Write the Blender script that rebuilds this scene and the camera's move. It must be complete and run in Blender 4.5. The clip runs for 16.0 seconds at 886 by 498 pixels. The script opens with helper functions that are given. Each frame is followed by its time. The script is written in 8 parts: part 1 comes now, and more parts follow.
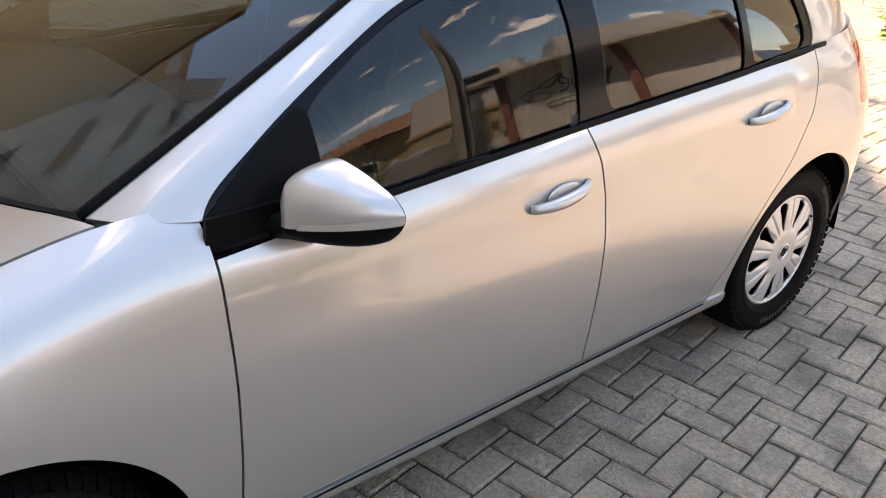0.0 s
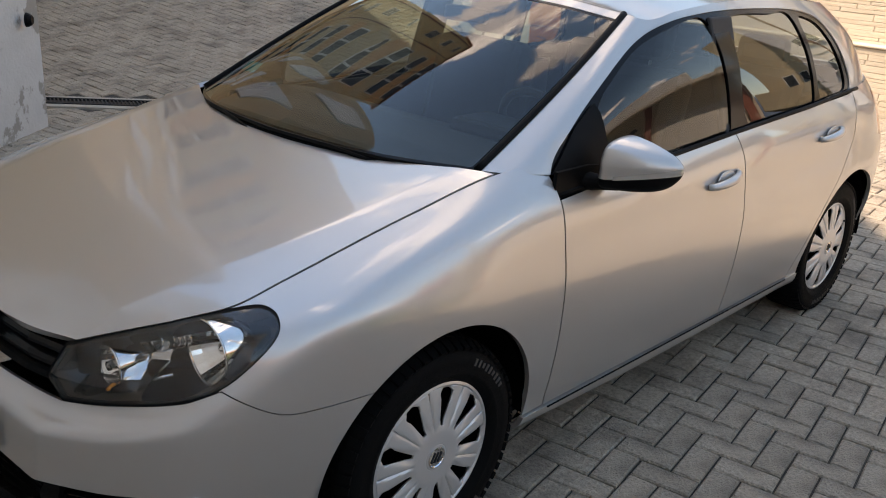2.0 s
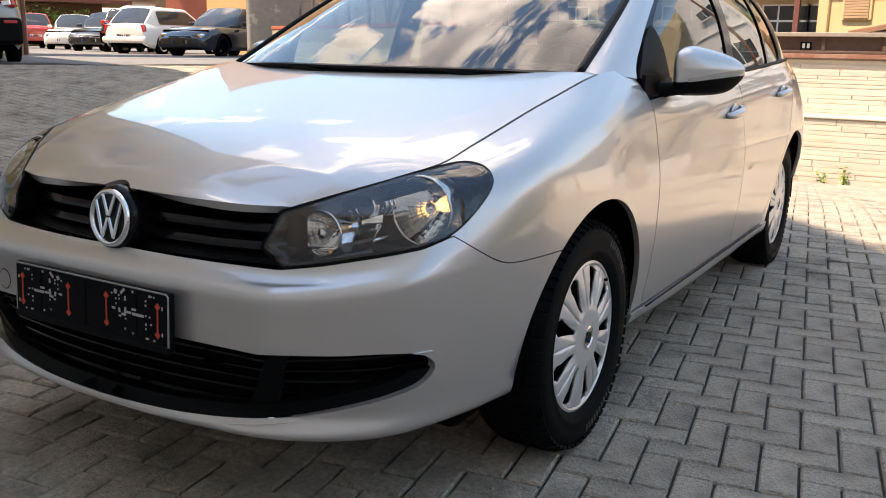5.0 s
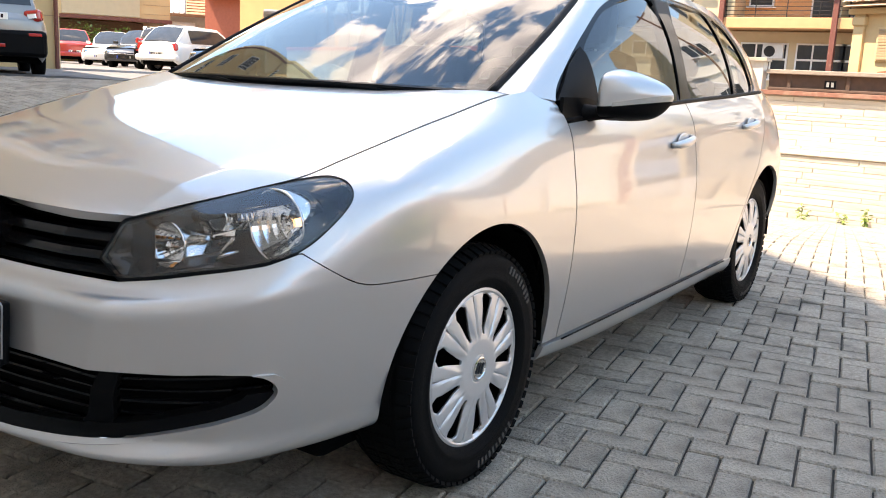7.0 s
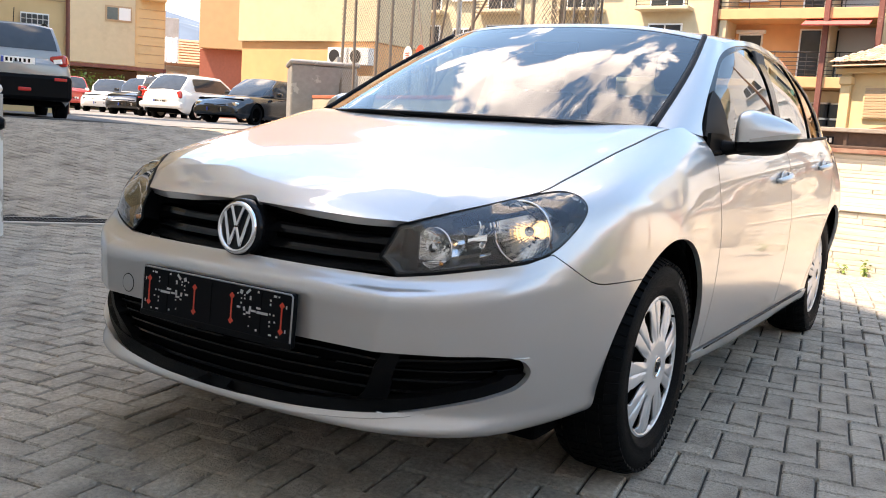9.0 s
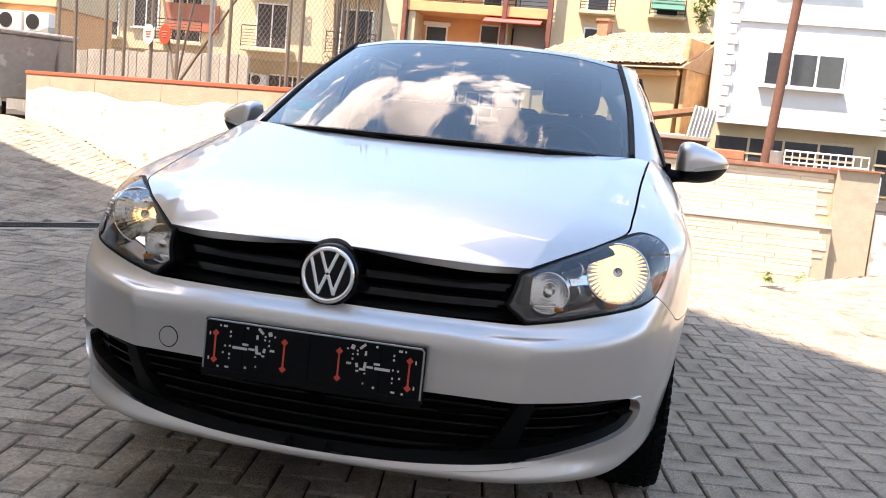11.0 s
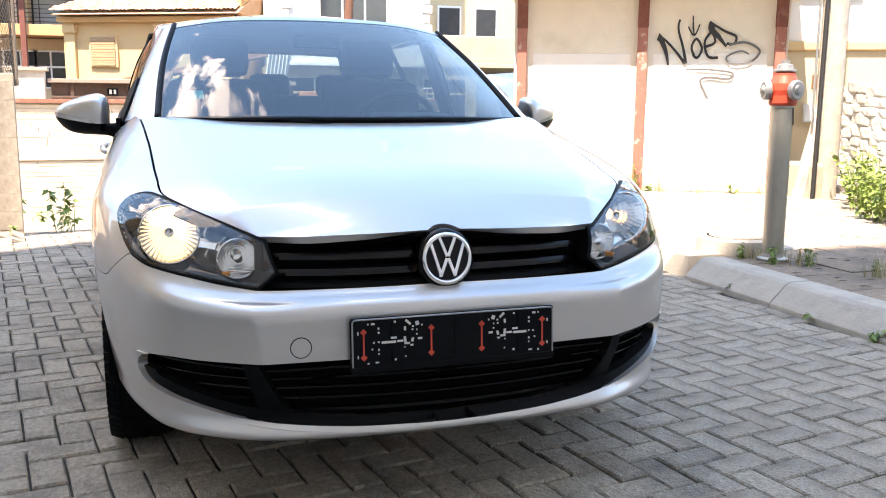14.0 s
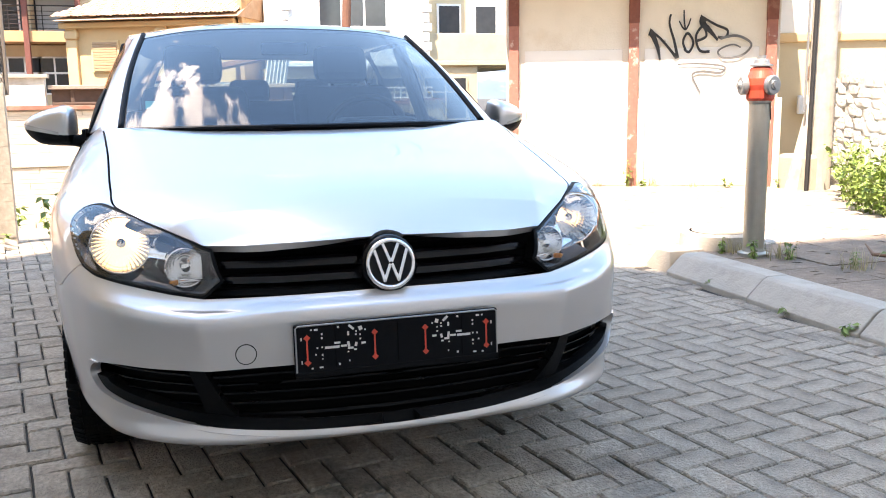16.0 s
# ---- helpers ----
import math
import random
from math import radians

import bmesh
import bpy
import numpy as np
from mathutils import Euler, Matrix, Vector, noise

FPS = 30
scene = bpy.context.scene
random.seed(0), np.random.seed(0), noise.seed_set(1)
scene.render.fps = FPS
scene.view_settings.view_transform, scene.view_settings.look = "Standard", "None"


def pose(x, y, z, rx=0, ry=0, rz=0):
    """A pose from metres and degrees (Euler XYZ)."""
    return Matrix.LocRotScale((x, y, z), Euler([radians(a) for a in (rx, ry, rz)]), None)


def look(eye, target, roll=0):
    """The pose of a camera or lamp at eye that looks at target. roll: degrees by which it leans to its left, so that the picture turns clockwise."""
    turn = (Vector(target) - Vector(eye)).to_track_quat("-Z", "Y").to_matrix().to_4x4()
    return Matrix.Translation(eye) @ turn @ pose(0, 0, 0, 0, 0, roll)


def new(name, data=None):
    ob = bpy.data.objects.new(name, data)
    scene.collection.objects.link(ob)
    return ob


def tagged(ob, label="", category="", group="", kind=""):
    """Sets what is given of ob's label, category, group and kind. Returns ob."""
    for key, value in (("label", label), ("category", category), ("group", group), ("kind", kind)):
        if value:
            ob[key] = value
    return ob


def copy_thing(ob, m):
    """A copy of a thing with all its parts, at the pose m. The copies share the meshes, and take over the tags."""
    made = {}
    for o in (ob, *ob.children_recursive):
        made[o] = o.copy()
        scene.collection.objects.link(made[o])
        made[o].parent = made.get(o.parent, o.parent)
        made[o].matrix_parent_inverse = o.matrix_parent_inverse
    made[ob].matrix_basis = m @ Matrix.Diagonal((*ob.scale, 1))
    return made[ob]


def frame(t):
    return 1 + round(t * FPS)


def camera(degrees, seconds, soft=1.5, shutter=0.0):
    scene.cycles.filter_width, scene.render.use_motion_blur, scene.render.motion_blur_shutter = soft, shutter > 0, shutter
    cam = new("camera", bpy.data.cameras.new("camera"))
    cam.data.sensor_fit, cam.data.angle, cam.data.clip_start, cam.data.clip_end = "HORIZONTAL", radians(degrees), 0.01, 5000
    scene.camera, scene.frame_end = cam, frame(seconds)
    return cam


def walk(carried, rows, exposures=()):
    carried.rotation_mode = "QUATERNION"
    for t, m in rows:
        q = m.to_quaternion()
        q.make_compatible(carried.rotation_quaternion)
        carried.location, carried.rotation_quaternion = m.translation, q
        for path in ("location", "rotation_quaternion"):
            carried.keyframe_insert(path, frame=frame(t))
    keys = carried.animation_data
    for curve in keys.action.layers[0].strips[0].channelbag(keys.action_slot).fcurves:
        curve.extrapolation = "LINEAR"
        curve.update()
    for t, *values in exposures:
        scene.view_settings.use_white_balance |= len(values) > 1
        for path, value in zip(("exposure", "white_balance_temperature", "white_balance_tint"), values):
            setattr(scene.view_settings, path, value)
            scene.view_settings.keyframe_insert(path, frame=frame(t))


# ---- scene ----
cam = camera(53.11, 16.0, soft=1.0)
# seconds, eye, target, roll
PATH = [
    (0, (-0.160, -2.169, 1.685), (1.011, -0.821, 0.785), 2.27),
    (0.5, (-0.567, -2.258, 1.707), (0.694, -0.928, 0.907), 2.67),
    (1, (-0.907, -2.243, 1.687), (0.422, -0.952, 0.933), 3.23),
    (1.5, (-1.180, -2.235, 1.672), (0.168, -0.951, 0.941), 3.28),
    (2, (-1.452, -2.180, 1.632), (-0.082, -0.903, 0.931), 3.63),
    (2.5, (-1.751, -2.028, 1.578), (-0.260, -0.854, 0.945), 5.14),
    (3, (-2.049, -1.891, 1.557), (-0.495, -0.785, 0.956), 5.79),
    (3.5, (-2.276, -1.813, 1.490), (-0.676, -0.755, 0.923), 5.06),
    (4, (-2.323, -1.722, 1.316), (-0.713, -0.670, 0.767), 3.74),
    (4.5, (-2.249, -1.647, 1.148), (-0.591, -0.644, 0.655), 1.67),
    (5, (-2.153, -1.686, 1.072), (-0.483, -0.680, 0.627), 0.99),
    (7.5, (-1.852, -1.961, 1.031), (-0.216, -0.868, 0.673), 3.66),
    (8, (-1.995, -1.944, 0.989), (-0.350, -0.847, 0.686), 4.02),
    (8.5, (-2.247, -1.818, 0.955), (-0.597, -0.723, 0.676), 3.63),
    (11, (-2.797, -0.645, 1.031), (-0.849, -0.269, 0.772), 5.59),
    (11.5, (-2.830, -0.361, 1.042), (-0.852, -0.222, 0.776), 5.50),
    (12, (-2.918, -0.134, 1.047), (-0.936, -0.104, 0.778), 4.52),
    (12.5, (-2.931, 0.114, 1.051), (-0.956, -0.015, 0.767), 2.54),
    (13, (-2.854, 0.445, 1.055), (-0.896, 0.168, 0.761), 1.44),
    (13.5, (-2.906, 0.622, 1.063), (-0.997, 0.110, 0.754), 1.56),
    (14, (-2.927, 0.705, 1.068), (-1.055, 0.083, 0.739), 0.40),
    (14.5, (-2.918, 0.852, 1.087), (-1.070, 0.166, 0.749), -0.68),
    (15, (-2.923, 0.928, 1.091), (-1.088, 0.210, 0.752), -0.62),
    (15.5, (-2.967, 0.878, 1.111), (-1.127, 0.171, 0.773), -0.43),
    (16, (-3.016, 0.555, 1.094), (-1.138, -0.046, 0.759), -0.79),
]
EXPOSURES = [(0, 2.08, 8750, 25), (0.5, 1.63, 8520, 22), (1, 1.40, 8520, 22), (2, 1.30, 8620, 22), (3.4, 1.33, 8420, 22), (4, 1.56, 8370, 22), (5, 1.60, 8220, 21), (7.5, 2.24, 8020, 20), (8.5, 2.08, 8020, 20), (11, 2.05, 7920, 24), (12.5, 2.05, 7820, 22), (13.5, 2.33, 7620, 21), (16, 2.53, 7520, 21)]
walk(cam, [(t, look(eye, target, roll)) for t, eye, target, roll in PATH], EXPOSURES)

# ---- sky and sun ----
SUN_WAY = Vector((-0.321, 0.307, 0.896)).normalized()      # towards the sun
elevation = math.asin(SUN_WAY.z)
azimuth = math.atan2(SUN_WAY.x, SUN_WAY.y)
world = bpy.data.worlds.new("sky")
scene.world = world
world.use_nodes = True
wn, wl = world.node_tree.nodes, world.node_tree.links
wn.clear()
sky = wn.new("ShaderNodeTexSky")
sky.sky_type, sky.sun_disc = "NISHITA", False
sky.sun_elevation, sky.sun_rotation = elevation, azimuth
sky.air_density, sky.dust_density, sky.ozone_density = 1.25, 0.1, 1.8
w_co = wn.new("ShaderNodeTexCoord")
w_sep = wn.new("ShaderNodeSeparateXYZ")
w_div = [wn.new("ShaderNodeMath") for _ in range(3)]
w_div[0].operation, w_div[0].inputs[1].default_value = "ADD", 0.30
w_div[1].operation = w_div[2].operation = "DIVIDE"
w_com = wn.new("ShaderNodeCombineXYZ")
w_noise = wn.new("ShaderNodeTexNoise")
w_noise.inputs["Scale"].default_value, w_noise.inputs["Detail"].default_value = 4.0, 12.0
w_noise.inputs["Roughness"].default_value, w_noise.inputs["Distortion"].default_value = 0.64, 0.25
w_ramp = wn.new("ShaderNodeValToRGB")
w_ramp.color_ramp.elements[0].position, w_ramp.color_ramp.elements[1].position = 0.585, 0.63
w_mix = wn.new("ShaderNodeMix")
w_mix.data_type = "RGBA"
w_bg = wn.new("ShaderNodeBackground")
w_bg.inputs["Strength"].default_value = 0.15
w_out = wn.new("ShaderNodeOutputWorld")
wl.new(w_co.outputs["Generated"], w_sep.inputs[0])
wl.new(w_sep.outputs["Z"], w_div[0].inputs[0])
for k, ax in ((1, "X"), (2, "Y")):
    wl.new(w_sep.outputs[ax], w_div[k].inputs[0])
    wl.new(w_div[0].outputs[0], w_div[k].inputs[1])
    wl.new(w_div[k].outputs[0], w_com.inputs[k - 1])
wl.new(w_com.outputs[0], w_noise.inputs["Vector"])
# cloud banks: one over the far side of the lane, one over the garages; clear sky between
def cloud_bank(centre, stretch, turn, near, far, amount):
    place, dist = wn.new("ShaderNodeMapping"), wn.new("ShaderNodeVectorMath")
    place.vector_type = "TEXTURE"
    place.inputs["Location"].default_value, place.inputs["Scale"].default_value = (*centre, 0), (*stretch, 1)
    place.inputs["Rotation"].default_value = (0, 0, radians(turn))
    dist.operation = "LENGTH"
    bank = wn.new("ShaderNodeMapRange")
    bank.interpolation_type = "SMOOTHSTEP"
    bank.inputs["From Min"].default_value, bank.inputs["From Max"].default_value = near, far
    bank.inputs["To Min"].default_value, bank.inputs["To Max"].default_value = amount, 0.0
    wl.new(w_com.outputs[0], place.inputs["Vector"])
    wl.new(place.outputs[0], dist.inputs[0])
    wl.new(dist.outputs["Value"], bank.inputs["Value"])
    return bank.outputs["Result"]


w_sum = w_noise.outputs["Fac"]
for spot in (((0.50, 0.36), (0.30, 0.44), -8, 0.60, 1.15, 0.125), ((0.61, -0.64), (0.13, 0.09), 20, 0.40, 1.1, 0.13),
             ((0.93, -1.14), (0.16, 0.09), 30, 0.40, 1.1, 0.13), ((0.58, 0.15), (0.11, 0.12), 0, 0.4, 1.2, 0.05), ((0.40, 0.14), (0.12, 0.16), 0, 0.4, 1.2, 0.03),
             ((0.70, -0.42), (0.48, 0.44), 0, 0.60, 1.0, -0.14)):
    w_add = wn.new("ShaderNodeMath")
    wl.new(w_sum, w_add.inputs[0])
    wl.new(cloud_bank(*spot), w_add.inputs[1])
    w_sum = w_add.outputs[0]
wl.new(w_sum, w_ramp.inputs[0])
# lit tops and greyer hollows within the clouds
w_fold = wn.new("ShaderNodeTexNoise")
w_fold.inputs["Scale"].default_value, w_fold.inputs["Detail"].default_value = 5.5, 6.0
w_tone = wn.new("ShaderNodeValToRGB")
w_tone.color_ramp.elements[0].position, w_tone.color_ramp.elements[1].position = 0.40, 0.58
w_tone.color_ramp.elements[0].color, w_tone.color_ramp.elements[1].color = (0.42, 0.44, 0.48, 1), (1, 1, 1, 1)
w_lit = wn.new("ShaderNodeVectorMath")
w_lit.operation, w_lit.inputs["Scale"].default_value = "SCALE", 11.0
wl.new(w_com.outputs[0], w_fold.inputs["Vector"])
wl.new(w_fold.outputs["Fac"], w_tone.inputs[0])
wl.new(w_tone.outputs[0], w_lit.inputs[0])
wl.new(w_lit.outputs[0], w_mix.inputs["B"])
w_deep = wn.new("ShaderNodeHueSaturation")
w_deep.inputs["Saturation"].default_value = 1.09
w_deep.inputs["Hue"].default_value = 0.492
wl.new(sky.outputs[0], w_deep.inputs["Color"])
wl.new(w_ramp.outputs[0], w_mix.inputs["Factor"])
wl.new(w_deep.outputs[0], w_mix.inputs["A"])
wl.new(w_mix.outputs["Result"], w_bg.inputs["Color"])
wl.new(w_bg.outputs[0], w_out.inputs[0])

sun = new("sun", bpy.data.lights.new("sun", "SUN"))
sun.data.energy, sun.data.angle, sun.data.color = 3.5, radians(0.53), (1.0, 0.95, 0.86)
sun.matrix_world = look(SUN_WAY * 60, (0, 0, 0))


# ---- materials ----
def material(name, base, rough=0.6, metal=0.0, scale=8.0, vary=0.12, bump=0.0, bump_scale=60.0, stain=None, stain_scale=1.2,
             stain_cut=(0.5, 0.7), coat=0.0, per_object=0.0, per_island=0.0, spec=0.5):
    """A procedural surface: base colour with grain at one scale, stains at a larger one, and fine relief."""
    m = bpy.data.materials.new(name)
    m.use_nodes = True
    n, l = m.node_tree.nodes, m.node_tree.links
    b = n["Principled BSDF"]
    b.inputs["Roughness"].default_value, b.inputs["Metallic"].default_value = rough, metal
    b.inputs["Coat Weight"].default_value, b.inputs["Coat Roughness"].default_value = coat, 0.03
    b.inputs["Specular IOR Level"].default_value = spec
    co = n.new("ShaderNodeTexCoord")
    grain = n.new("ShaderNodeTexNoise")
    grain.inputs["Scale"].default_value, grain.inputs["Detail"].default_value = scale, 6.0
    l.new(co.outputs["Object"], grain.inputs["Vector"])
    mix = n.new("ShaderNodeMix")
    mix.data_type = "RGBA"
    mix.inputs["A"].default_value = (*[c * (1 - vary) for c in base], 1)
    mix.inputs["B"].default_value = (*[min(1, c * (1 + vary)) for c in base], 1)
    l.new(grain.outputs["Fac"], mix.inputs["Factor"])
    last = mix.outputs["Result"]
    if stain:
        big = n.new("ShaderNodeTexNoise")
        big.inputs["Scale"].default_value, big.inputs["Detail"].default_value = stain_scale, 8.0
        big.inputs["Roughness"].default_value = 0.65
        l.new(co.outputs["Object"], big.inputs["Vector"])
        cut = n.new("ShaderNodeMapRange")
        cut.inputs["From Min"].default_value, cut.inputs["From Max"].default_value = stain_cut
        l.new(big.outputs["Fac"], cut.inputs["Value"])
        over = n.new("ShaderNodeMix")
        over.data_type = "RGBA"
        over.inputs["B"].default_value = (*stain, 1)
        l.new(cut.outputs["Result"], over.inputs["Factor"])
        l.new(last, over.inputs["A"])
        last = over.outputs["Result"]
    for amount, kind in ((per_object, "ShaderNodeObjectInfo"), (per_island, "ShaderNodeNewGeometry")):
        if amount:
            info = n.new(kind)
            rng = n.new("ShaderNodeMapRange")
            rng.inputs["To Min"].default_value, rng.inputs["To Max"].default_value = 1 - amount, 1 + amount
            l.new(info.outputs["Random" if kind.endswith("Info") else "Random Per Island"], rng.inputs["Value"])
            mul = n.new("ShaderNodeVectorMath")
            mul.operation = "SCALE"
            l.new(last, mul.inputs[0])
            l.new(rng.outputs["Result"], mul.inputs["Scale"])
            last = mul.outputs["Vector"]
    l.new(last, b.inputs["Base Color"])
    if bump:
        fine = n.new("ShaderNodeTexNoise")
        fine.inputs["Scale"].default_value, fine.inputs["Detail"].default_value = bump_scale, 5.0
        l.new(co.outputs["Object"], fine.inputs["Vector"])
        bp = n.new("ShaderNodeBump")
        bp.inputs["Strength"].default_value, bp.inputs["Distance"].default_value = bump, 0.01
        l.new(fine.outputs["Fac"], bp.inputs["Height"])
        l.new(bp.outputs["Normal"], b.inputs["Normal"])
    return m


def glass(name, tint, rough=0.0, facing=0.08):
    """Thin glazing: reflects more the flatter it is seen, alike from both sides, and lets tinted light straight through."""
    m = bpy.data.materials.new(name)
    m.use_nodes = True
    n, l = m.node_tree.nodes, m.node_tree.links
    n.remove(n["Principled BSDF"])
    clear, shine, mix, weight = n.new("ShaderNodeBsdfTransparent"), n.new("ShaderNodeBsdfGlossy"), n.new("ShaderNodeMixShader"), n.new("ShaderNodeLayerWeight")
    weight.inputs["Blend"].default_value = 0.5
    fifth, scale_ = n.new("ShaderNodeMath"), n.new("ShaderNodeMath")
    fifth.operation, fifth.inputs[1].default_value = "POWER", 3.6
    scale_.operation, scale_.inputs[1].default_value, scale_.inputs[2].default_value = "MULTIPLY_ADD", 1 - facing, facing
    clear.inputs["Color"].default_value = (*tint, 1)
    shine.inputs["Roughness"].default_value = rough
    l.new(weight.outputs["Facing"], fifth.inputs[0])
    l.new(fifth.outputs[0], scale_.inputs[0])
    l.new(scale_.outputs[0], mix.inputs[0])
    l.new(clear.outputs[0], mix.inputs[1])
    l.new(shine.outputs[0], mix.inputs[2])
    l.new(mix.outputs[0], n["Material Output"].inputs["Surface"])
    return m


def glow(name, colour, strength):
    m = bpy.data.materials.new(name)
    m.use_nodes = True
    b = m.node_tree.nodes["Principled BSDF"]
    b.inputs["Base Color"].default_value = (*colour, 1)
    b.inputs["Emission Color"].default_value = (*colour, 1)
    b.inputs["Emission Strength"].default_value = strength
    return m


PAINT = material("silver_paint", (0.52, 0.502, 0.483), 0.34, 0.65, 900, 0.14, coat=1.0)
PAINT.node_tree.nodes["Principled BSDF"].inputs["Coat IOR"].default_value = 1.65
PLASTIC = material("black_plastic", (0.003, 0.003, 0.0035), 0.5, 0, 300, 0.2, 0.15, 800, spec=0.09)
GLOSS_BLACK = material("gloss_black", (0.005, 0.005, 0.006), 0.12, 0, 200, 0.1, spec=0.18)
RUBBER = material("tyre_rubber", (0.0030, 0.0030, 0.0032), 0.7, 0, 40, 0.3, 0.3, 500, (0.009, 0.008, 0.007), 9, (0.60, 0.80), spec=0.09)
CHROME = material("chrome", (0.82, 0.82, 0.83), 0.06, 1.0, 60, 0.02)
CAP = material("wheel_cap_silver", (0.60, 0.59, 0.58), 0.38, 0.5, 300, 0.06, coat=0.4)
DARK = material("dark_lining", (0.003, 0.003, 0.003), 0.9, 0, 20, 0.2, spec=0.04)
CLOTH = material("seat_cloth", (0.04, 0.042, 0.047), 0.9, 0, 250, 0.25, 0.3, 600)
TRIM_GREY = material("cabin_trim", (0.018, 0.018, 0.019), 0.6, 0, 200, 0.15, 0.2, 700)
LINER = material("headliner", (0.45, 0.44, 0.42), 0.9, 0, 200, 0.05)
SCREEN = glass("windscreen_glass", (0.60, 0.72, 0.73), 0.0, 0.06)
TINTED = glass("side_glass", (0.34, 0.38, 0.36), 0.0, 0.055)
REAR_GLASS = glass("rear_glass", (0.62, 0.67, 0.65), 0.0, 0.09)
LENS = glass("lamp_lens", (0.94, 0.95, 0.96), 0.0, 0.075)
AMBER = material("amber_reflector", (0.75, 0.25, 0.03), 0.2, 0.2, 100, 0.1)
RED_LENS = material("red_lens", (0.5, 0.02, 0.015), 0.12, 0, 100, 0.1, coat=1.0)
WHITE_MARK = material("white_print", (0.7, 0.7, 0.68), 0.32, 0.85, 90, 0.1)
RED_MARK = material("red_print", (0.6, 0.06, 0.03), 0.5, 0, 90, 0.1)
BULB = glow("headlamp_bulb", (1.0, 0.64, 0.28), 0.8)

PAVER = material("grey_paver", (0.335, 0.286, 0.225), 0.88, 0, 60, 0.6, 1.0, 120, (0.135, 0.116, 0.094), 3.5, (0.46, 0.72), per_object=0.11, per_island=0.08)
SAND = material("joint_sand", (0.045, 0.04, 0.034), 0.95, 0, 30, 0.4, 0.5, 200, (0.05, 0.05, 0.04), 2.5)
CONCRETE = material("cast_concrete", (0.40, 0.345, 0.27), 0.85, 0, 6, 0.16, 0.5, 50, (0.30, 0.26, 0.21), 1.6, (0.52, 0.75))
KERB = material("kerb_concrete", (0.40, 0.36, 0.30), 0.85, 0, 12, 0.2, 0.5, 80, (0.24, 0.22, 0.19), 2.5)
STONE = material("cream_stone_strip", (0.60, 0.53, 0.43), 0.8, 0, 7, 0.12, 0.6, 40, (0.47, 0.39, 0.29), 1.1, (0.52, 0.72), per_object=0.07, per_island=0.07)
MORTAR = material("cream_mortar", (0.42, 0.36, 0.28), 0.9, 0, 20, 0.12, 0.4, 90)
PLASTER = material("old_white_plaster", (0.60, 0.55, 0.47), 0.85, 0, 9, 0.22, 0.6, 45, (0.40, 0.34, 0.26), 1.3, (0.55, 0.72))
WHITEWASH = material("whitewash", (0.54, 0.52, 0.49), 0.8, 0, 6, 0.12, 0.4, 40, (0.30, 0.27, 0.235), 3.2, (0.54, 0.58))
RUST = material("rust_red_steel", (0.19, 0.064, 0.045), 0.75, 0.1, 20, 0.3, 0.4, 90, (0.27, 0.14, 0.10), 5, (0.56, 0.70))
TERRACOTTA = material("terracotta", (0.32, 0.155, 0.085), 0.8, 0, 9, 0.25, 0.4, 60, (0.36, 0.25, 0.165), 3.0, per_island=0.25)
COPING = material("red_coping", (0.40, 0.11, 0.06), 0.75, 0, 10, 0.2, 0.3, 60)
ORANGE = material("orange_steel", (0.72, 0.22, 0.035), 0.45, 0, 12, 0.08, 0.1, 200, (0.62, 0.20, 0.05), 3)
STEEL = material("galvanised_steel", (0.36, 0.36, 0.35), 0.45, 0.7, 30, 0.15, 0.1, 200)
STAINLESS = material("dull_stainless", (0.42, 0.39, 0.33), 0.38, 0.8, 14, 0.12, 0.1, 300)
IRON = material("dark_iron", (0.035, 0.034, 0.034), 0.7, 0.5, 30, 0.3, 0.3, 200)
FENCE = material("fence_wire", (0.20, 0.17, 0.14), 0.7, 0.4, 30, 0.2)
HYDRANT_RED = material("hydrant_red", (0.55, 0.07, 0.035), 0.45, 0, 20, 0.15, 0.1, 200)
WOOD = material("weathered_wood", (0.20, 0.11, 0.065), 0.8, 0, 9, 0.3, 0.4, 80)
POLE_WOOD = material("pole_wood", (0.15, 0.068, 0.042), 0.8, 0, 12, 0.3, 0.4, 60)
OCHRE = material("ochre_render", (0.62, 0.43, 0.22), 0.85, 0, 3, 0.07, 0.2, 40, (0.48, 0.33, 0.17), 0.7, (0.56, 0.8))
ORANGE_RENDER = material("orange_render", (0.64, 0.345, 0.16), 0.85, 0, 3, 0.10, 0.2, 40)
CREAM = material("cream_render", (0.56, 0.45, 0.29), 0.85, 0, 3, 0.10, 0.2, 40, (0.45, 0.35, 0.22), 0.5, (0.55, 0.8))
WHITE_WALL = material("white_render", (0.74, 0.715, 0.67), 0.8, 0, 3, 0.07, 0.15, 40)
WINDOW_DARK = material("dark_pane", (0.035, 0.04, 0.045), 0.08, 0, 5, 0.3)
FRAME_WHITE = material("white_frame", (0.75, 0.74, 0.71), 0.5, 0, 20, 0.04)
LEAF = material("leaf_green", (0.16, 0.235, 0.045), 0.5, 0, 12, 0.35, per_island=0.4)
SOIL = material("soil", (0.17, 0.13, 0.10), 0.95, 0, 12, 0.3, 0.6, 80)
# distance haze is put into the hills' blue base and paler patches
HILL = material("haze_blue_hill", (0.075, 0.105, 0.145), 0.95, 0, 0.05, 0.35, 0, 60, (0.17, 0.20, 0.225), 0.03, (0.55, 0.64))
SPRAY = material("black_spray", (0.02, 0.02, 0.022), 0.6, 0, 40, 0.3)
GREY_SPRAY = material("grey_spray", (0.13, 0.125, 0.12), 0.6, 0, 40, 0.3)
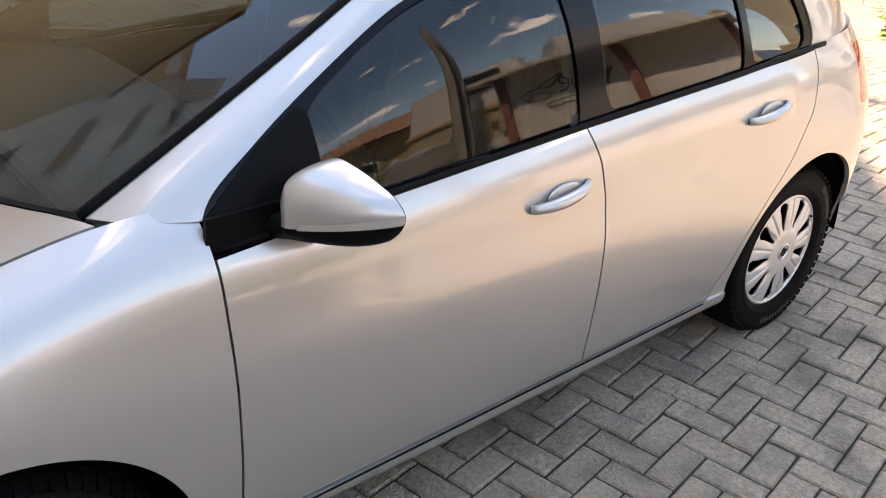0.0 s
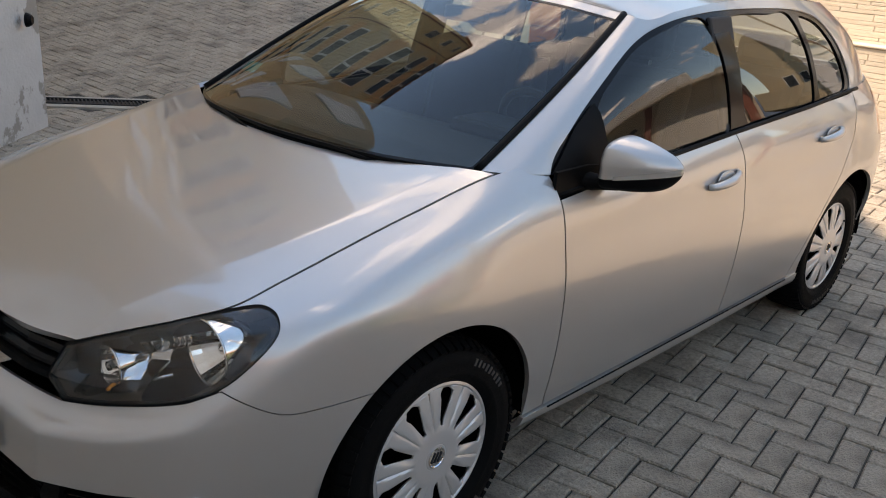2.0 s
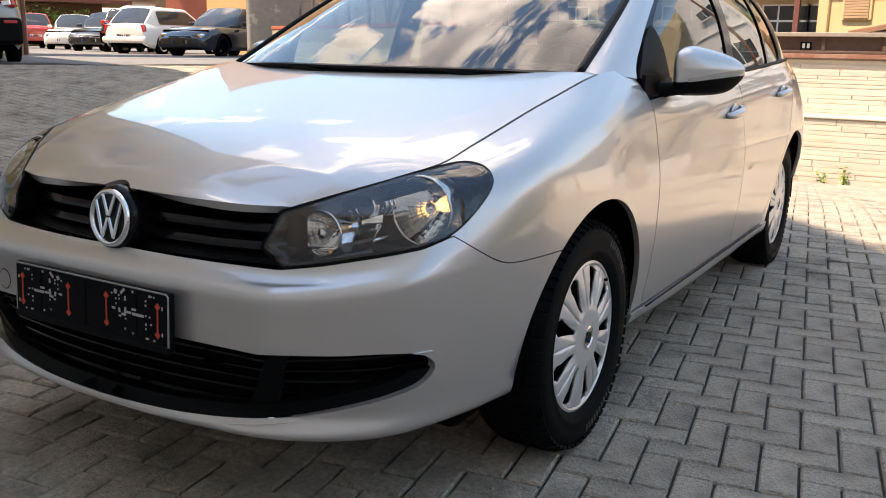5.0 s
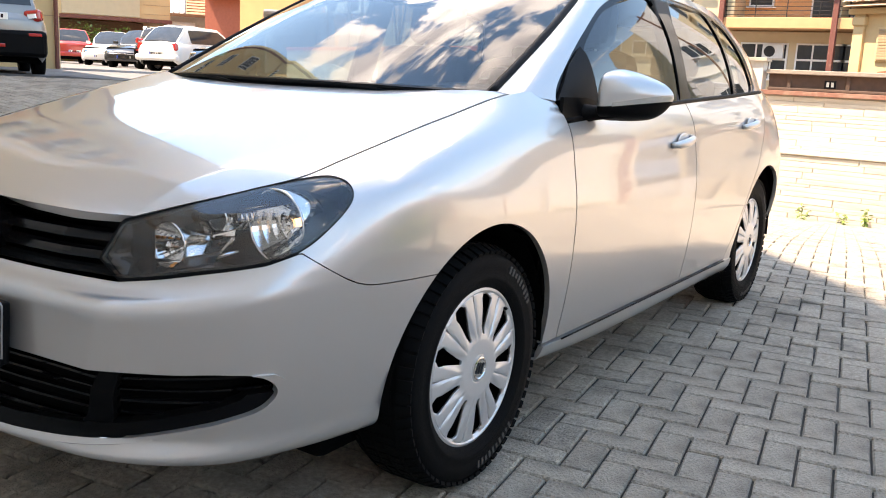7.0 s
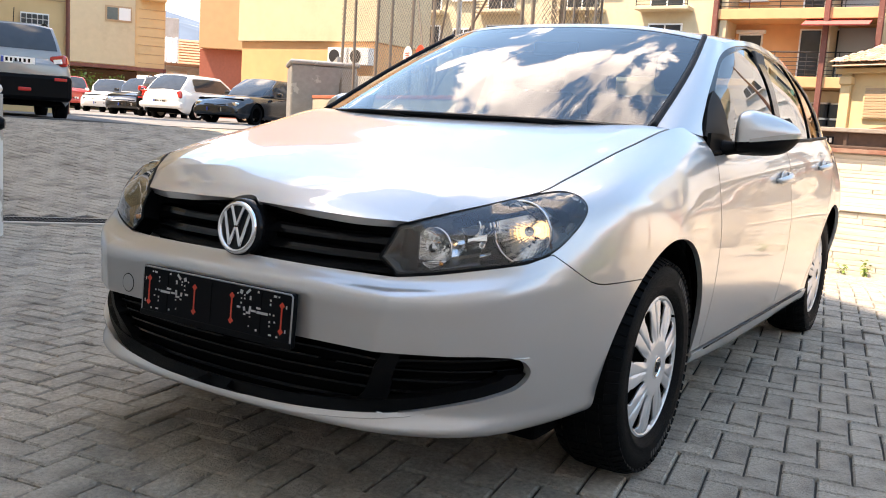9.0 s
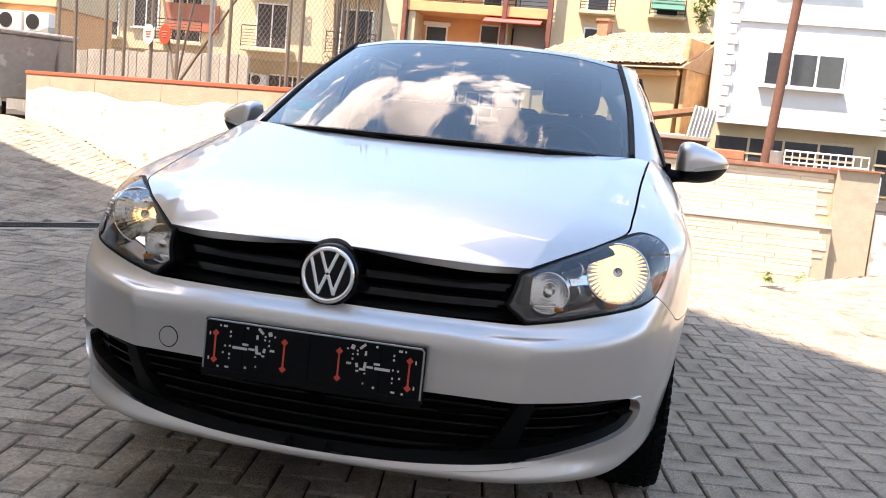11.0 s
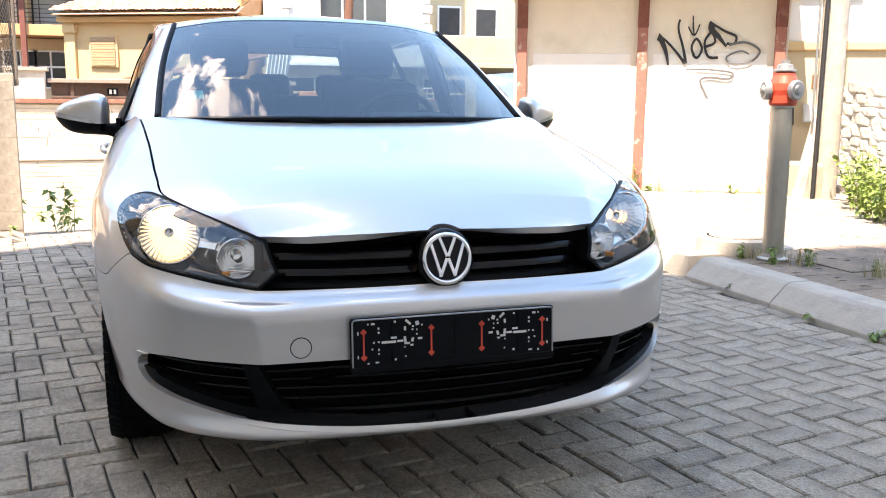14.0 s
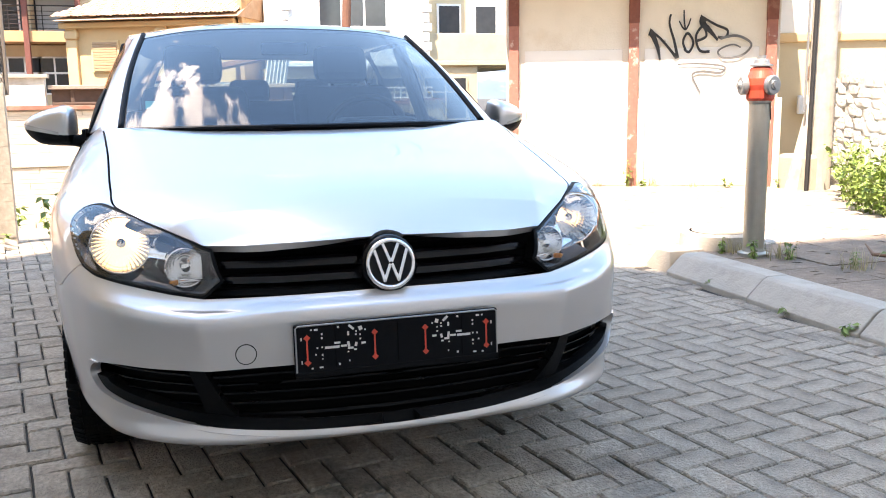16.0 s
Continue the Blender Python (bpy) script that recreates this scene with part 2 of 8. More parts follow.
ASPHALT = material("worn_asphalt", (0.16, 0.155, 0.15), 0.9, 0, 20, 0.2, 0.5, 120, (0.10, 0.10, 0.095), 0.8)
AWNING = material("striped_awning", (0.45, 0.10, 0.08), 0.8, 0, 10, 0.2)
AC_WHITE = material("air_unit_white", (0.66, 0.65, 0.62), 0.5, 0, 20, 0.05)
BIN_GREY = material("container_steel", (0.29, 0.29, 0.28), 0.55, 0.3, 12, 0.25, 0.2, 80, (0.45, 0.45, 0.43), 4, (0.60, 0.64))
SHUTTER = material("brown_shutter", (0.42, 0.27, 0.15), 0.6, 0, 10, 0.1)
CAR_WHITE = material("white_car_paint", (0.74, 0.73, 0.70), 0.3, 0, 100, 0.03, coat=1.0)
CAR_RED = material("red_car_paint", (0.50, 0.035, 0.02), 0.3, 0.1, 100, 0.05, coat=1.0)
CAR_BLACK = material("black_car_paint", (0.02, 0.021, 0.024), 0.25, 0.2, 100, 0.1, coat=1.0)
CAR_GREY = material("grey_car_paint", (0.25, 0.245, 0.23), 0.3, 0.3, 100, 0.05, coat=1.0)


# ---- mesh helpers ----
def mesh_object(name, verts, faces, mat, parent=None, label="", smooth=False):
    me = bpy.data.meshes.new(name)
    me.from_pydata([tuple(map(float, v)) for v in verts], [], [tuple(map(int, f)) for f in faces])
    if smooth:
        me.polygons.foreach_set("use_smooth", [True] * len(me.polygons))
    me.materials.append(mat)
    ob = new(name, me)
    if parent:
        ob.parent = parent
    return tagged(ob, label)


def part(name, bm, mat, parent, label="", smooth=False):
    """Links a bmesh as one mesh object under a thing or a part."""
    me = bpy.data.meshes.new(name)
    bmesh.ops.recalc_face_normals(bm, faces=bm.faces)
    bm.to_mesh(me)
    bm.free()
    if smooth:
        me.polygons.foreach_set("use_smooth", [True] * len(me.polygons))
    me.materials.append(mat)
    ob = new(name, me)
    if parent:
        ob.parent = parent
    return tagged(ob, label)


def thing(name, m, label, category, group="", kind=""):
    ob = tagged(new(name), label, category, group, kind)
    ob.matrix_world = m
    return ob


def box(size, at=(0, 0, 0), bevel=0.0, bm=None, turn=None):
    """A bevelled block; at is its centre."""
    bm2 = bmesh.new()
    bmesh.ops.create_cube(bm2, size=1.0, matrix=Matrix.Diagonal((*size, 1)))
    if bevel:
        bmesh.ops.bevel(bm2, geom=bm2.edges[:], offset=bevel, segments=2, affect="EDGES", profile=0.5)
    bmesh.ops.transform(bm2, matrix=Matrix.Translation(at) @ (turn or Matrix()), verts=bm2.verts)
    if bm is None:
        return bm2
    me = bpy.data.meshes.new("tmp")
    bm2.to_mesh(me)
    bm2.free()
    bm.from_mesh(me)
    bpy.data.meshes.remove(me)
    return bm


def tube(a, b, r, r2=None, sides=12, bm=None):
    """A round bar from a to b, tapered to r2."""
    a, b = Vector(a), Vector(b)
    bm = bm or bmesh.new()
    q = (b - a).to_track_quat("Z", "Y").to_matrix().to_4x4()
    bmesh.ops.create_cone(bm, cap_ends=True, segments=sides, radius1=r, radius2=r if r2 is None else r2, depth=(b - a).length,
                          matrix=Matrix.Translation((a + b) / 2) @ q)
    return bm


def lathe(profile, sides=48, bm=None, m=None):
    """Turns a profile of (radius, height) round the local z axis."""
    bm = bm or bmesh.new()
    m = m or Matrix()
    rings = []
    for r, h in profile:
        rings.append([bm.verts.new(m @ Vector((r * math.cos(2 * math.pi * k / sides), r * math.sin(2 * math.pi * k / sides), h)))
                      for k in range(sides)])
    for a, b in zip(rings, rings[1:]):
        for k in range(sides):
            bm.faces.new((a[k], a[(k + 1) % sides], b[(k + 1) % sides], b[k]))
    return bm


def prism(outline, depth, m=None, bevel=0.0, bm=None):
    """A flat outline in local x, y, thickened along z."""
    bm2 = bmesh.new()
    low = [bm2.verts.new((x, y, 0)) for x, y in outline]
    f = bm2.faces.new(low)
    up = bmesh.ops.extrude_face_region(bm2, geom=[f])
    bmesh.ops.translate(bm2, vec=(0, 0, depth), verts=[v for v in up["geom"] if isinstance(v, bmesh.types.BMVert)])
    bmesh.ops.recalc_face_normals(bm2, faces=bm2.faces)
    if bevel:
        bmesh.ops.bevel(bm2, geom=bm2.edges[:], offset=bevel, segments=2, affect="EDGES", profile=0.5)
    bmesh.ops.transform(bm2, matrix=m or Matrix(), verts=bm2.verts)
    if bm is None:
        return bm2
    me = bpy.data.meshes.new("tmp")
    bm2.to_mesh(me)
    bm2.free()
    bm.from_mesh(me)
    bpy.data.meshes.remove(me)
    return bm


def sweep(points, r, sides=8, bm=None):
    """A round bar along a bent line."""
    bm = bm or bmesh.new()
    pts = [Vector(p) for p in points]
    rings = []
    for k, p in enumerate(pts):
        way = (pts[min(k + 1, len(pts) - 1)] - pts[max(k - 1, 0)]).normalized()
        side = way.cross(Vector((0, 0, 1)) if abs(way.z) < 0.95 else Vector((1, 0, 0))).normalized()
        up = side.cross(way)
        rr = r[k] if isinstance(r, (list, tuple)) else r
        rings.append([bm.verts.new(p + rr * (math.cos(2 * math.pi * j / sides) * side + math.sin(2 * math.pi * j / sides) * up)) for j in range(sides)])
    for a, b in zip(rings, rings[1:]):
        for j in range(sides):
            bm.faces.new((a[j], a[(j + 1) % sides], b[(j + 1) % sides], b[j]))
    for ring in (rings[0], rings[-1]):
        bm.faces.new(ring)
    return bm


# ---- curves ----
def cubic(t, p, tq):
    """A smooth curve through rows p at parameters t, taken at tq."""
    t, p, tq = np.asarray(t, float), np.asarray(p, float), np.asarray(tq, float)
    h = np.diff(t)
    d = np.diff(p, axis=0) / h.reshape(-1, *[1] * (p.ndim - 1))
    g = np.empty_like(p)
    hh = h.reshape(-1, *[1] * (p.ndim - 1))
    g[1:-1] = (d[:-1] * hh[1:] + d[1:] * hh[:-1]) / (hh[1:] + hh[:-1])
    g[0], g[-1] = 1.5 * d[0] - 0.5 * g[1], 1.5 * d[-1] - 0.5 * g[-2]
    k = np.clip(np.searchsorted(t, tq, side="right") - 1, 0, len(h) - 1)
    u = ((tq - t[k]) / h[k]).reshape(-1, *[1] * (p.ndim - 1))
    hk = hh[k]
    return ((2 * u**3 - 3 * u**2 + 1) * p[k] + (u**3 - 2 * u**2 + u) * hk * g[k] + (3 * u**2 - 2 * u**3) * p[k + 1] + (u**3 - u**2) * hk * g[k + 1])


def outline(points, per=10):
    """A smooth closed outline through the points."""
    p = np.array(points, float)
    n = len(p)
    ext = np.vstack([p[-2:], p, p[:3]])
    seg = np.r_[0, np.cumsum(np.linalg.norm(np.diff(ext, axis=0), axis=1) ** 0.5)]
    ts = np.concatenate([np.linspace(seg[k], seg[k + 1], per, endpoint=False) for k in range(2, 2 + n)])
    return cubic(seg, ext, ts)


def inside(poly, a, b):
    """Signed distance of points (a, b) to a closed outline: positive inside."""
    best, odd = np.full(len(a), 1e9), np.zeros(len(a), bool)
    for (x0, y0), (x1, y1) in zip(poly, np.roll(poly, -1, axis=0)):
        ex, ey = x1 - x0, y1 - y0
        k = np.clip(((a - x0) * ex + (b - y0) * ey) / (ex * ex + ey * ey + 1e-12), 0, 1)
        best = np.minimum(best, (a - x0 - k * ex) ** 2 + (b - y0 - k * ey) ** 2)
        if y0 != y1:
            odd ^= ((y0 > b) != (y1 > b)) & (a < ex * (b - y0) / ey + x0)
    return np.where(odd, 1, -1) * np.sqrt(best)


# ---- ground ----
DRAIN_A, DRAIN_B = Vector((1.30, 5.45)), Vector((5.08, 2.40))


def rise(x, y):
    """Height of the ground: level by the car, a ramp beyond the drain, level again above."""
    x, y = np.asarray(x, float), np.asarray(y, float)
    d = np.clip((0.627 * x + 0.779 * y - 5.06 - 0.12) / 5.5, 0, 1)
    up = 0.7 * d * (1 - 0.12 * np.sin(2 * np.pi * d))
    # the lower yard falls away behind the car, towards the stone wall
    ease = np.clip((x - 3.4) / 2.4, 0, 1)
    down = -0.117 * np.where(x < 5.8, 1.2 * ease * ease, x - 4.6)
    side = np.maximum(np.clip((y + 3.9) / 1.4, 0, 1), np.clip((x - 7.6) / 1.2, 0, 1))
    lower = (x > 5.17 + (y - 2.22) * 0.532) | (y < 1.72)
    lower &= (x > 3.4) & (x < 15.9) & (y < 8) & (y > -9)
    return np.where(lower, down * side, up)


def ground_z(x, y):
    return float(rise(x, y))


gx = np.unique(np.r_[np.linspace(-400, -12, 12), np.linspace(-12, 30, 106), np.linspace(30, 400, 12)])
gy = np.unique(np.r_[np.linspace(-400, -14, 12), np.linspace(-14, 30, 111), np.linspace(30, 400, 12)])
GX, GY = np.meshgrid(gx, gy, indexing="ij")
ground_v = np.stack([GX, GY, rise(GX, GY) - 0.014], -1).reshape(-1, 3)
gi = np.arange(len(gx) * len(gy)).reshape(len(gx), len(gy))
ground_f = np.stack([gi[:-1, :-1], gi[1:, :-1], gi[1:, 1:], gi[:-1, 1:]], -1).reshape(-1, 4)
ground = tagged(mesh_object("ground", ground_v, ground_f, SAND), "sandy bedding ground under the pavers", "ground", kind="structure")
# upper car park beyond the ramp
lot_x, lot_y = np.linspace(3, 60, 40), np.linspace(6, 80, 50)
LX, LY = np.meshgrid(lot_x, lot_y, indexing="ij")
lot_v = np.stack([LX, LY, rise(LX, LY) - 0.006], -1).reshape(-1, 3)
li_ = np.arange(LX.size).reshape(LX.shape)
lot_f = [q for q in np.stack([li_[:-1, :-1], li_[1:, :-1], li_[1:, 1:], li_[:-1, 1:]], -1).reshape(-1, 4)
         if 0.627 * lot_v[q[0], 0] + 0.779 * lot_v[q[0], 1] > 12.2 and not (lot_v[q[0], 1] < 10 and 5.0 + (lot_v[q[0], 1] - 2.22) * 0.532 < lot_v[q[0], 0] < 17)]
tagged(mesh_object("car_park_road", lot_v, lot_f, ASPHALT), "worn grey car park paving in the sun", "road", kind="structure")

# ---- walls round the yard ----
def wall_block(name, a, b, thick, z0, z1, mat, label, category="wall", bevel=0.006):
    """A straight wall from a to b; its thickness lies to the left of a to b."""
    a, b = Vector(a), Vector(b)
    way = (b - a).normalized()
    mid = (a + b) / 2 + thick / 2 * Vector((-way.y, way.x))
    ob = part(name, box(((b - a).length, thick, z1 - z0), (0, 0, (z1 - z0) / 2), bevel), mat, None)
    ob.matrix_world = pose(mid.x, mid.y, z0, 0, 0, math.degrees(math.atan2(way.y, way.x)))
    return tagged(ob, label, category, kind="structure")


wall_block("wall_white_low", (1.23, 4.42), (-0.55, 2.88), -0.28, -0.05, 1.0, WHITEWASH, "low white wall with peeling paint beside the drain")
cap = wall_block("wall_white_cap", (1.26, 4.46), (-0.55, 2.89), -0.34, 1.0, 1.07, WHITEWASH, "rounded white capping of the low wall", bevel=0.03)
bell = thing("wall_bell", pose(1.06, 4.20, 0.80), "small black round button on the white wall", "bell")
part("bell_body", lathe([(0.0, 0.04), (0.03, 0.04), (0.045, 0.02), (0.05, 0.0), (0.0, 0.0)], 20, m=pose(0, 0, 0, 90, 0, 49)), PLASTIC, bell)

wall_conc = wall_block("wall_concrete", (5.1, 2.22), (7.75, 7.2), -0.26, -0.6, 1.27, CONCRETE, "sunlit cast concrete retaining wall with stained face")
wall_conc_end = wall_block("wall_concrete_return", (5.16, 1.72), (5.10, 2.22), -0.3, -0.5, 1.27, CONCRETE, "bare board-marked concrete wall end")
coping = wall_block("coping_red", (5.08, 2.20), (7.75, 7.22), -0.30, 1.27, 1.315, COPING, "thin red tile coping on the concrete wall", "coping")
# board marks and construction joints on the concrete face
way_c = (Vector((7.75, 7.2)) - Vector((5.1, 2.22))).normalized()
for k, s in enumerate((1.15, 2.5, 3.9, 5.0)):
    p = Vector((5.1, 2.22)) + way_c * s + 0.002 * Vector((-way_c.y, way_c.x))
    ob = part("joint", box((0.006, 0.006, 1.30), (0, 0, 0.6)), CONCRETE, wall_conc)
    ob.matrix_world = pose(p.x, p.y, 0, 0, 0, math.degrees(math.atan2(way_c.y, way_c.x)))
# pale render coat that stops below the coping in an uneven edge
coat_bm = bmesh.new()
rc = random.Random(21)
prev = None
L_c = (Vector((7.75, 7.2)) - Vector((5.1, 2.22))).length
for k in range(71):
    s_ = 0.03 + (L_c - 0.06) * k / 70
    p = Vector((5.1, 2.22)) + way_c * s_ + 0.006 * Vector((-way_c.y, way_c.x))
    top = 1.07 + 0.035 * math.sin(s_ * 1.7) + 0.02 * math.sin(s_ * 5.3) + rc.uniform(-0.008, 0.008)
    row = [coat_bm.verts.new((p.x, p.y, -0.05)), coat_bm.verts.new((p.x, p.y, top)), coat_bm.verts.new((p.x + 0.006 * way_c.y, p.y - 0.006 * way_c.x, top + 0.004))]
    if prev:
        for q in (0, 1):
            coat_bm.faces.new((prev[q], row[q], row[q + 1], prev[q + 1]))
    prev = row
part("render_coat", coat_bm, material("white_render_coat", (0.60, 0.575, 0.52), 0.85, 0, 7, 0.10, 0.8, 60, (0.36, 0.31, 0.24), 7.0, (0.61, 0.68)), wall_conc, "pale flaking render coat").matrix_world = Matrix.Identity(4)
ROUGH_CAST = material("rough_cast_concrete", (0.40, 0.35, 0.28), 0.9, 0, 14, 0.3, 0.4, 90, (0.25, 0.21, 0.165), 3.0, (0.50, 0.66))
for k in range(8):
    ob = part("board", box((0.008, 0.49, 0.153 - 0.0015), (0, 0, 0), 0.0012), ROUGH_CAST, wall_conc_end)
    ob.matrix_world = pose(5.128 - 0.001 * (k % 2), 1.97, 0.06 + 0.153 * k, 0, 0, 6.8)

# stone-strip wall
DULL_COPING = material("dull_red_coping", (0.27, 0.125, 0.085), 0.85, 0, 8, 0.25, 0.4, 60, (0.36, 0.25, 0.18), 2.0)
random.seed(4)
wall_stone = wall_block("wall_stone", (15.5, -4.65), (15.5, 7.5), -0.5, -1.6, 0.98, MORTAR, "sunlit wall clad in cream stone strips")
part("lower_tier", box((0.34, 12.15, 1.49), (15.33, 1.425, -0.815), 0.01), MORTAR, wall_stone, "thicker lower tier").matrix_world = Matrix()
strip_meshes = []
for n in range(6):
    bm = bmesh.new()
    bmesh.ops.create_cube(bm, size=1.0)
    for v in bm.verts:
        if v.co.x < 0:
            v.co.y *= 0.985
            v.co.z *= 0.95 - 0.02 * (n % 3)
            v.co.y += random.uniform(-0.004, 0.004)
            v.co.z += random.uniform(-0.03, 0.03)
    me = bpy.data.meshes.new("stone_strip")
    bm.to_mesh(me)
    bm.free()
    me.materials.append(STONE)
    strip_meshes.append(me)
for z0, z1, face in ((-1.32, -0.09, 15.155), (-0.05, 0.97, 15.495)):
    z = z0
    while z < z1 - 0.04:
        h = min(random.uniform(0.055, 0.125), z1 - z)
        y = -4.65 + random.uniform(0, 0.3)
        while y < 7.4:
            lng = min(random.uniform(0.5, 2.3), 7.45 - y)
            ob = new("stone_strip", random.choice(strip_meshes))
            ob.parent = wall_stone
            ob.matrix_world = pose(face, y + lng / 2, z + h / 2) @ Matrix.Diagonal((random.uniform(0.010, 0.024), lng - 0.003, h - 0.003, 1))
            y += lng
        z += h
part("ledge", box((0.40, 12.15, 0.04), (15.32, 1.425, -0.055), 0.012), STONE, wall_stone, "pale ledge between the two tiers").matrix_world = Matrix()
wall_block("coping_stone_wall", (15.42, -4.65), (15.42, 7.5), -0.7, 0.98, 1.06, DULL_COPING, "thin reddish coping on the stone wall", "coping")
pier = wall_block("wall_pier", (15.35, -5.4), (15.35, -4.65), -0.8, -1.6, 1.06, CONCRETE, "plain sand-coloured end pier of the stone wall")
wall_block("coping_pier", (15.28, -5.45), (15.28, -4.65), -0.94, 1.06, 1.10, DULL_COPING, "red tile cap on the pier", "coping")
wall_block("wall_side_white", (14.9, -9.4), (15.2, -5.42), -0.3, -1.7, 0.28, WHITEWASH, "low whitewashed side wall beyond the pier")
DARK_TIMBER = material("dark_timber", (0.095, 0.06, 0.042), 0.85, 0, 9, 0.35, 0.4, 60)
beam = thing("timber_parapet", pose(15.75, 0, 1.06), "dark brown weathered timber parapet on the stone wall", "parapet")
part("fascia_board", box((0.08, 4.6, 0.30), (0, 0.1, 0.15), 0.008), DARK_TIMBER, beam)
part("top_rail", box((0.26, 4.7, 0.08), (0.0, 0.1, 0.342), 0.012), material("grey_timber", (0.30, 0.25, 0.20), 0.85, 0, 14, 0.25, 0.4, 90), beam)
part("bottom_rail", box((0.14, 4.6, 0.05), (-0.04, 0.1, 0.028), 0.01), DARK_TIMBER, beam)
for k in range(5):
    part("batten", box((0.03, 0.07, 0.29), (-0.056, -2.05 + 1.02 * k, 0.16), 0.006), DARK_TIMBER, beam)
wall_block("wall_parapet_cream", (15.6, 2.50), (15.6, 7.4), -0.3, 1.06, 1.58, PLASTER, "low cream rendered parapet on the stone wall")
wall_block("coping_parapet", (15.55, 2.44), (15.55, 7.45), -0.4, 1.58, 1.65, CONCRETE, "grey concrete cap on the cream parapet", "coping")
plaque = thing("number_plate_sign", pose(15.645, 1.30, 1.20), "small dark enamel plate on the timber", "sign")
part("plate", box((0.014, 0.20, 0.14), (0, 0, 0), 0.004), GLOSS_BLACK, plaque)
for dy in (-0.04, 0.04):
    part("bar", box((0.006, 0.045, 0.085), (-0.010, dy, 0)), WHITE_MARK, plaque)

# garage wall, set askew; built along y and then turned into place
GARAGE_PLASTER = material("garage_plaster", (0.70, 0.645, 0.55), 0.85, 0, 5, 0.08, 0.4, 45, (0.60, 0.52, 0.41), 1.1, (0.56, 0.74))
FADED_RED = material("faded_red_steel", (0.34, 0.135, 0.10), 0.8, 0.05, 20, 0.25, 0.4, 90, (0.55, 0.40, 0.33), 9, (0.57, 0.66))
GARAGE = Matrix.Translation((7.35, -3.72, 0)) @ pose(0, 0, 0, 0, 0, -27.4) @ Matrix.Translation((-7.32, 3.72, 0))
wall_garage = wall_block("wall_garage", (7.32, -6.84), (7.32, -3.62), -0.3, -0.6, 2.36, GARAGE_PLASTER, "sunlit plastered garage wall with patched lower panels")
wall_garage.matrix_world = GARAGE @ wall_garage.matrix_world
for y0, y1 in ((-5.08, -3.80), (-6.66, -5.24)):
    part("panel", box((0.012, y1 - y0 - 0.10, 1.44), (7.318, (y0 + y1) / 2, 0.93), 0.003), WHITE_WALL, wall_garage, "white patched panel").matrix_world = GARAGE
    part("plinth", box((0.03, y1 - y0 - 0.02, 0.20), (7.315, (y0 + y1) / 2, 0.10), 0.01), GARAGE_PLASTER, wall_garage).matrix_world = GARAGE
for y in (-3.72, -5.16, -6.74):
    part("post", box((0.10, 0.115, 2.00), (7.29, y, 0.95), 0.006), FADED_RED, wall_garage, "faded flaking red steel post").matrix_world = GARAGE
    part("post_head", box((0.108, 0.125, 0.45), (7.288, y, 2.175), 0.006), RUST, wall_garage, "dark rust-red head of the post").matrix_world = GARAGE
    part("post_foot", box((0.06, 0.09, 1.10), (7.29, y - 0.10, 0.5), 0.01), GARAGE_PLASTER, wall_garage, "crumbling plaster edge").matrix_world = GARAGE
ledge = thing("garage_roof", GARAGE @ pose(7.3, -5.35, 2.36), "flaking concrete roof ledge over the garage wall", "roof", kind="structure")
part("slab", box((1.6, 3.65, 0.06), (0.40, 0, 0.035), 0.012), GARAGE_PLASTER, ledge)
part("upstand", box((0.10, 3.65, 0.07), (-0.33, 0, 0.10), 0.02), PLASTER, ledge)
part("broken_end", box((0.34, 0.20, 0.14), (-0.2, 1.68, 0.15), 0.04, turn=pose(0, 0, 0, 8, 12, 20)), CONCRETE, ledge)


def stroke(name, pts, widths, mat, parent, x=7.295):
    """A flat sprayed line on the garage wall through points (y, z)."""
    p = cubic(np.arange(len(pts)), np.array(pts, float), np.linspace(0, len(pts) - 1, len(pts) * 8))
    wd = np.interp(np.linspace(0, 1, len(p)), np.linspace(0, 1, len(widths)), widths)
    verts, faces = [], []
    for k in range(len(p)):
        d = p[min(k + 1, len(p) - 1)] - p[max(k - 1, 0)]
        d = d / (np.linalg.norm(d) + 1e-9)
        nrm = np.array((-d[1], d[0])) * wd[k] / 2
        for q in (p[k] + nrm, p[k] - nrm):
            verts.append((x, q[0], q[1]))
        if k:
            faces.append((2 * k - 2, 2 * k - 1, 2 * k + 1, 2 * k))
    return mesh_object(name, verts, faces, mat, parent)

porch = thing("side_porch", GARAGE @ pose(8.6, -7.9, 0), "cream side porch with a small niche beside the garage", "porch")
part("wall", box((0.3, 2.2, 1.75), (0, 0, 0.875), 0.02), CREAM, porch)
part("lintel", box((0.36, 2.3, 0.12), (-0.02, 0, 1.80), 0.02), OCHRE, porch)
part("upper_wall", box((0.3, 2.2, 1.4), (0.05, 0, 2.56), 0.02), WHITE_WALL, porch)
part("window", box((0.06, 0.8, 0.7), (-0.12, 0.35, 2.75), 0.01), WINDOW_DARK, porch, "dark window")
part("niche", box((0.02, 0.12, 0.18), (-0.155, 0.45, 1.35), 0.01), WOOD, porch, "small dark niche")
part("letter_box", box((0.10, 0.30, 0.24), (-0.2, 0.45, 0.95), 0.02), FRAME_WHITE, porch, "white letter box")
tag = thing("graffiti_tag", GARAGE @ Matrix.Translation((0, -1.177, 0.108)) @ Matrix.Diagonal((1, 0.735, 0.90, 1)), "black and grey spray-painted graffiti on the garage wall", "graffiti")
B = 0.036
stroke("stroke", [(-5.66, 1.93), (-5.72, 1.88), (-5.80, 1.72), (-5.84, 1.56)], [0.10, 0.07, 0.03], SPRAY, tag)
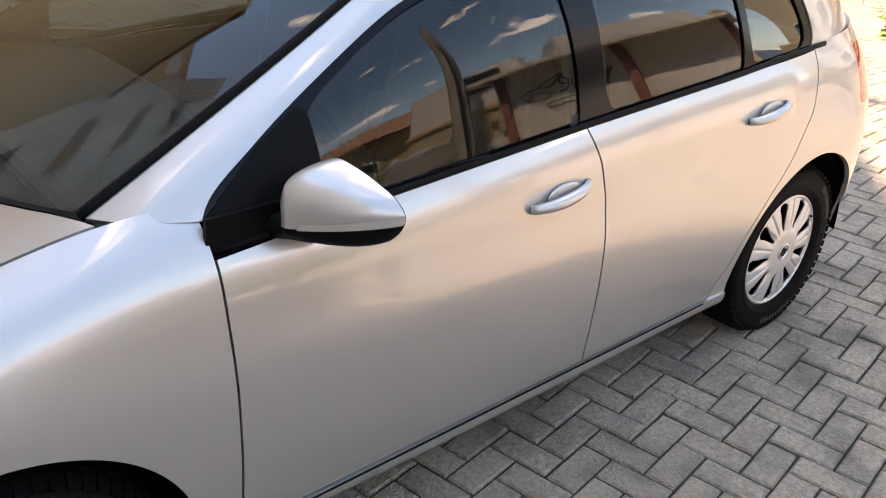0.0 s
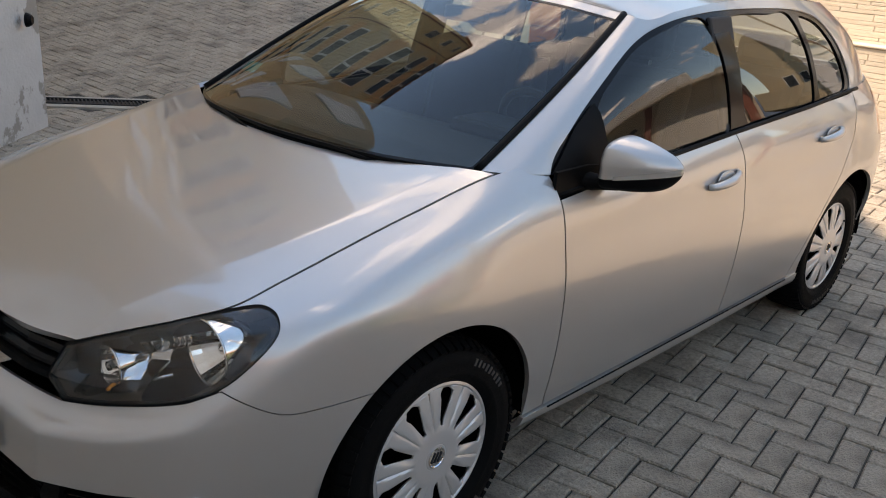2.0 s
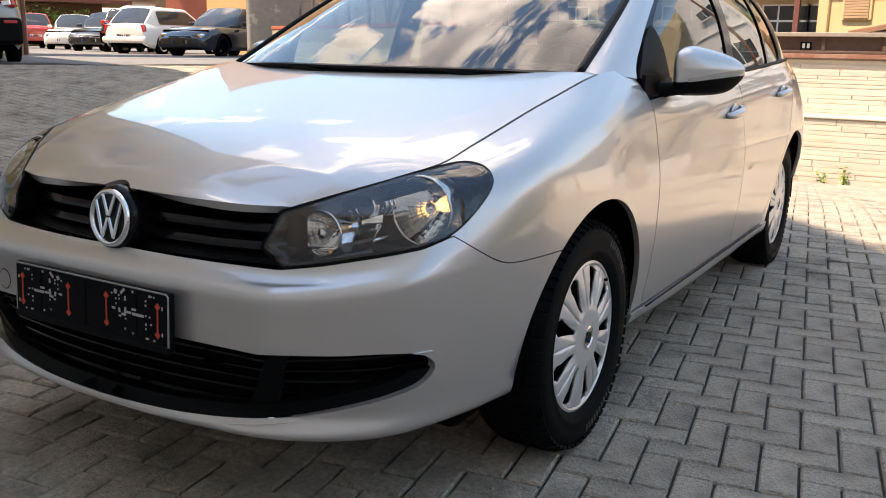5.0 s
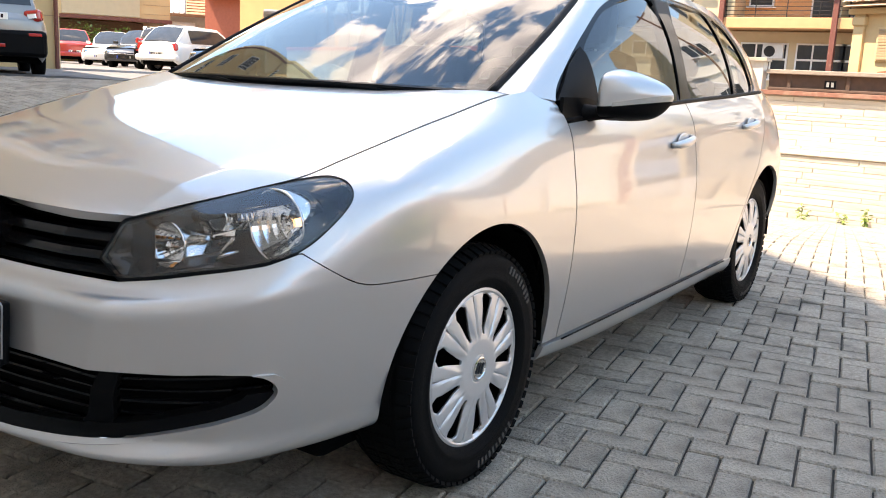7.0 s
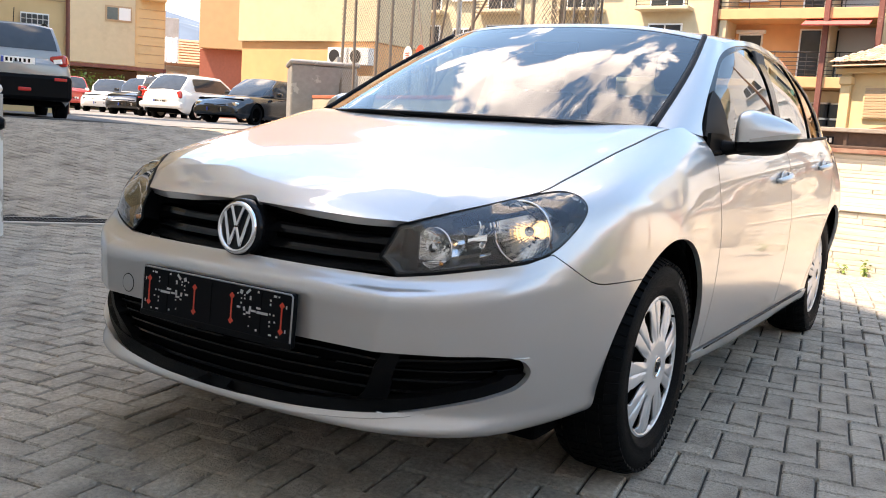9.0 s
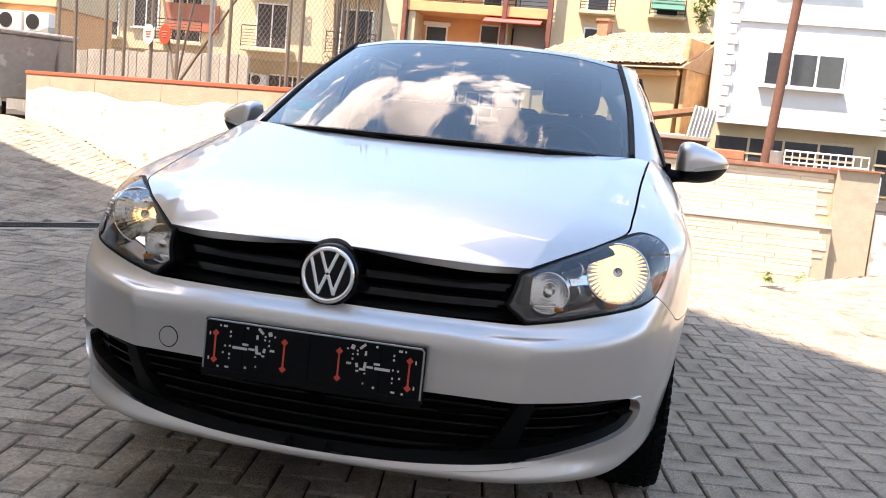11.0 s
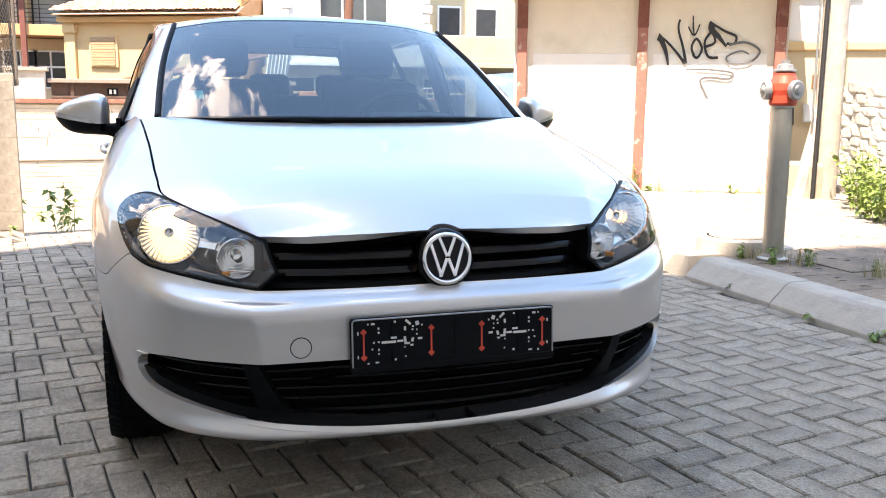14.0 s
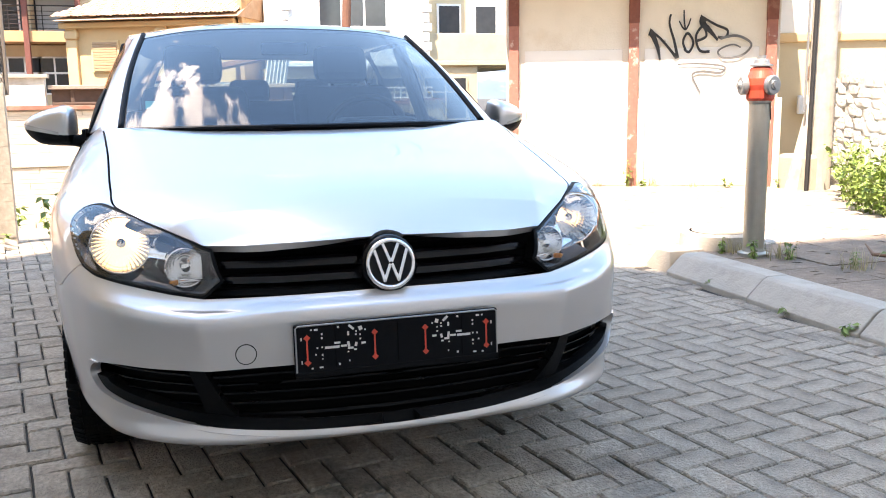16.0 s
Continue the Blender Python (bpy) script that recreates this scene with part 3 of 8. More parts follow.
stroke("stroke", [(-5.68, 1.95), (-5.85, 1.83), (-6.02, 1.67), (-6.10, 1.58)], [0.03, B, 0.05], SPRAY, tag, 7.293)
stroke("stroke", [(-6.12, 1.58), (-6.06, 1.80), (-5.98, 2.02), (-6.00, 2.15)], [0.05, B, 0.03], SPRAY, tag, 7.291)
stroke("stroke", [(-6.22, 1.70), (-6.30, 1.66), (-6.36, 1.78), (-6.27, 1.90), (-6.20, 1.80), (-6.24, 1.69)], [B, B, B], SPRAY, tag)
stroke("stroke", [(-6.20, 2.2), (-6.21, 2.05), (-6.23, 1.95)], [0.02, 0.028, 0.02], SPRAY, tag, 7.293)
stroke("stroke", [(-6.13, 2.06), (-6.23, 1.95), (-6.31, 2.09)], [0.02, 0.026, 0.02], SPRAY, tag, 7.291)
stroke("stroke", [(-6.42, 1.80), (-6.56, 1.86), (-6.50, 1.98), (-6.40, 1.86), (-6.46, 1.68), (-6.62, 1.66)], [B, B, B], SPRAY, tag)
stroke("stroke", [(-6.52, 2.10), (-6.50, 2.02), (-6.62, 1.92), (-6.74, 1.80)], [0.12, 0.08, 0.03], SPRAY, tag, 7.293)
stroke("stroke", [(-6.50, 2.10), (-6.70, 2.0), (-6.88, 1.93), (-6.86, 1.84), (-6.74, 1.84)], [0.03, B, B], SPRAY, tag, 7.291)
stroke("stroke", [(-6.78, 1.82), (-7.05, 1.85), (-7.26, 1.74), (-7.12, 1.60), (-6.85, 1.57), (-6.75, 1.66), (-6.95, 1.74), (-7.1, 1.70)], [B, 0.03, 0.02], GREY_SPRAY, tag, 7.289)
stroke("stroke", [(-6.12, 1.50), (-6.5, 1.50), (-6.85, 1.46), (-6.80, 1.38), (-6.5, 1.40), (-6.36, 1.36), (-6.42, 1.24), (-6.50, 1.12)], [0.02, B, 0.02], GREY_SPRAY, tag, 7.293)

RUBBLE = material("whitewashed_rubble", (0.66, 0.63, 0.58), 0.9, 0, 14, 0.2, 0.8, 50, (0.30, 0.22, 0.15), 2.3, (0.55, 0.66), per_object=0.10)
# stone garden wall on the right, rough and whitewashed
random.seed(8)
rubble = wall_block("wall_rubble", (5.9, -7.25), (1.4, -6.15), 0.4, -0.05, 1.22, WHITEWASH, "rough whitewashed rubble garden wall")
way_r = (Vector((1.4, -6.15)) - Vector((5.9, -7.25))).normalized()
nr = Vector((way_r.y, -way_r.x))
if nr.y < 0:
    nr = -nr
stone_bm = bmesh.new()
bmesh.ops.create_icosphere(stone_bm, subdivisions=1, radius=0.5)
for v in stone_bm.verts:
    v.co *= 1 + 0.25 * noise.noise(v.co * 3)
stone_me = bpy.data.meshes.new("stone")
stone_bm.to_mesh(stone_me)
stone_bm.free()
stone_me.materials.append(RUBBLE)
s = 0.1
while s < 4.55:
    zz = 0.08
    while zz < 1.2:
        w_, h_ = random.uniform(0.14, 0.27), random.uniform(0.09, 0.17)
        p = Vector((5.9, -7.25)) + way_r * (s + random.uniform(-0.05, 0.05)) + nr * 0.0
        ob = new("stone", stone_me)
        ob.parent = rubble
        ob.matrix_world = pose(p.x, p.y, zz + h_ / 2, 0, 0, math.degrees(math.atan2(way_r.y, way_r.x)) + random.uniform(-8, 8)) @ Matrix.Diagonal((w_ * 1.5, 0.055, h_ * 1.55, 1))
        zz += h_
    s += 0.19

# ---- drain ----
drain = thing("drain_channel", pose(0, 0, 0), "black iron slot drain grating set between the pavers", "drain", kind="structure")
dv = DRAIN_B - DRAIN_A
d_m = pose((DRAIN_A.x + DRAIN_B.x) / 2, (DRAIN_A.y + DRAIN_B.y) / 2, 0, 0, 0, math.degrees(math.atan2(dv.y, dv.x)))
for off in (-0.10, 0.10):
    ob = part("frame_bar", box((dv.length, 0.018, 0.03), (0, off, 0.0), 0.003), IRON, drain)
    ob.matrix_world = d_m
for off in (-0.16, 0.16):
    ob = part("edge_strip", box((dv.length, 0.09, 0.03), (0, off, -0.008), 0.004), KERB, drain, "concrete edge strip")
    ob.matrix_world = d_m
bm = bmesh.new()
k = -dv.length / 2 + 0.02
while k < dv.length / 2:
    box((0.012, 0.19, 0.02), (k, 0, 0.0), 0, bm, pose(0, 0, 0, 0, 0, 18))
    k += 0.032
ob = part("grate_bars", bm, IRON, drain)
ob["kind"] = "stuff"
ob.matrix_world = d_m
ob = part("channel", box((dv.length, 0.18, 0.01), (0, 0, -0.06)), DARK, drain)
ob.matrix_world = d_m

# ---- pavement with kerb, hydrant ----
walkway = tagged(part("pavement", box((5.7, 5.4, 0.14), (-0.95, -5.26, 0.035), 0.01), KERB, None), "dusty grey footpath behind the kerb", "pavement", kind="structure")
DUSTY = material("dusty_slab", (0.235, 0.178, 0.13), 0.95, 0, 30, 0.5, 0.8, 90, (0.14, 0.11, 0.085), 2.2, (0.46, 0.68), per_object=0.08)
slab_me = None
random.seed(11)
for i in range(14):
    for j in range(6):
        if slab_me is None:
            bm = box((0.396, 0.396, 0.03), (0, 0, 0), 0.003)
            slab_me = bpy.data.meshes.new("slab")
            bm.to_mesh(slab_me)
            bm.free()
            slab_me.materials.append(DUSTY)
        ob = new("slab", slab_me)
        ob.parent = walkway
        ob.matrix_world = pose(-3.55 + 0.4 * i, -2.87 - 0.4 * j, 0.105 + random.uniform(-0.004, 0.004), random.uniform(-0.8, 0.8), random.uniform(-0.8, 0.8), 0)
kerb_profile = [(0.0, -0.05), (0.0, 0.02), (0.10, 0.115), (0.13, 0.128), (0.26, 0.128), (0.26, -0.05)]
kerb = tagged(new("kerb"), "bevelled concrete kerb stones, chipped and dusty", "kerb", kind="structure")
x = -3.9
n = 0
while x < 1.70:
    lng = min(0.80, 1.74 - x)
    ob = part("kerb_stone", prism(kerb_profile, lng - 0.008, bevel=0.006), KERB, kerb)
    ob.matrix_world = Matrix.Translation((x, -2.40 + 0.006 * (n % 2), 0)) @ Matrix(((0, 0, 1, 0), (-1, 0, 0, 0), (0, 1, 0, 0), (0, 0, 0, 1)))
    x += 0.80
    n += 1
for k in range(3):
    ob = part("kerb_stone", prism(kerb_profile, 0.78, bevel=0.006), KERB, kerb)
    ob.matrix_world = pose(2.02 + 0.05 * k, -2.46 - 0.79 * k, 0, 0, 0, -88) @ Matrix(((0, 0, 1, 0), (-1, 0, 0, 0), (0, 1, 0, 0), (0, 0, 0, 1)))

manhole = thing("valve_cover", pose(1.91, -2.93, 0.118), "round concrete valve cover beside the hydrant", "cover")
part("ring", lathe([(0, 0.0), (0.26, 0.0), (0.25, 0.085), (0.22, 0.10), (0.19, 0.095), (0.0, 0.09)], 28), KERB, manhole, smooth=False)
part("lid", lathe([(0, 0.091), (0.18, 0.097), (0.175, 0.108), (0.0, 0.110)], 28), CONCRETE, manhole, "round concrete lid", smooth=False)
part("lid_gap", lathe([(0.178, 0.0965), (0.195, 0.0985)], 28), DARK, manhole)
hyd = thing("fire_hydrant", pose(1.52, -2.90, 0.115) @ Matrix.Diagonal((0.87, 0.87, 1, 1)), "slim pillar fire hydrant with red head and steel body", "hydrant")
part("body", lathe([(0, 0), (0.105, 0.0), (0.105, 0.02), (0.078, 0.03), (0.072, 0.05), (0.072, 0.92), (0.078, 0.93), (0.078, 0.95), (0.0, 0.95)], 32), STAINLESS, hyd, "dull stainless steel column", smooth=False)
head = part("head", lathe([(0.0, 0.94), (0.086, 0.94), (0.094, 0.955), (0.092, 1.0), (0.10, 1.03), (0.096, 1.07), (0.075, 1.115), (0.072, 1.13), (0.05, 1.14), (0, 1.14)], 32), HYDRANT_RED, hyd, "faded red hydrant head")
part("bonnet", lathe([(0.0, 1.14), (0.078, 1.14), (0.078, 1.15), (0.055, 1.155), (0.05, 1.18), (0.03, 1.185), (0.03, 1.205), (0, 1.205)], 24), STEEL, hyd, "grey steel bonnet")
for a in (77, 180):
    o = part("outlet", lathe([(0, 0.06), (0.034, 0.06), (0.034, 0.10), (0.052, 0.10), (0.058, 0.108), (0.058, 0.135), (0.05, 0.145), (0.03, 0.145), (0.025, 0.155), (0.018, 0.155), (0.018, 0.165), (0, 0.165)], 24), STEEL, hyd, "grey steel outlet cap")
    o.matrix_local = pose(0, 0, 1.03, 0, 90, a)
chain = [(0.075 * math.cos(radians(a)), 0.075 * math.sin(radians(a)), 0.93 - 0.10 * math.sin(math.pi * (a - 205) / 57)) for a in range(205, 263, 4)]
part("chain", sweep(chain, 0.004, 6), IRON, hyd)

# ---- orange cabinet ----
cab = thing("barrier_cabinet", pose(5.20, 2.80, 0.02, 0, 0, 27), "orange steel barrier cabinet beside the concrete wall", "cabinet")
part("body", box((0.30, 0.42, 0.74), (0, 0, 0.37), 0.008), ORANGE, cab)
part("hood", box((0.32, 0.44, 0.20), (0, 0, 0.85), 0.008), ORANGE, cab)
door = part("door", box((0.012, 0.20, 0.66), (-0.155, 0.095, 0.37), 0.003), ORANGE, cab)
part("knob", lathe([(0, 0), (0.012, 0), (0.012, 0.02), (0.026, 0.025), (0.026, 0.05), (0, 0.055)], 16, m=pose(-0.16, 0.165, 0.45, 0, -90, 0)), PLASTIC, door, "black knob")
for y0, z0, y1, z1 in ((0.14, 0.66, 0.05, 0.64), (0.05, 0.64, 0.14, 0.57), (0.14, 0.57, 0.05, 0.55), (0.14, 0.51, 0.06, 0.53), (0.06, 0.53, 0.05, 0.43), (0.05, 0.43, 0.13, 0.41),
                       (0.13, 0.51, 0.10, 0.42), (0.14, 0.36, 0.04, 0.33), (0.04, 0.33, 0.13, 0.27), (0.13, 0.27, 0.04, 0.25), (0.13, 0.20, 0.05, 0.17), (0.10, 0.19, 0.04, 0.10), (0.14, 0.10, 0.08, 0.12)):
    d = Vector((0, y1 - y0, z1 - z0))
    part("mark", box((0.002, d.length, 0.008), (-0.1625, (y0 + y1) / 2, (z0 + z1) / 2), 0, turn=Matrix.Rotation(math.atan2(d.z, d.y), 4, "X")), SPRAY, door)
part("sticker", box((0.002, 0.07, 0.10), (-0.1515, -0.07, 0.60)), WHITE_MARK, cab, "pale sticker")
part("sticker_picture", box((0.002, 0.05, 0.055), (-0.1535, -0.07, 0.605)), IRON, cab, "dark picture on the sticker")
part("lamp_box", box((0.10, 0.16, 0.09), (-0.19, -0.165, 0.83), 0.012, turn=pose(0, 0, 0, -28, 0, 0)), AC_WHITE, cab, "tilted white lamp box")
part("base_slab", box((0.40, 0.52, 0.05), (0, 0, 0.0), 0.01), KERB, cab, "concrete base")

# ---- fence on the concrete wall ----
fence = thing("chain_link_fence", pose(0, 0, 0), "tall rusty chain-link fence on steel posts over the wall", "fence")
f_pts = [Vector((5.75, 2.25, 1.25)), Vector((8.4, 7.25, 1.25))]
f_way = (f_pts[1] - f_pts[0]).normalized()
f_len = (f_pts[1] - f_pts[0]).length
rnd = random.Random(5)
for s in (0.05, 0.55, 0.75, 1.75, 2.1, 2.75, 3.3, 3.9, 4.35, 5.1, 5.6):
    p = f_pts[0] + f_way * s
    part("post", tube(p, p + Vector((rnd.uniform(-0.03, 0.03), rnd.uniform(-0.03, 0.03), 2.1)), 0.022 if s not in (2.1,) else 0.03, sides=8), STEEL if s == 2.1 else FENCE, fence)
for k in range(3):
    part("stay", tube(f_pts[0] + f_way * (2.75 + 0.0 * k), f_pts[0] + f_way * (1.75 + 1.1 * k - 0.6) + Vector((0, 0, 1.5 + 0.2 * k)), 0.014, sides=6), FENCE, fence)
verts, faces = [], []
D = 0.075


def wire(a, b, r=0.0022):
    n_ = len(verts)
    way = (b - a).normalized()
    s1 = way.cross(Vector((0.3, 0.5, 0.81))).normalized()
    s2 = way.cross(s1)
    for p in (a, b):
        for k_ in range(3):
            verts.append(p + r * (math.cos(2.094 * k_) * s1 + math.sin(2.094 * k_) * s2))
    for k_ in range(3):
        faces.append((n_ + k_, n_ + (k_ + 1) % 3, n_ + 3 + (k_ + 1) % 3, n_ + 3 + k_))


H_F = 2.0
s = -H_F
while s < f_len:
    for sg in (1, -1):
        s0, z0, s1_, z1 = s, 0.0, s + H_F, H_F
        if s0 < 0:
            z0, s0 = -s0, 0.0
        if s1_ > f_len:
            z1, s1_ = f_len - s, f_len
        if sg < 0:
            z0, z1 = H_F - z0, H_F - z1
        wire(f_pts[0] + f_way * s0 + Vector((0, 0, z0)), f_pts[0] + f_way * s1_ + Vector((0, 0, z1)))
    s += D
# spare mesh, folded to and fro and stood on the bare wall end
folds = [Vector((5.22 + (0.26 if k % 2 else 0.0) + rnd.uniform(-0.03, 0.03), 2.22 - 0.052 * k, 1.27)) for k in range(11)]
fold_s = [0.0]
for a, b in zip(folds, folds[1:]):
    fold_s.append(fold_s[-1] + (b - a).length)


def on_fold(s_, z_):
    k = min(len(folds) - 2, max(0, int(np.searchsorted(fold_s, s_)) - 1))
    q = folds[k].lerp(folds[k + 1], (s_ - fold_s[k]) / (fold_s[k + 1] - fold_s[k]))
    return q + Vector((0.02 * math.sin(2.1 * z_ + k), 0.03 * math.sin(1.4 * z_) - 0.03 * z_ * (k / 10 - 0.5), z_))


for m_ in range(-36, int(fold_s[-1] / 0.06)):
    for q in range(36):
        s_ = 0.06 * (m_ + q)
        if 0 <= s_ < fold_s[-1] - 0.06:
            for za, zb in ((q, q + 1), (36 - q, 35 - q)):
                wire(on_fold(s_, 0.06 * za), on_fold(s_ + 0.06, 0.06 * zb), 0.0026)
for k in (1, 4, 6, 9, 10):
    part("rod", tube(folds[k] + Vector((0, 0, -0.1)), folds[k] + Vector((rnd.uniform(-0.05, 0.05), rnd.uniform(-0.06, 0.06), 2.25)), 0.012, sides=6), FENCE, fence)
mesh_ob = mesh_object("wire_mesh", verts, faces, FENCE, fence, "rusty diamond wire mesh")
mesh_ob["kind"] = "stuff"
for dx, mat, lab in ((2.95, HYDRANT_RED, "red round notice"), (3.30, AC_WHITE, "white round notice")):
    p = f_pts[0] + f_way * dx + Vector((0, 0, 0.62))
    sg = thing("notice_disc", look(p + Vector((-0.04, 0.02, 0)), p + Vector((-3, 1.6, 0))), lab + " wired to the fence", "sign", "fence notices")
    part("disc", lathe([(0, 0), (0.12, 0), (0.12, 0.006), (0, 0.006)], 28), mat, sg)
    for k in range(3):
        part("bar", box((0.12 - 0.02 * k, 0.012, 0.003), (0, 0.03 - 0.03 * k, -0.003)), WHITE_MARK if mat == HYDRANT_RED else RED_MARK, sg)

# ---- buildings round about ----
def far_window(parent, x, y, z, w, h, panes=2, frame=FRAME_WHITE, pane=WINDOW_DARK, sill=True, way=-1):
    """A window in a wall that faces along x (way -1: towards -x), centred at y, sill height z."""
    win = part("window", box((0.10, w, h), (x + way * 0.01, y, z + h / 2), 0.01), frame, parent)
    pw = (w - 0.07 * (panes + 1)) / panes
    for k in range(panes):
        yy = y - w / 2 + 0.07 + pw / 2 + k * (pw + 0.07)
        part("pane", box((0.02, pw, h - 0.14), (x + way * 0.062, yy, z + h / 2)), pane, win, "dark glass pane")
    if sill:
        part("sill", box((0.22, w + 0.16, 0.05), (x + way * 0.08, y, z - 0.03), 0.01), frame, win)
    return win


def railing(parent, a, b, h=0.95, bars=5, mat=IRON, upright=1.1):
    """A balcony railing of level bars between uprights."""
    a, b = Vector(a), Vector(b)
    rail = part("railing", tube(a + Vector((0, 0, h)), b + Vector((0, 0, h)), 0.025, sides=6), mat, parent, "dark steel railing")
    for k in range(bars):
        zz = Vector((0, 0, 0.1 + (h - 0.15) * k / bars))
        part("bar", tube(a + zz, b + zz, 0.014, sides=5), mat, rail)
    n_ = max(1, int((b - a).length / upright))
    for k in range(n_ + 1):
        p = a.lerp(b, k / n_)
        part("upright", tube(p, p + Vector((0, 0, h)), 0.02, sides=5), mat, rail)
    return rail


def air_unit(parent, x, y, z):
    ac = part("air_unit", box((0.32, 0.82, 0.56), (x, y, z), 0.02), AC_WHITE, parent, "white air conditioner unit")
    part("fan_grille", lathe([(0.0, 0), (0.22, 0), (0.22, 0.012), (0.0, 0.016)], 24, m=pose(x - 0.16, y + 0.12, z, 0, -90, 0)), IRON, ac, "dark round fan grille")


# white house with quoins behind the old house
def nearer(k):
    """Brings a building built too far off nearer, its outline kept as seen from the yard."""
    return Matrix.Translation(Vector((-2.9, 0.2, 1.06)) * (1 - k)) @ Matrix.Scale(k, 4)


def farther(k, turn):
    """Sets a building k times as far from the yard, turned about it."""
    eye = Matrix.Translation((-1.95, -1.7, 1.06))
    return eye @ pose(0, 0, 0, 0, 0, turn) @ Matrix.Scale(k, 4) @ eye.inverted()


white = thing("white_house", nearer(0.92), "white rendered house with corner quoins and balcony", "house")
WX = 24.0
part("wall", box((6, 4.55, 9.0), (WX + 3, -5.45, 2.15 + 4.5), 0.01), WHITE_WALL, white)
part("wall", box((6, 6.4, 2.3), (WX + 3.3, -6.2, 1.0), 0.01), CREAM, white, "cream ground floor wall")
part("wall", box((4.5, 4.2, 9.0), (WX + 4.2, -9.8, 2.1 + 4.5), 0.01), CREAM, white, "cream recessed balcony wall")
part("string_course", box((0.12, 4.65, 0.12), (WX - 0.02, -5.45, 2.15), 0.01), FRAME_WHITE, white)
part("string_course", box((0.10, 4.6, 0.08), (WX - 0.02, -5.45, 5.0), 0.01), FRAME_WHITE, white)
for yq in (-3.28, -7.62):
    for k in range(14):
        part("quoin", box((0.10, 0.30 if k % 2 else 0.20, 0.24), (WX - 0.03, yq + (0.0 if k % 2 else 0.03), 2.4 + 0.29 * k), 0.01), FRAME_WHITE, white)
far_window(white, WX, -5.30, 3.22, 2.15, 1.0, 3)
far_window(white, WX, -5.30, 6.1, 2.15, 1.0, 3)
far_window(white, WX + 0.3, -5.1, 0.45, 3.9, 1.35, 4, frame=CREAM, sill=False)
part("transom", box((0.14, 3.9, 0.07), (WX + 0.27, -5.1, 1.30), 0.01), CREAM, white)
far_window(white, WX + 0.3, -8.3, 0.4, 1.5, 1.4, 2, frame=CREAM, sill=False)
part("transom", box((0.14, 1.5, 0.07), (WX + 0.27, -8.3, 1.30), 0.01), CREAM, white)
far_window(white, WX + 1.96, -9.0, 3.05, 0.85, 1.15, 1)
far_window(white, WX + 1.96, -10.3, 3.05, 0.85, 1.15, 1)
part("parapet", box((0.15, 4.2, 0.85), (WX + 0.3, -9.7, 2.7), 0.02), CREAM, white, "cream balcony parapet")
part("balcony_slab", box((2.0, 4.2, 0.15), (WX + 1.2, -9.7, 2.2), 0.02), CREAM, white)
railing(white, (WX - 0.6, -7.6, 0.2), (WX - 0.6, -4.0, 0.2), 0.75, 1, FRAME_WHITE, 0.22)

# old low house with a tiled roof
old = thing("old_house", Matrix.Translation((24.17, -1.91, 3.67)) @ pose(0, 0, 0, 0, 0, -27) @ Matrix.Scale(1.2, 4) @ Matrix.Translation((-18.15, 2.45, -2.78)), "old ochre plastered house with a clay tile roof", "house")
OX = 18.5
part("wall", box((4.5, 4.55, 3.2), (OX + 2.25, 0.05, 1.25), 0.02), OCHRE, old)
part("wall_end", box((4.6, 0.12, 3.7), (OX + 2.3, -2.40, 1.6), 0.02), material("bare_mud_brick", (0.52, 0.33, 0.17), 0.9, 0, 6, 0.3, 0.6, 30, (0.34, 0.22, 0.12), 2.5), old, "bare mud-brick gable end")
tile_bm = bmesh.new()
roof_slope = math.atan2(1.05, 2.4)
for i in range(44):
    for j in range(16):
        if j > 1 + 1.2 * i:
            continue
        r = []
        yc = 2.45 - 0.112 * i
        for end in (0, 1):
            t_ = j * 0.162 + end * 0.19
            for a in range(5):
                an = math.pi * a / 4
                px = OX - 0.35 + t_ * math.cos(roof_slope) - math.sin(an) * 0.03 * math.sin(roof_slope)
                pz = 2.78 + 0.010 * math.sin(i * 1.7 + j) + t_ * math.sin(roof_slope) + (0.03 * math.sin(an) - 0.010 * end) * math.cos(roof_slope)
                r.append(tile_bm.verts.new((px, yc - 0.056 * math.cos(an), pz)))
        for a in range(4):
            tile_bm.faces.new((r[a], r[a + 1], r[a + 6], r[a + 5]))
PALE_TILE = material("pale_clay_tile", (0.40, 0.265, 0.17), 0.85, 0, 9, 0.25, 0.4, 60, (0.44, 0.35, 0.25), 2.0, per_island=0.28)
tiles = part("roof_tiles", tile_bm, PALE_TILE, old, "weathered clay barrel tiles", smooth=False)
tiles["kind"] = "stuff"
bm = bmesh.new()
deck = [bm.verts.new(c) for c in ((OX - 0.40, 2.40, 2.68), (OX - 0.40, -2.50, 2.68), (OX + 4.9, -2.50, 2.68), (OX + 4.9, 2.40, 2.68), (OX + 2.2, 0.9, 3.80), (OX + 2.2, -2.50, 3.80))]
for q in ((0, 1, 5, 4), (2, 3, 4, 5), (3, 0, 4), (1, 2, 5), (0, 3, 2, 1)):
    bm.faces.new([deck[i_] for i_ in q])
part("roof_deck", bm, PALE_TILE, old, "hipped tile roof deck")
part("cornice", box((0.18, 4.7, 0.14), (OX - 0.08, 0.05, 2.58), 0.03), OCHRE, old)
shut = part("window", box((0.10, 0.78, 0.80), (OX - 0.01, 1.22, 1.80), 0.01), OCHRE, old)
for k in range(11):
    part("slat", box((0.03, 0.66, 0.058), (OX - 0.07, 1.22, 1.47 + 0.066 * k), 0.006), SHUTTER, shut)
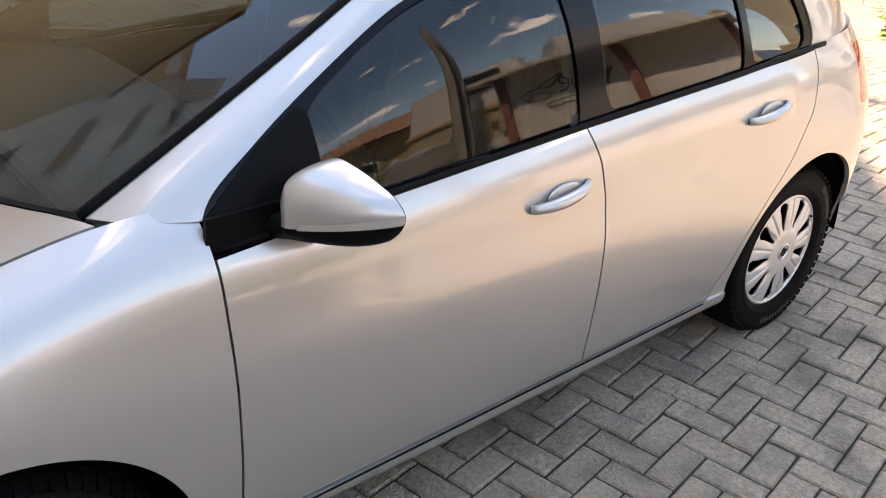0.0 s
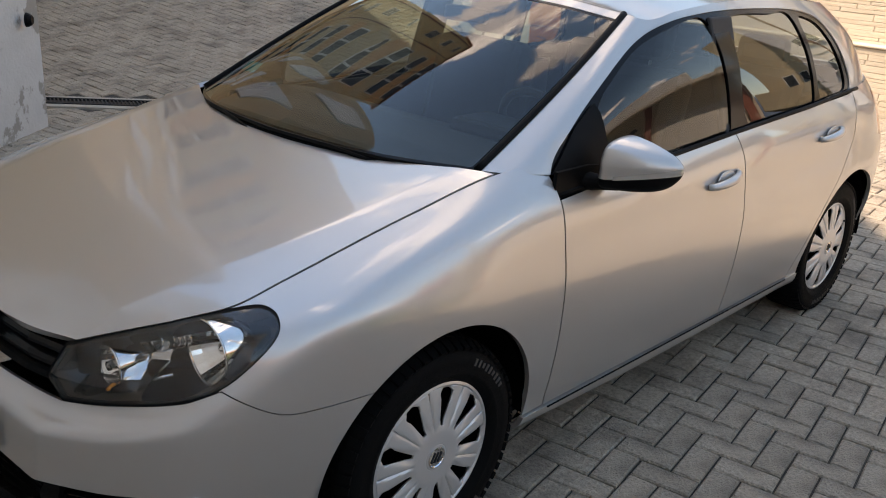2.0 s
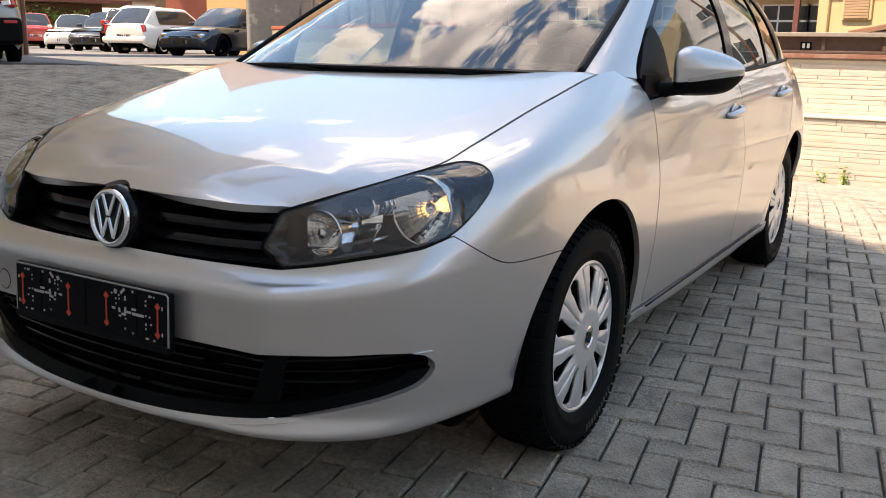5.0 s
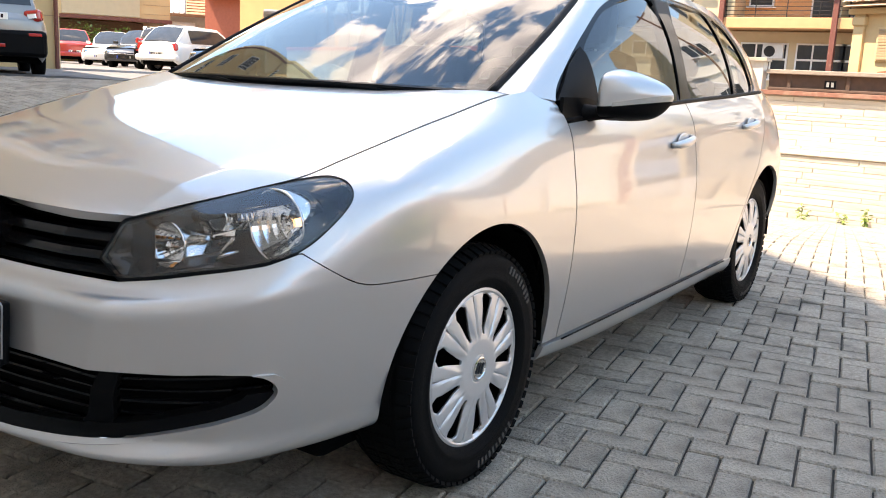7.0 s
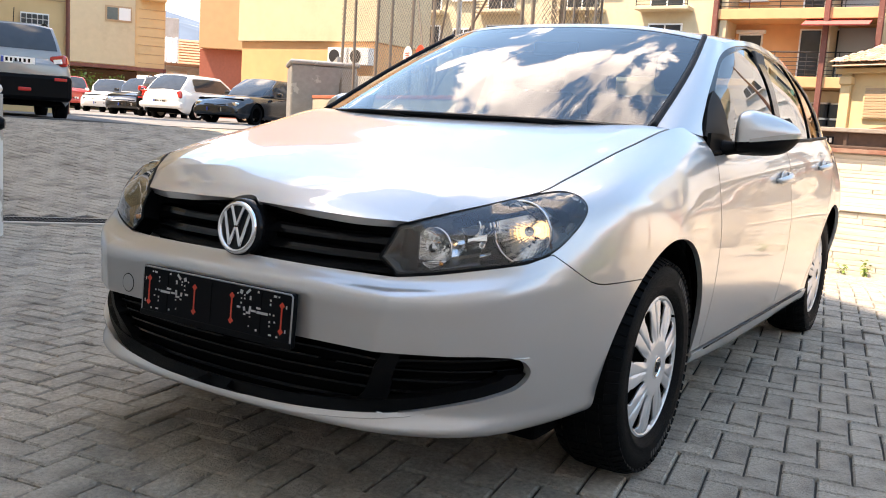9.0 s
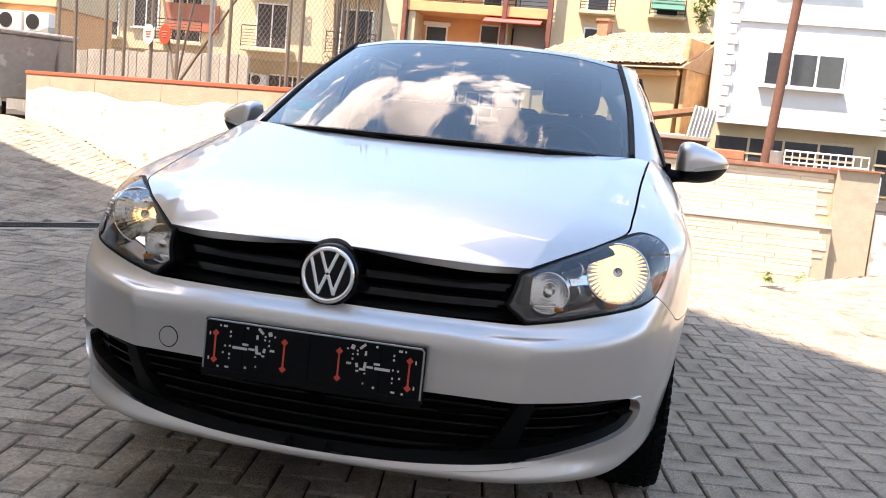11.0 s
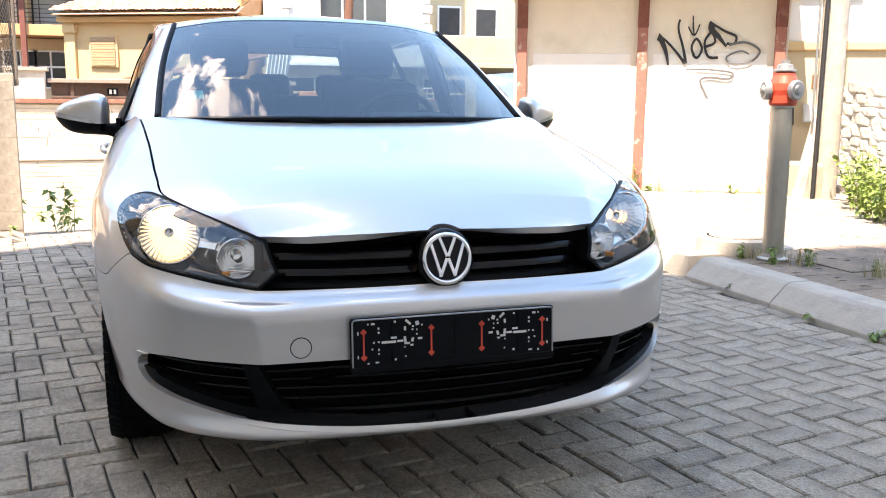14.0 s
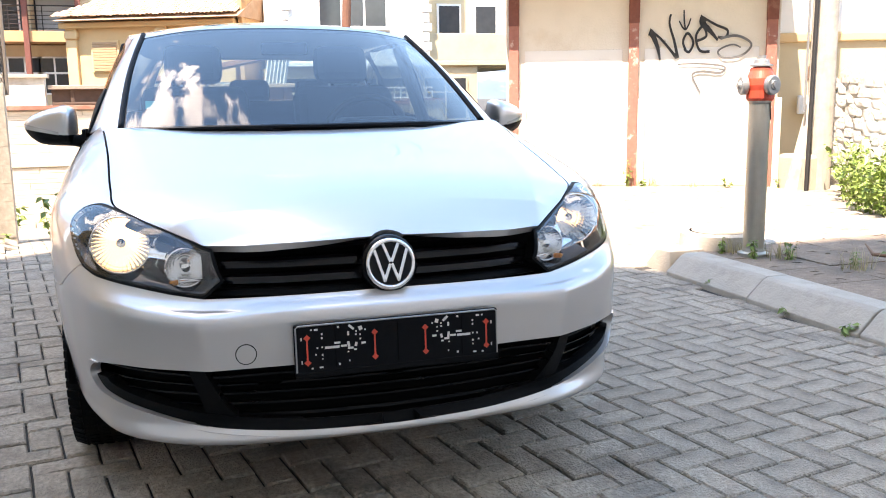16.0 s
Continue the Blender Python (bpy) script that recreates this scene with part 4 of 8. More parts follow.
for yy in (-0.35, 2.1):
    part("pilaster", box((0.10, 0.26, 2.6), (OX - 0.04, yy, 1.3), 0.02), OCHRE, old)
    part("capital", box((0.18, 0.36, 0.22), (OX - 0.06, yy, 2.35), 0.04), OCHRE, old)
stack = part("chimney", box((0.30, 0.34, 0.55), (OX + 1.9, 1.0, 3.85), 0.02), TERRACOTTA, old, "brick chimney")
part("cap", box((0.38, 0.42, 0.07), (OX + 1.9, 1.0, 4.15), 0.015), TERRACOTTA, stack)
shed = thing("lean_to", nearer(1.32), "low tiled lean-to beside the old house", "shed")
part("wall", box((1.6, 2.3, 1.7), (15.4, -0.35, 0.6), 0.02), PLASTER, shed)
part("roof", prism([(0, 0), (2.7, 0.55), (2.7, 0.65), (0, 0.10)], 2.0, m=Matrix(((0, 0, 1, 14.5), (-1, 0, 0, 0.95), (0, 1, 0, 1.35), (0, 0, 0, 1))), bevel=0.01), TERRACOTTA, shed)
sheetmetal = thing("leaning_sheet", nearer(1.26) @ pose(14.0, -1.62, 0.85, 8, -6, 12) @ Matrix.Diagonal((1, 0.6, 1, 1)), "old corrugated sheet leaning behind the wall", "sheet")
bm = bmesh.new()
rows_ = []
for k in range(25):
    yv = -0.35 + 0.7 * k / 24
    rows_.append([bm.verts.new((0.02 * math.sin(k * 1.6), yv, zz)) for zz in (0, 1.1)])
for a, b in zip(rows_, rows_[1:]):
    bm.faces.new((a[0], b[0], b[1], a[1]))
part("sheet", bm, AC_WHITE, sheetmetal)

# long apartment block: cream wing, orange balconies, cream end
flats = thing("apartment_block", pose(0, 0, 0), "cream and orange apartment block with steel balconies", "apartment block")
AX = 35.0
FL = [1.9, 4.55, 7.2, 9.85]                 # floor levels
part("wall", box((8, 24.0, 9.2), (AX + 4.0, 21.2, 8.1), 0.02), CREAM, flats)
part("ground_floor_wall", box((6.6, 24.0, 4.0), (AX + 4.7, 21.2, 1.6), 0.02), CREAM, flats, "cream ground floor set back under the upper floors")
part("wall", box((8, 6.2, 13.0), (AX + 5.6, 6.2, 6.2), 0.02), ORANGE_RENDER, flats, "orange recessed balcony wall")
part("wall", box((8, 7.6, 13.0), (AX + 4.4, -0.7, 6.2), 0.02), CREAM, flats)
for zf_ in FL:
    bal = part("balcony", box((1.9, 6.1, 0.42), (AX + 0.9, 6.2, zf_ + 1.75), 0.02), ORANGE_RENDER, flats, "orange balcony slab")
    railing(bal, (AX + 0.02, 9.2, zf_ + 1.96), (AX + 0.02, 3.2, zf_ + 1.96), 0.95, 5)
    far_window(flats, AX + 1.6, 8.2, zf_ + 2.5, 1.0, 1.3, 1)
    far_window(flats, AX + 1.6, 5.4, zf_ + 2.0, 1.7, 2.0, 2, sill=False)
    for yy in (21.4, 25.5, 29.0):
        far_window(flats, AX, yy, zf_ + 2.55, 1.25, 1.35, 2)
    for yy in (11.4, 15.3, 19.4, 23.5, 27.2):
        b2 = part("balcony", box((0.8, 2.3, 0.14), (AX - 0.4, yy, zf_ + 1.95), 0.02), CREAM, flats)
        railing(b2, (AX - 0.75, yy + 1.1, zf_ + 2.0), (AX - 0.75, yy - 1.1, zf_ + 2.0), 0.95, 6)
        far_window(flats, AX, yy, zf_ + 2.05, 1.5, 2.0, 2, sill=False)
    for yy in (1.2, -1.6):
        b2 = part("balcony", box((0.6, 1.5, 0.12), (AX + 0.1, yy, zf_ + 1.95), 0.02), CREAM, flats)
        railing(b2, (AX - 0.15, yy + 0.7, zf_ + 2.0), (AX - 0.15, yy - 0.7, zf_ + 2.0), 0.9, 6)
        far_window(flats, AX + 0.4, yy, zf_ + 2.05, 0.95, 2.0, 1, sill=False)
part("ground_floor_wall", box((0.5, 6.2, 3.3), (AX + 1.45, 6.2, 1.75), 0.02), CREAM, flats, "cream ground floor wall")
for zf_ in FL:
    for yy, wd in ((9.0, 0.3), (4.95, 0.25)):
        part("balcony_divider", box((1.55, wd, 2.25), (AX + 0.85, yy, zf_ + 3.1), 0.02), CREAM, flats, "cream balcony divider")
    part("shutter_door", box((0.06, 1.5, 2.05), (AX + 1.50, 4.0, zf_ + 3.0), 0.01), STEEL, flats, "grey roller shutter")
    part("roller_box", box((0.16, 1.2, 0.16), (AX + 1.52, 8.2, zf_ + 3.88), 0.02), FRAME_WHITE, flats)
part("awning", box((1.2, 2.4, 0.06), (AX - 0.1, 4.6, 5.95), 0.01, turn=pose(0, 0, 0, 0, -18, 0)), AWNING, flats, "faded red striped awning")
part("canopy", box((1.0, 1.3, 0.05), (AX - 0.1, -1.6, 7.0), 0.01, turn=pose(0, 0, 0, 0, -30, 0)), material("green_canvas", (0.05, 0.16, 0.12), 0.8), flats, "green awning")
for yy in (9.3, 5.0, 3.1):
    part("column", box((0.3, 0.20, 13), (AX - 0.02, yy, 6.3), 0.02), RUST, flats, "rust-red column")
for yy in (7.8, 5.6, 3.9, 10.4, 12.6, 15.0, 17.6, 20.5, 23.6, 26.4):
    far_window(flats, AX + (1.2 if yy < 9.3 else 1.4), yy, 1.45, 1.9, 1.5, 3, sill=False)
    part("transom", box((0.12, 1.9, 0.08), (AX + (1.17 if yy < 9.3 else 1.37), yy, 2.30), 0.01), FRAME_WHITE, flats)
part("red_panel", box((0.2, 2.6, 1.2), (AX - 0.12, 19.1, 5.05), 0.02), COPING, flats, "dark red balcony panel")
for yy in (7.4, 16.2):
    air_unit(flats, AX + 1.1, yy, 2.6)
sign = thing("annexe", pose(0, 0, 0), "low orange annexe wall with two air conditioners", "annexe")
part("wall", box((3, 6.0, 3.6), (22.75, 19.35, 1.8), 0.02), ORANGE_RENDER, sign)
part("wall", box((3.2, 6.2, 3.0), (22.75, 19.35, 5.1), 0.02), CREAM, sign)
for yy in (16.75, 17.65):
    air_unit(sign, 21.1, yy, 3.1)
hoarding = tagged(new("board_hoarding"), "weathered grey board hoarding behind the fence", "hoarding", kind="structure")
BOARD = material("weathered_board", (0.36, 0.35, 0.32), 0.9, 0, 12, 0.3, 0.5, 60, (0.22, 0.20, 0.17), 3.0, (0.5, 0.7), per_object=0.15)
rh = random.Random(31)
for k in range(24):
    p = Vector((8.5, 4.5)).lerp(Vector((10.6, 8.6)), k / 23)
    part("board", box((0.195, 0.03, 1.75 + rh.uniform(-0.04, 0.04)), (0, 0, 0.875), 0.004), BOARD, hoarding).matrix_world = pose(p.x, p.y, 0.05, 0, rh.uniform(-0.8, 0.8), 63)
wall_block("wall_board_fence", (9.0, 7.8), (21.5, 19.3), -0.1, 0.6, 2.0, BIN_GREY, "grey sheet-metal hoarding behind the fence")

# buildings past the upper car park
tower = thing("ochre_building", pose(32.4, 47.2, 0.7, 0, 0, -35), "ochre apartment building with glass-block strip over a dark passage", "building")
part("wall", box((20.5, 9, 11), (-5.4, 4.5, 2.64 + 5.5), 0.02), OCHRE, tower)
part("soffit", box((20.7, 0.35, 0.22), (-5.4, 0.05, 2.70), 0.02), RUST, tower, "rust-red edge strip over the passage")
part("base", box((17.5, 7, 2.6), (-5.4, 6.0, 1.3), 0.02), WOOD, tower, "dark recessed ground floor")
part("bay_panel", box((4.5, 0.10, 6.2), (0.8, -0.03, 5.95), 0.02), CREAM, tower, "pale ochre render panel")
for k in range(2):
    ww = part("window", box((1.55, 0.12, 0.95), (2.05, -0.09, 5.95 + 2.9 * k), 0.01), SHUTTER, tower, "brown-framed window with one white shutter")
    part("pane", box((0.62, 0.03, 0.72), (1.70, -0.16, 5.95 + 2.9 * k)), WINDOW_DARK, ww)
    part("shutter", box((0.68, 0.05, 0.74), (2.42, -0.17, 5.95 + 2.9 * k), 0.01), FRAME_WHITE, ww)
    bal = part("balcony", box((1.5, 0.9, 0.16), (4.1, -0.45, 7.0 + 2.9 * k), 0.02), OCHRE, tower)
    for j in range(9):
        part("baluster", tube((3.45 + 0.16 * j, -0.86, 7.08 + 2.9 * k), (3.45 + 0.16 * j, -0.86, 7.95 + 2.9 * k), 0.03, sides=6), FRAME_WHITE, bal)
for k in range(16):
    part("band", box((1.6, 0.03, 0.03), (4.05, -0.012, 3.1 + 0.55 * k)), SHUTTER, tower)
    part("band", box((2.2, 0.03, 0.03), (-3.5, -0.012, 3.1 + 0.55 * k)), SHUTTER, tower)
# tall, shallow stair tower beside the ramp: its shaded face stands in the bonnet and the windscreen
stairs = thing("stair_tower", pose(11.83, 18.88, 0.6, 0, 0, -33.6), "tall ochre stair tower with glass-block windows and orange panels", "tower")
part("wall", box((6.6, 3.0, 25.0), (-3.3, 1.5, 12.5), 0.02), OCHRE, stairs)
part("roof", box((7.0, 3.4, 0.25), (-3.3, 1.5, 25.1), 0.03), TERRACOTTA, stairs)
part("pipe", tube((-0.06, -0.09, 0.1), (-0.06, -0.09, 25), 0.05, sides=8), RUST, stairs, "rust-red downpipe")
part("pipe", tube((-1.75, -0.09, 0.1), (-1.75, -0.09, 25), 0.04, sides=8), RUST, stairs, "rust-red downpipe")
for k in range(10):
    z_ = 2.15 + 2.4 * k
    gb = part("glass_block_window", box((0.66, 0.08, 0.80), (-0.82, -0.02, z_), 0.01), FRAME_WHITE, stairs, "glass block window")
    for i in range(5):
        for j in range(6):
            part("block", box((0.105, 0.03, 0.105), (-1.07 + 0.125 * i, -0.065, z_ - 0.315 + 0.125 * j), 0.006), WINDOW_DARK, gb)
    part("string_band", box((1.6, 0.03, 0.02), (-0.9, -0.012, z_ - 0.75)), SHUTTER, stairs)
    part("string_band", box((1.6, 0.03, 0.02), (-0.9, -0.012, z_ + 0.75)), SHUTTER, stairs)
    part("panel", box((4.4, 0.06, 0.95), (-4.2, -0.03, z_ - 0.35), 0.02), ORANGE_RENDER if k % 2 else CREAM, stairs, "rendered balcony panel")
    w4 = part("window", box((3.6, 0.08, 1.05), (-4.2, -0.02, z_ + 0.75), 0.01), FRAME_WHITE, stairs)
    for dx in (-1.2, 0.0, 1.2):
        part("pane", box((1.05, 0.03, 0.9), (-4.2 + dx, -0.07, z_ + 0.75)), WINDOW_DARK, w4)
block = thing("orange_building", farther(1.55, -9.7) @ pose(21.8, 22.6, 0.7, 0, 0, 38), "orange apartment building with rounded corner and balconies", "building")
bm = bmesh.new()
box((9, 8, 9), (5.2, 4, 7.3), 0.02, bm)
tube((0.9, 0.2, 2.8), (0.9, 0.2, 11.8), 1.2, sides=32, bm=bm)
part("wall", bm, ORANGE_RENDER, block)
part("base", box((8.6, 7, 2.8), (5.4, 4.6, 1.4), 0.02), COPING, block, "dark red ground floor")
for xx in (1.4, 4.5, 7.6):
    part("pillar", box((0.45, 0.4, 2.8), (xx, 0.2, 1.4), 0.02), OCHRE, block)
for k in range(3):
    bb = part("balcony", box((6.0, 1.4, 0.7), (6.0, -0.6, 3.2 + 2.7 * k), 0.02), CREAM, block, "cream balcony")
    for j in range(6):
        part("bar", tube((3.2, -1.25, 3.75 + 0.13 * j + 2.7 * k), (9.0, -1.25, 3.75 + 0.13 * j + 2.7 * k), 0.02, sides=5), IRON, bb)
for xx in (3.2, 6.2):
    w3 = part("window", box((1.6, 0.08, 1.8), (xx, 1.06, 1.3), 0.01), FRAME_WHITE, block)
    for d_ in (-0.4, 0.4):
        part("pane", box((0.68, 0.03, 1.6), (xx + d_, 1.01, 1.3)), WINDOW_DARK, w3)
part("downpipe", tube((-0.35, -0.6, 2.7), (-0.35, -0.6, 11.5), 0.06, sides=8), RUST, block)
lowroof = thing("far_roofs", pose(47.0, 54.8, 0.7, 0, 0, -40.8), "distant white house with pale metal and red tile roofs", "house")
OLD_WHITE = material("weathered_white_render", (0.46, 0.44, 0.40), 0.85, 0, 3, 0.12, 0.2, 40, (0.36, 0.33, 0.29), 0.8)
part("wall", box((14, 6, 4.1), (0, 3.4, 2.05), 0.02), OLD_WHITE, lowroof)
part("eaves_board", box((14.2, 0.12, 0.22), (-0.6, -0.46, 3.86), 0.02), WOOD, lowroof, "dark eaves board")
part("lower_canopy", box((5.0, 2.2, 0.08), (-2.2, -0.7, 2.9), 0.02, turn=pose(0, 0, 0, 24, 0, 0)), FRAME_WHITE, lowroof, "pale canopy")
PALE_METAL = material("pale_roof_metal", (0.40, 0.395, 0.385), 0.5, 0.2, 6, 0.1)
roof_m = Matrix(((0, 0, 1, 0), (1, 0, 0, 0), (0, 1, 0, 0), (0, 0, 0, 1)))
part("roof", prism([(-0.4, 4.0), (3.4, 6.2), (7.2, 4.0)], 7.8, m=Matrix.Translation((-8.25, 0, 0)) @ roof_m), PALE_METAL, lowroof, "pale ribbed metal roof")
for k in range(20):
    part("rib", tube((-8.15 + 0.4 * k, -0.42, 4.03), (-8.15 + 0.4 * k, 3.38, 6.23), 0.06, sides=5), PALE_METAL, lowroof)
part("roof", prism([(-0.4, 3.95), (3.4, 6.15), (7.2, 3.95)], 7.4, m=Matrix.Translation((-0.40, 0, 0)) @ roof_m), TERRACOTTA, lowroof, "red tiled roof")
for k in range(9):
    part("tile_course", tube((-0.35, -0.40 + 0.42 * k, 3.98 + 0.243 * k), (7.0, -0.40 + 0.42 * k, 3.98 + 0.243 * k), 0.05, sides=5), TERRACOTTA, lowroof)
upper = part("upper_house", box((6, 5, 8.2), (-3.4, 10, 4.1), 0.02), OLD_WHITE, lowroof, "white upper house")
part("window", box((1.2, 0.1, 1.2), (-2.2, 7.46, 7.0), 0.02), WINDOW_DARK, upper)
hill_bm = bmesh.new()
ring0, ring1, ring2 = [], [], []
for k in range(160):
    a = 2 * math.pi * k / 160
    hh = 50 + 55 * max(0, noise.noise(Vector((math.cos(a) * 2.2, math.sin(a) * 2.2, 0.3)))) + 10 * noise.noise(Vector((math.cos(a) * 9, math.sin(a) * 9, 1.3)))
    near_ = math.exp(-((a - radians(49.5)) / 0.22) ** 2)          # the ridge seen between the houses
    hh += (66 + 150 * (a - radians(49.5)) - hh) * near_
    ring0.append(hill_bm.verts.new((370 * math.cos(a), 370 * math.sin(a), -2)))
    ring1.append(hill_bm.verts.new((500 * math.cos(a), 500 * math.sin(a), hh * 0.7)))
    ring2.append(hill_bm.verts.new((640 * math.cos(a), 640 * math.sin(a), hh)))
for k in range(160):
    for a, b in ((ring0, ring1), (ring1, ring2)):
        hill_bm.faces.new((a[k], a[(k + 1) % 160], b[(k + 1) % 160], b[k]))
tagged(part("backdrop_hills", hill_bm, HILL, None, smooth=True), "wooded hills on the horizon, coloured blue for haze", "hills", kind="structure")

# tall buildings behind the camera, whose shade lies over the car
def block_of_flats(name, a, b, depth, height, mat, label):
    """A building whose front runs from a to b, the depth away to the left of that way."""
    a, b = Vector(a), Vector(b)
    way = (b - a).normalized()
    ob = thing(name, pose(a.x, a.y, 0, 0, 0, math.degrees(math.atan2(way.y, way.x))), label, "apartment block", "flats behind the camera")
    L_ = (b - a).length
    part("wall", box((L_, depth, height), (L_ / 2, depth / 2, height / 2), 0.03), mat, ob)
    part("roof", box((L_ + 0.3, depth + 0.3, 0.25), (L_ / 2, depth / 2, height + 0.1), 0.03), TERRACOTTA, ob)
    n_ = int(L_ / 3.1)
    for fl in range(int(height / 2.9)):
        for k in range(n_):
            xx = (k + 0.5) * L_ / n_
            w3 = part("window", box((1.5, 0.10, 1.4), (xx, -0.02, 1.0 + 2.9 * fl + 0.7), 0.01), FRAME_WHITE, ob)
            part("pane", box((1.32, 0.03, 1.22), (xx, -0.075, 1.7 + 2.9 * fl)), WINDOW_DARK, w3)
        if fl % 1 == 0 and fl > 0:
            part("balcony", box((L_ * 0.3, 0.6, 0.9), (L_ * 0.35, -0.30, 2.9 * fl + 0.45), 0.03), ORANGE_RENDER if fl % 2 else CREAM, ob)
    return ob


PALE_RENDER = material("pale_render", (0.68, 0.63, 0.56), 0.85, 0, 3, 0.08, 0.2, 40, (0.55, 0.50, 0.43), 0.6, (0.55, 0.8))
block_of_flats("shading_block", (18.1, 42.6), (1.08, 5.0), -10, 9.0, OCHRE, "tall ochre apartment block across the lane")
block_of_flats("shading_block", (14.7, 45.9), (-2.3, 8.3), -8, 18.0, OCHRE, "set-back upper storeys of the ochre apartment block")
block_of_flats("shading_block", (-1.4, 6.25), (-4.6, 3.72), -8, 18.0, PALE_RENDER, "narrow pale stair tower between the blocks")
block_of_flats("shading_block", (-4.6, 6.5), (-4.7, -9.3), -9, 18.0, PALE_RENDER, "tall pale apartment block behind the camera")

# houses along the lane to the side of the car
def side_house(y, x0, x1, h, mat, label):
    ob = thing("lane_house", pose(x0, y, 0), label, "house", "houses along the lane")
    L_ = x1 - x0
    part("wall", box((L_, 6, h), (L_ / 2, -3, h / 2), 0.02), mat, ob)
    part("roof", prism([(0.5, h - 0.1), (-3, h + 1.7), (-6.5, h - 0.1)], L_ + 0.6, m=Matrix(((0, 0, 1, -0.3), (1, 0, 0, 0), (0, 1, 0, 0), (0, 0, 0, 1)))), TERRACOTTA, ob, "red tiled roof")
    for fl in range(int(h / 2.7)):
        for k in range(max(1, int(L_ / 2.6))):
            xx = 1.2 + 2.6 * k
            w3 = part("window", box((1.3, 0.1, 1.2), (xx, 0.02, 1.6 + 2.7 * fl), 0.01), FRAME_WHITE, ob)
            part("pane", box((1.14, 0.03, 1.04), (xx, 0.075, 1.6 + 2.7 * fl)), WINDOW_DARK, w3)
    if h > 5:
        bb = part("balcony", box((L_ * 0.5, 1.1, 0.9), (L_ * 0.5, 0.5, 3.1), 0.02), CREAM, ob)
    return ob


side_house(-17.0, -9.0, -1.5, 3.4, WHITE_WALL, "low white house with a red roof on the lane")
side_house(-18.5, -0.5, 6.0, 3.6, CREAM, "low cream house with a red roof on the lane")
side_house(-17.0, 8.0, 15.0, 3.6, OCHRE, "low ochre house with a red roof on the lane")
wall_block("wall_lane", (-3.9, -8.0), (1.7, -7.55), -0.25, -0.05, 1.9, PLASTER, "pale plastered garden wall along the lane")

# house with a terrace and solar panel beyond the rubble wall
terrace = thing("terrace_house", pose(11.5, -14.2, 0, 0, 0, 38), "pale house terrace with white railing and solar panel", "house")
part("wall", box((5, 6, 3.0), (3.2, 0, 1.2), 0.02), CREAM, terrace)
part("wall", box((3.6, 5, 2.8), (4.2, 0, 4.0), 0.02), WHITE_WALL, terrace)
for k in range(5):
    part("rail_bar", box((0.03, 5.6, 0.055), (0.55, 0, 1.62 + 0.26 * k), 0.005), FRAME_WHITE, terrace)
for k in range(6):
    part("rail_post", tube((0.58, -2.6 + 1.04 * k, 1.5), (0.58, -2.6 + 1.04 * k, 2.9), 0.03, sides=6), STEEL, terrace)
part("solar_panel", box((0.06, 2.6, 1.5), (1.2, -0.2, 3.6), 0.01, turn=pose(0, 0, 0, 0, 35, 0)), material("solar_glass", (0.22, 0.33, 0.42), 0.12, 0, 4, 0.1), terrace, "tilted blue solar panel")
far_window(terrace, 2.4, 1.0, 3.3, 1.2, 1.2, 2)

# poles and cables
pole = thing("utility_pole", pose(16.6, -3.41, 0), "leaning brown wooden utility pole", "pole")
part("shaft", tube((0, 0, -0.1), (0.0, -0.48, 8.3), 0.105, 0.083, 14), POLE_WOOD, pole, smooth=False)
part("cross_arm", box((0.10, 1.2, 0.10), (0, -0.40, 8.0), 0.01), POLE_WOOD, pole)
for dy in (-0.5, 0.5):
    part("insulator", lathe([(0, 0), (0.04, 0), (0.05, 0.05), (0.02, 0.12), (0, 0.13)], 12, m=pose(0, -0.4 + dy, 8.05)), AC_WHITE, pole)
pole2 = thing("concrete_pole", pose(5.45, -6.72, 0), "round grey concrete pole at the garage corner", "pole")
part("shaft", tube((0, 0, -0.1), (0, 0, 9), 0.15, 0.10, 20), KERB, pole2)
part("base_block", box((0.42, 0.42, 0.5), (0.1, 0.1, 0.15), 0.04), CONCRETE, pole2)
part("conduit", tube((-0.16, 0.27, 0), (-0.12, 0.20, 5.5), 0.026, sides=8), IRON, pole2, "dark conduit")
part("strut", tube((-0.02, 0.34, -0.05), (-0.02, 0.10, 1.15), 0.10, 0.05, 10), KERB, pole2, "leaning concrete strut")
part("conduit", tube((-0.10, 0.30, 0.9), (-0.10, 0.30, 5.5), 0.014, sides=8), STEEL, pole2, "grey conduit")
pole3 = thing("utility_pole", pose(-1.2, -9.2, 0), "tall leaning utility pole beside the lane wall", "pole")
part("shaft", tube((0, 0, -0.1), (1.1, 0.0, 9.5), 0.12, 0.09, 14), POLE_WOOD, pole3)
part("cross_arm", box((1.6, 0.1, 0.1), (1.05, 0, 9.0), 0.01), POLE_WOOD, pole3)
cable = thing("overhead_cable", pose(0, 0, 0), "black overhead cables between the poles", "cable")
for z0, dy in ((8.9, 0.0), (8.6, 0.12), (8.3, -0.1)):
    pts = [Vector((-0.2, -9.2 + dy, z0)).lerp(Vector((5.45, -6.72 + dy, z0 - 0.3)), k / 14) - Vector((0, 0, 0.5 * math.sin(math.pi * k / 14))) for k in range(15)]
    part("wire", sweep(pts, 0.012, 5), IRON, cable)
    pts = [Vector((5.45, -6.72 + dy, z0 - 0.3)).lerp(Vector((16.6, -3.9 + dy, z0 - 0.3)), k / 14) - Vector((0, 0, 0.3 * math.sin(math.pi * k / 14))) for k in range(15)]
    part("wire", sweep(pts, 0.012, 5), IRON, cable)
